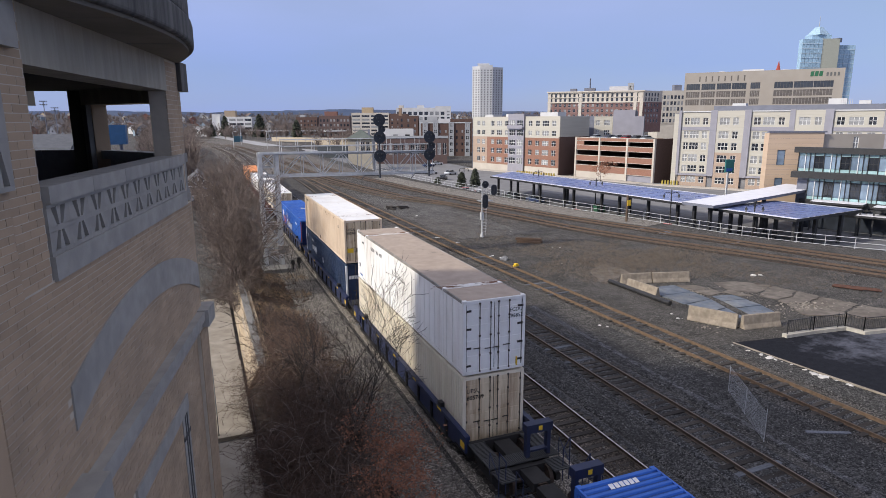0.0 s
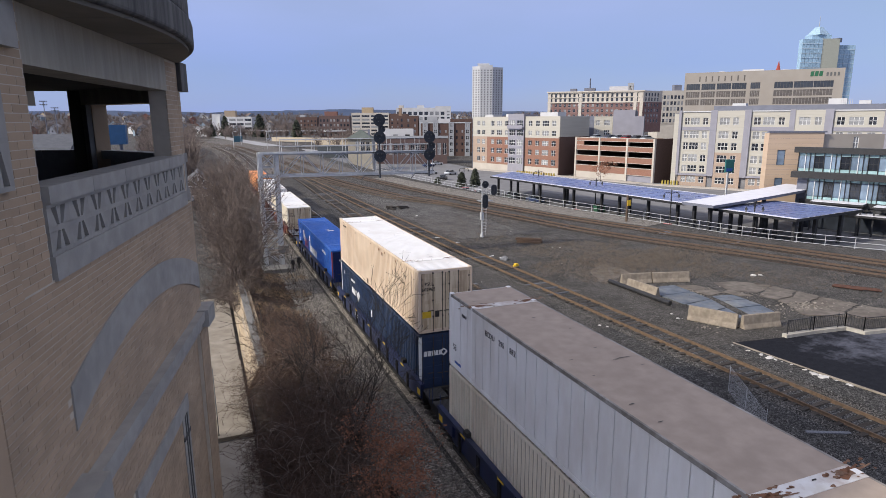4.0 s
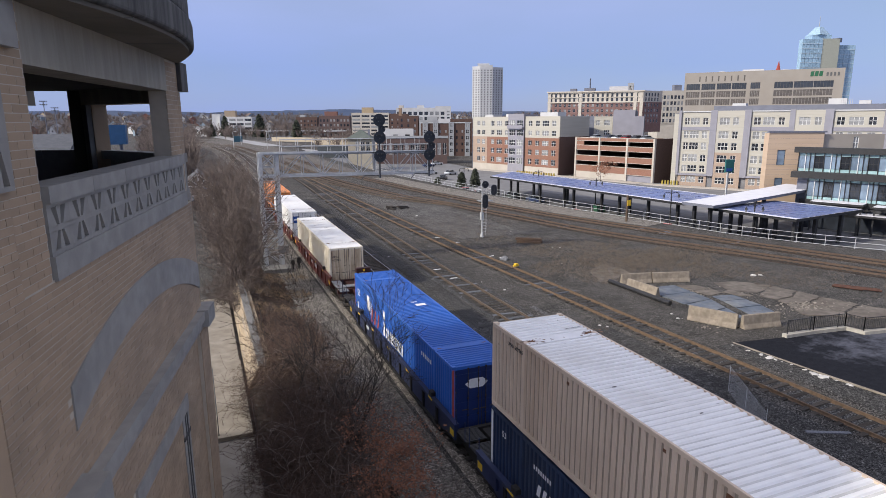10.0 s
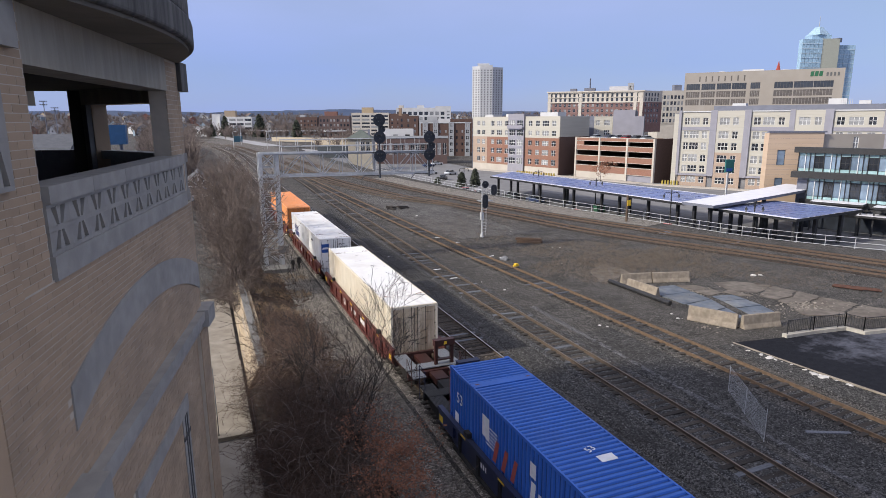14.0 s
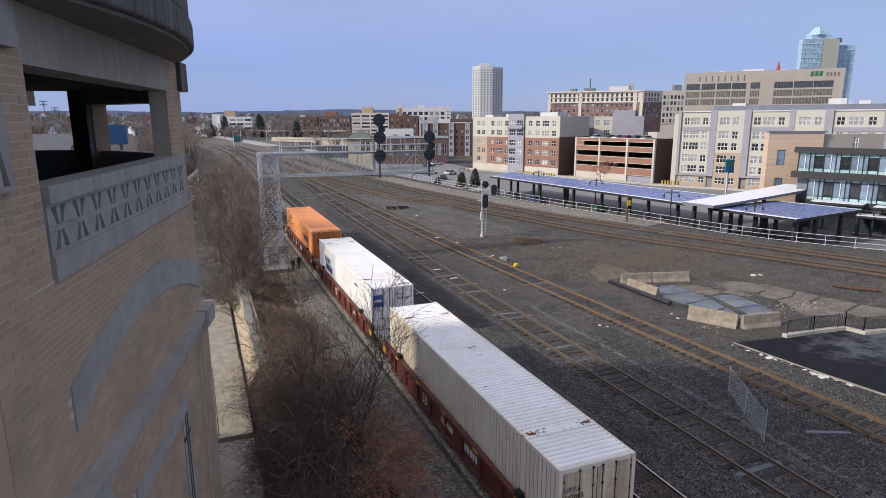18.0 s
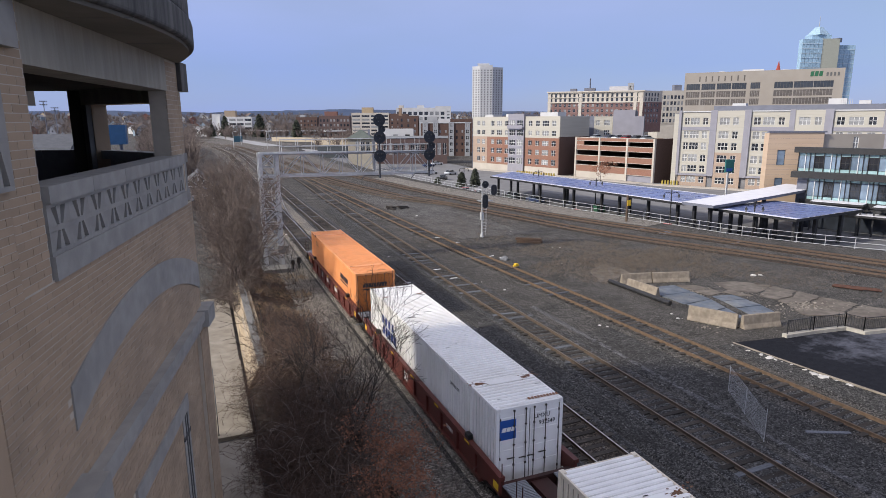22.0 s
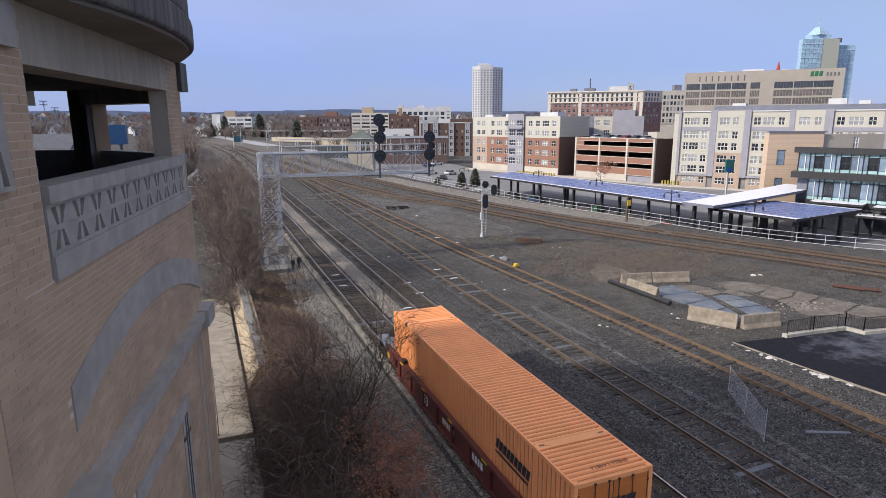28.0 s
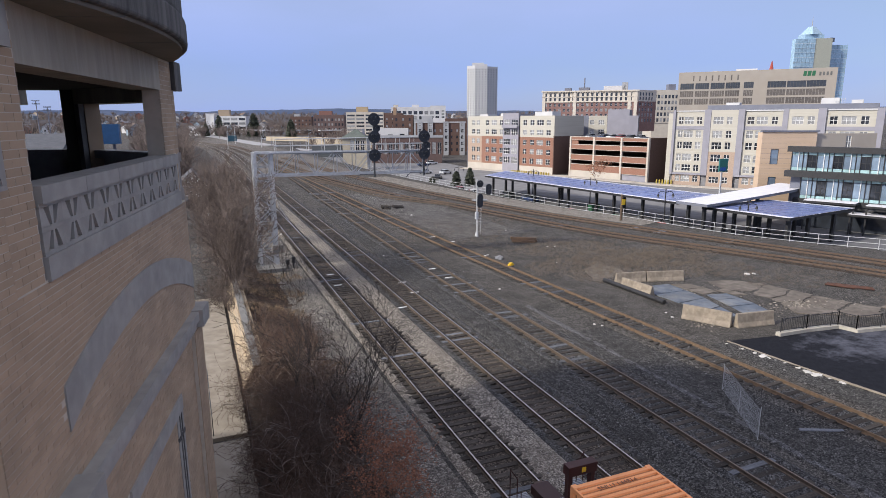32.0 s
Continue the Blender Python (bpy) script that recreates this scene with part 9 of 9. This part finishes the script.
def ridge(r, base, rise, seed, material, label, a0=-60, a1=100):
    bm = B()
    rows = []
    n = 220
    for k in range(n + 1):
        a = radians(a0 + (a1 - a0) * k / n)
        h = base + rise * (noise.noise((a * 3.1, seed, 0)) + 0.45 * noise.noise((a * 11, seed, 1)) + 0.16 * noise.noise((a * 55, seed, 2)) + 0.09 * noise.noise((a * 160, seed, 3)))
        x, y = r * math.sin(a), r * math.cos(a)
        rows.append([bm.verts.new(v) for v in ((x * 0.8, y * 0.8, -6), (x * 0.93, y * 0.93, h * 0.62), (x, y, h), (x * 1.12, y * 1.12, -6))])
    for p, q in zip(rows, rows[1:]):
        for j in range(3):
            bm.faces.new((p[j], q[j], q[j + 1], p[j + 1]))
    return single("backdrop", bm, material, label, "hills", kind="structure", smooth=True)


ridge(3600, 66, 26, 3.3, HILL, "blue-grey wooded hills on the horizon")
ridge(2200, 24, 16, 8.1, HILL_NEAR, "low brown wooded rise behind the town")


RISE_R, RISE_H = 1300.0, 21.0
ridge(RISE_R, RISE_H, 5, 5.2, HILL_NEAR, "brown wooded rise with houses behind the town", -40, 45)


def rise_at(x, y):
    """The height of the wooded rise behind the town."""
    f = math.hypot(x, y) / RISE_R
    if f < 0.8:
        return 0.0
    return (-6 + (RISE_H * 0.62 + 6) * (f - 0.8) / 0.13) if f < 0.93 else RISE_H * (0.62 + 0.38 * (f - 0.93) / 0.07)


def woods(name, label, n, place, hmin, hmax, seed, material=WOODS, sticks=22):
    rnd = random.Random(seed)
    st = Sticks()
    for k in range(n):
        x, y = place(rnd)
        h = rnd.uniform(hmin, hmax)
        z = (ground_height(x, y) if math.hypot(x, y) < 1045 else rise_at(x, y)) - 0.2
        st.stick(Vector((x, y, z)), Vector((x, y, z + h * 0.5)), 0.16, 0.1)
        w = h * 0.36
        for j in range(sticks):
            a, u = rnd.uniform(0, 6.283), rnd.random()
            p = Vector((x + 0.15 * w * math.cos(a), y + 0.15 * w * math.sin(a), z + h * (0.22 + 0.35 * u)))
            q = Vector((x + w * math.cos(a) * rnd.uniform(0.4, 1), y + w * math.sin(a) * rnd.uniform(0.4, 1), z + h * rnd.uniform(0.55, 1.0)))
            st.stick(p, q, 0.10 + 0.00012 * y, 0.04)
            r = q + Vector((rnd.gauss(0, 0.9), rnd.gauss(0, 0.9), rnd.uniform(0.2, 1.4)))
            st.stick(q, r, 0.05 + 0.0001 * y, 0.02)
            mid = p.lerp(q, 0.6)
            st.stick(mid, mid + Vector((rnd.gauss(0, 0.9), rnd.gauss(0, 0.9), rnd.uniform(0.4, 1.6))), 0.05 + 0.0001 * y, 0.02)
    me = bpy.data.meshes.new(name)
    me.from_pydata(st.v, [], st.f)
    me.materials.append(material)
    return tagged(new(name, me), label, "trees", kind="stuff")


def left_bank(rnd):
    y = rnd.uniform(130, 340)
    return (-0.012 * y - rnd.uniform(0, 0.06 * y), y)


def town_left(rnd):
    y = rnd.uniform(500, 1100)
    a = radians(rnd.uniform(-14, 14))
    return (y * math.tan(a), y)


def town_mid(rnd):
    y = rnd.uniform(300, 900)
    a = radians(rnd.uniform(10, 24))
    return (y * math.tan(a), y)


def on_rise(rnd):
    d = RISE_R * rnd.uniform(0.86, 1.0)
    a = radians(rnd.uniform(-15, 34))
    return (d * math.sin(a), d * math.cos(a))


woods("far_woods", "bare brown woods on the rise behind the town", 1500, on_rise, 7, 12, 12, sticks=10)
woods("far_woods", "bare brown trees along the railway bank", 150, left_bank, 6, 11.5, 5, sticks=26)
woods("far_woods", "bare brown trees among the far houses", 420, town_left, 8, 14, 6, sticks=18)
def lot_edge(rnd):
    y = rnd.uniform(455, 540)
    return (y * math.tan(radians(rnd.uniform(-4, 15))), y)


woods("far_woods", "bare brown trees along the far lot", 150, lot_edge, 6, 10, 9, sticks=18)
woods("far_woods", "bare brown trees among the far streets", 170, town_mid, 7, 13, 7, sticks=16)


def evergreen(x, y, z, h, w, seed, label):
    rnd = random.Random(seed)
    t = thing("evergreen_tree", label, "tree", group="evergreen trees")
    tr, cr = Sticks(), Sticks()
    tr.stick(Vector((x, y, z)), Vector((x, y, z + h)), 0.14, 0.03, 6)
    n = 420
    for k in range(n):
        u = k / n
        r = w * (1 - u) ** (0.55 if h > 8 else 0.5) * rnd.uniform(0.55, 1.05)
        a = rnd.uniform(0, 6.283)
        zz = z + h * (0.06 + 0.93 * u)
        p = Vector((x + 0.25 * r * math.cos(a), y + 0.25 * r * math.sin(a), zz))
        q = Vector((x + r * math.cos(a), y + r * math.sin(a), zz - 0.12 * r + rnd.uniform(-0.1, 0.25)))
        cr.stick(p, q, 0.05 + 0.06 * w, 0.02)
        cr.leaf(q, 0.08 + 0.17 * w, rnd)
    tr.part("trunk", BARK, t)
    cr.part("crown", EVERGREEN, t, "dense dark green needles")


evergreen(63.8, 138.5, STREET, 4.4, 1.5, 1, "small dark evergreen beside the street")
evergreen(60.5, 139.5, STREET, 3.6, 1.5, 2, "small dark evergreen beside the street")
evergreen(53.5, 138.0, STREET, 2.6, 1.2, 3, "small dark evergreen beside the street")
for k, (px, y, h, w) in enumerate(((47, 520, 19, 6.5), (69, 470, 14.5, 5), (22, 560, 18, 5), (112, 545, 17, 5), (11, 545, 11, 4))):
    evergreen(px, y, -1.0, h, w, 10 + k, "tall dark evergreen among the far houses")


def rust_tree(x, y, z, h, label):
    rnd = random.Random(7)
    t = thing("street_tree", label, "tree", group="street trees")
    st, tips, lv = Sticks(), [], Sticks()
    grow(st, rnd, Vector((x, y, z)), Vector((0, 0, 1)), h * 0.7, 0.10, 3, 0.55, 0.3, 3, tips, 0.12, 5)
    st.part("branchwork", TWIG, t)
    for p in tips:
        for j in range(4):
            lv.leaf(p + Vector((rnd.gauss(0, 0.25), rnd.gauss(0, 0.25), rnd.gauss(0, 0.2))), 0.17, rnd)
    lv.part("foliage", DEAD_LEAF, t, "rust-brown leaves", "stuff")


rust_tree(92.6, 126.0, STREET, 5.2, "street tree with rust-brown leaves before the car park")
bare_tree(117.0, 93.5, 6.0, 71, 1, "small bare street tree before the apartments", 0.10, 3, 3, 0.1, 0.5)

HOUSE_MATS = [surf("house_wall_" + n, c, tuple(v * 0.88 for v in c), 0.4, 0.85) for n, c in (("white", (0.56, 0.56, 0.56)), ("grey", (0.34, 0.35, 0.37)), ("tan", (0.40, 0.33, 0.25)), ("brick", (0.25, 0.12, 0.095)), ("blue", (0.22, 0.28, 0.34)))]
ROOF_MATS = [surf("house_roof_" + n, c, tuple(v * 0.8 for v in c), 0.6, 0.9) for n, c in (("slate", (0.13, 0.135, 0.15)), ("brown", (0.16, 0.12, 0.10)), ("pale", (0.34, 0.34, 0.36)))]


def gable_house(x, y, w, d, h, turn, wall, roof, label, z=None):
    t = thing("house", label, "house", pose(x, y, ground_height(x, y) if z is None else z, 0, 0, turn), "far houses")
    bm = B()
    prism(bm, [(-w / 2, -1), (w / 2, -1), (w / 2, h), (0, h + w * 0.36), (-w / 2, h)], -d / 2, d / 2, Matrix(((1, 0, 0, 0), (0, 0, 1, 0), (0, 1, 0, 0), (0, 0, 0, 1))))
    part("wall", bm, wall, t)
    bm = B()
    for s in (-1, 1):
        v = [bm.verts.new(p) for p in ((0, -d / 2 - 0.4, h + w * 0.36 + 0.08), (0, d / 2 + 0.4, h + w * 0.36 + 0.08), (s * (w / 2 + 0.5), d / 2 + 0.4, h - 0.28), (s * (w / 2 + 0.5), -d / 2 - 0.4, h - 0.28))]
        bm.faces.new(v)
    part("roof", bm, roof, t)
    pane = boxm("window", -0.55, 0.55, -0.06, 0.0, -0.75, 0.75, GLASS_D)
    for fx in (-0.28, 0.28):
        for z in rows_of(1.6, 3.0, max(1, int(h / 3))):
            part("window", pane, None, t, at=pose(fx * w, -d / 2, z))
    return t


rs = random.Random(21)
spots = []
for k in range(130):
    y = rs.uniform(600, 1000)
    a = radians(rs.uniform(-13, 23))
    x = y * math.tan(a)
    if abs(x - 10) < 26 and y < 420:
        continue
    if any(abs(x - p) < 16 and abs(y - q) < 24 for p, q in spots):
        continue
    spots.append((x, y))
    gable_house(x, y, rs.uniform(6, 9.5), rs.uniform(8, 13), rs.choice((3.2, 5.5, 5.5, 8)), rs.uniform(-40, 40), rs.choice(HOUSE_MATS), rs.choice(ROOF_MATS), "small pitched-roof house in the far town")
for k in range(26):
    y = rs.uniform(600, 1000)
    x = y * math.tan(radians(rs.uniform(-6, 22)))
    if any(abs(x - p) < 18 and abs(y - q) < 26 for p, q in spots):
        continue
    spots.append((x, y))
    w = rs.uniform(18, 40)
    far_block("plain flat-roofed block in the far town", (x, y), (x + w, y - w * 0.35), rs.uniform(10, 20), -2, rs.uniform(6, 13), rs.choice(HOUSE_MATS), int(w / 4), rows_of(1.5, 3.4, 3), 1.6, 1.7, name="town_block")

for k in range(70):
    d, a = RISE_R * rs.uniform(0.87, 0.985), radians(rs.uniform(-14, 24))
    x, y = d * math.sin(a), d * math.cos(a)
    gable_house(x, y, rs.uniform(7, 13), rs.uniform(8, 15), rs.choice((4, 6, 8)), rs.uniform(-40, 40), rs.choice(HOUSE_MATS), rs.choice(ROOF_MATS), "small house among trees on the far rise", rise_at(x, y) - 0.5)

# pale road rising to a bridge, walls and low roofs behind the yard
bm = B()
sweep(bm, [Vector(p) for p in ((2, 760, 0), (9.3, 602, 0), (24, 448, 0), (34, 345, 0), (41, 305, -0.7), (52, 290, -1.3))], [(-4.6, -2), (4.6, -2), (4.6, 0.25), (-4.6, 0.25)], True)
single("road_ramp", bm, surf("pale_road", (0.34, 0.34, 0.345), (0.28, 0.28, 0.285), 0.2, 0.9), "pale concrete road ramp with side walls", "road", kind="structure")
bm = B()
sweep(bm, [Vector(p) for p in ((44, 408, 0), (62, 389, 0), (86, 367, 0), (110, 346, 0))], [(-0.3, -4), (0.3, -4), (0.3, 2.6), (-0.3, 2.6)], True)
single("yard_wall", bm, surf("tan_wall", (0.50, 0.43, 0.32), (0.44, 0.37, 0.28), 0.5, 0.9), "long low tan wall beyond the tracks", "wall", kind="structure")
for k, (x, y, w) in enumerate(((57, 492, 17), (78, 484, 18), (98, 470, 16), (50, 520, 12))):
    t = thing("filling_station_roof", "flat white roof on slim posts beyond the yard", "canopy", pose(x, y, 0.1), "flat white roofs")
    bm = B()
    box(bm, -w / 2, w / 2, -5, 5, 4.6, 5.4)
    part("roof", bm, FAR_WHITE, t)
    for sx in (-0.35, 0.35):
        bm = B()
        bar(bm, (sx * w, 0, -0.5), (sx * w, 0, 4.6), 0.5)
        part("post", bm, FAR_GREY, t)
for k in range(22):
    x = 46 + (k % 11) * 5.6 + rs.uniform(-0.6, 0.6)
    y = 392 - (k % 11) * 2.0 + 8 * (k // 11)
    y += 40
    parked_car(x, y, 0.1, rs.uniform(-15, 15), CAR_MATS[k % 5], "car parked in a far lot")
for k, (x, y, h) in enumerate(((30, 300, 8), (38, 330, 9), (22, 360, 9), (60, 345, 9), (84, 335, 9), (70, 260, 8), (15, 300, 8), (48, 300, 8), (66, 190, 8), (58, 170, 8))):
    bm = B()
    z = ground_height(x, y)
    bar(bm, (x, y, z), (x, y, z + h), 0.26, n=6, r1=0.18)
    bar(bm, (x, y, z + h), (x + 1.6, y - 0.6, z + h + 0.2), 0.14, n=5)
    single("light_pole", bm, GREY_BLUE if k % 2 else GALV, "slim pole standing behind the yard", "pole", group="slim poles")
bm = B()
box(bm, 20.5, 25.5, 402, 405, -0.1, 3.6)
single("box_trailer", bm, surf("teal_box", (0.035, 0.10, 0.14)), "dark teal box trailer in the far yard", "trailer")

# pavilion with a white truss gable, low roof and blue sheet at the left
pv = thing("pavilion", "open pavilion with a white timber truss gable", "pavilion")
for sx in (-1.55, 1.55):
    bm = B()
    bar(bm, (-0.45 + sx, 81.2, 0), (-0.45 + sx, 81.2, 5.0), 0.22)
    part("post", bm, WHITE, pv)
for a, b in (((-1.75, 4.95), (1.75, 4.95)), ((-1.95, 4.9), (0, 6.55)), ((1.95, 4.9), (0, 6.55)), ((0, 4.95), (0, 6.5)), ((0, 4.95), (-0.85, 5.8)), ((0, 4.95), (0.85, 5.8))):
    bm = B()
    bar(bm, (-0.45 + a[0], 81.2, a[1]), (-0.45 + b[0], 81.2, b[1]), 0.2)
    part("truss_member", bm, WHITE, pv)
for s in (-1, 1):
    bm = B()
    v = [(-0.45, 81.0, 6.7), (-0.45, 88, 6.7), (-0.45 + s * 2.2, 88, 4.85), (-0.45 + s * 2.2, 81.0, 4.85)]
    v = [bm.verts.new(p) for p in v] + [bm.verts.new((p[0], p[1], p[2] - 0.12)) for p in v]
    for q in ((0, 1, 2, 3), (7, 6, 5, 4), (0, 4, 5, 1), (2, 6, 7, 3), (1, 5, 6, 2), (3, 7, 4, 0)):
        bm.faces.new([v[i] for i in q])
    part("roof", bm, ROOF_MATS[0], pv)
bm = B()
box(bm, -0.1, 1.5, 116.8, 118.6, -0.1, 1.15)
bmesh.ops.bevel(bm, geom=bm.edges[:], offset=0.2, segments=1, affect="EDGES")
single("tarpaulin_heap", bm, surf("blue_tarp", (0.05, 0.20, 0.55), (0.04, 0.16, 0.45), 2, 0.5, bump=0.03, bscale=4), "heap covered with a bright blue tarpaulin", "tarpaulin")
bm = B()
prism(bm, [(44, 412), (62, 393), (86, 371), (108, 351), (128, 400), (120, 470), (62, 530), (46, 470)], -4.5, 0.1)
single("pavement", bm, ROADWAY, "pale grey parking lot beyond the long wall", "parking lot", kind="structure")
for x, y, a, k in ((-1.2, 108, 40, 2), (0.2, 112, 50, 0), (-0.6, 101, 35, 4), (1.0, 125, 30, 1)):
    parked_car(x, y, 0.02, a, CAR_MATS[k], "car parked beside the pavilion below the bank")
far_block("low grey-roofed building by the bank", (-15.5, 148), (-4.0, 144), 8, -1, 4.2, GREY_BLUE, 4, [2.6], 1.2, 1.2, name="low_building", zlo=-1)

# seen through the tower's open deck
bm = B()
prism(bm, [(100, 8.0), (112, 11.0), (124, 8.0)], -42, -17.6, Matrix(((0, 0, 1, 0), (1, 0, 0, 0), (0, 1, 0, 0), (0, 0, 0, 1))))
rf = single("shingle_roof", bm, surf("grey_shingles", (0.105, 0.11, 0.125), (0.075, 0.08, 0.09), 1.5, 0.9, bump=0.02, bscale=6), "broad grey shingled roof beyond the tower", "roof")
bm = B()
box(bm, -41.5, -18, 101, 123, -1, 7.98)
part("wall", bm, FAR_GREY, rf)
# Blue tank, drawn as a plain box on a pole.
bm = B()
box(bm, -14.9, -12.2, 125, 128, 8.8, 12.3)
bd = single("blue_tank", bm, surf("tank_blue", (0.03, 0.10, 0.22), (0.022, 0.08, 0.18), 1, 0.6), "boxy blue tank on a dark pole", "billboard")
bm = B()
bar(bm, (-13.3, 126.5, -1), (-13.3, 126.5, 8.8), 0.6, n=8)
part("pole", bm, GREY_BLUE, bd)
for x, y, h in ((-37.2, 191, 18.0), (-34.8, 191, 16.4)):
    fl = thing("floodlight_mast", "slim sports floodlight mast", "floodlight", group="floodlight masts")
    bm = B()
    bar(bm, (x, y, -1), (x, y, h), 0.3, n=8, r1=0.2)
    part("mast", bm, GREY_BLUE, fl)
    bm = B()
    for z in (h - 0.8, h):
        bar(bm, (x - 0.85, y, z), (x + 0.85, y, z), 0.08)
        for k in range(4):
            box(bm, x - 0.85 + k * 0.48, x - 0.6 + k * 0.48, y - 0.2, y + 0.1, z + 0.03, z + 0.28)
    part("lamp_bank", bm, GREY_BLUE, fl)


def motions():
    """The train runs towards the camera and slows by nothing that shows; its wheels roll."""
    times = [0.0, 1.0, 2.0, 3.0, 4.0, 5.0, 6.0, 7.0, 8.0, 10.0, 12.0, 16.0, 20.0, 24.0, 28.0, 31.0, 32.0]
    for ob, y0, z0 in moving:
        walk(ob, [(t, pose(TRAIN_X, y0 + travelled(t) + (0.2 if t > 31.5 else 0.0), z0)) for t in times])
    beats = [32.0 * i / 240 for i in range(241)]
    turned = [(t, math.degrees((travelled(t) - travelled(0.0)) / -0.42)) for t in beats]
    for ob, dy in spinning:
        walk(ob, [(t, pose(0, dy, 0.60, a, 0, 0)) for t, a in turned])


motions()
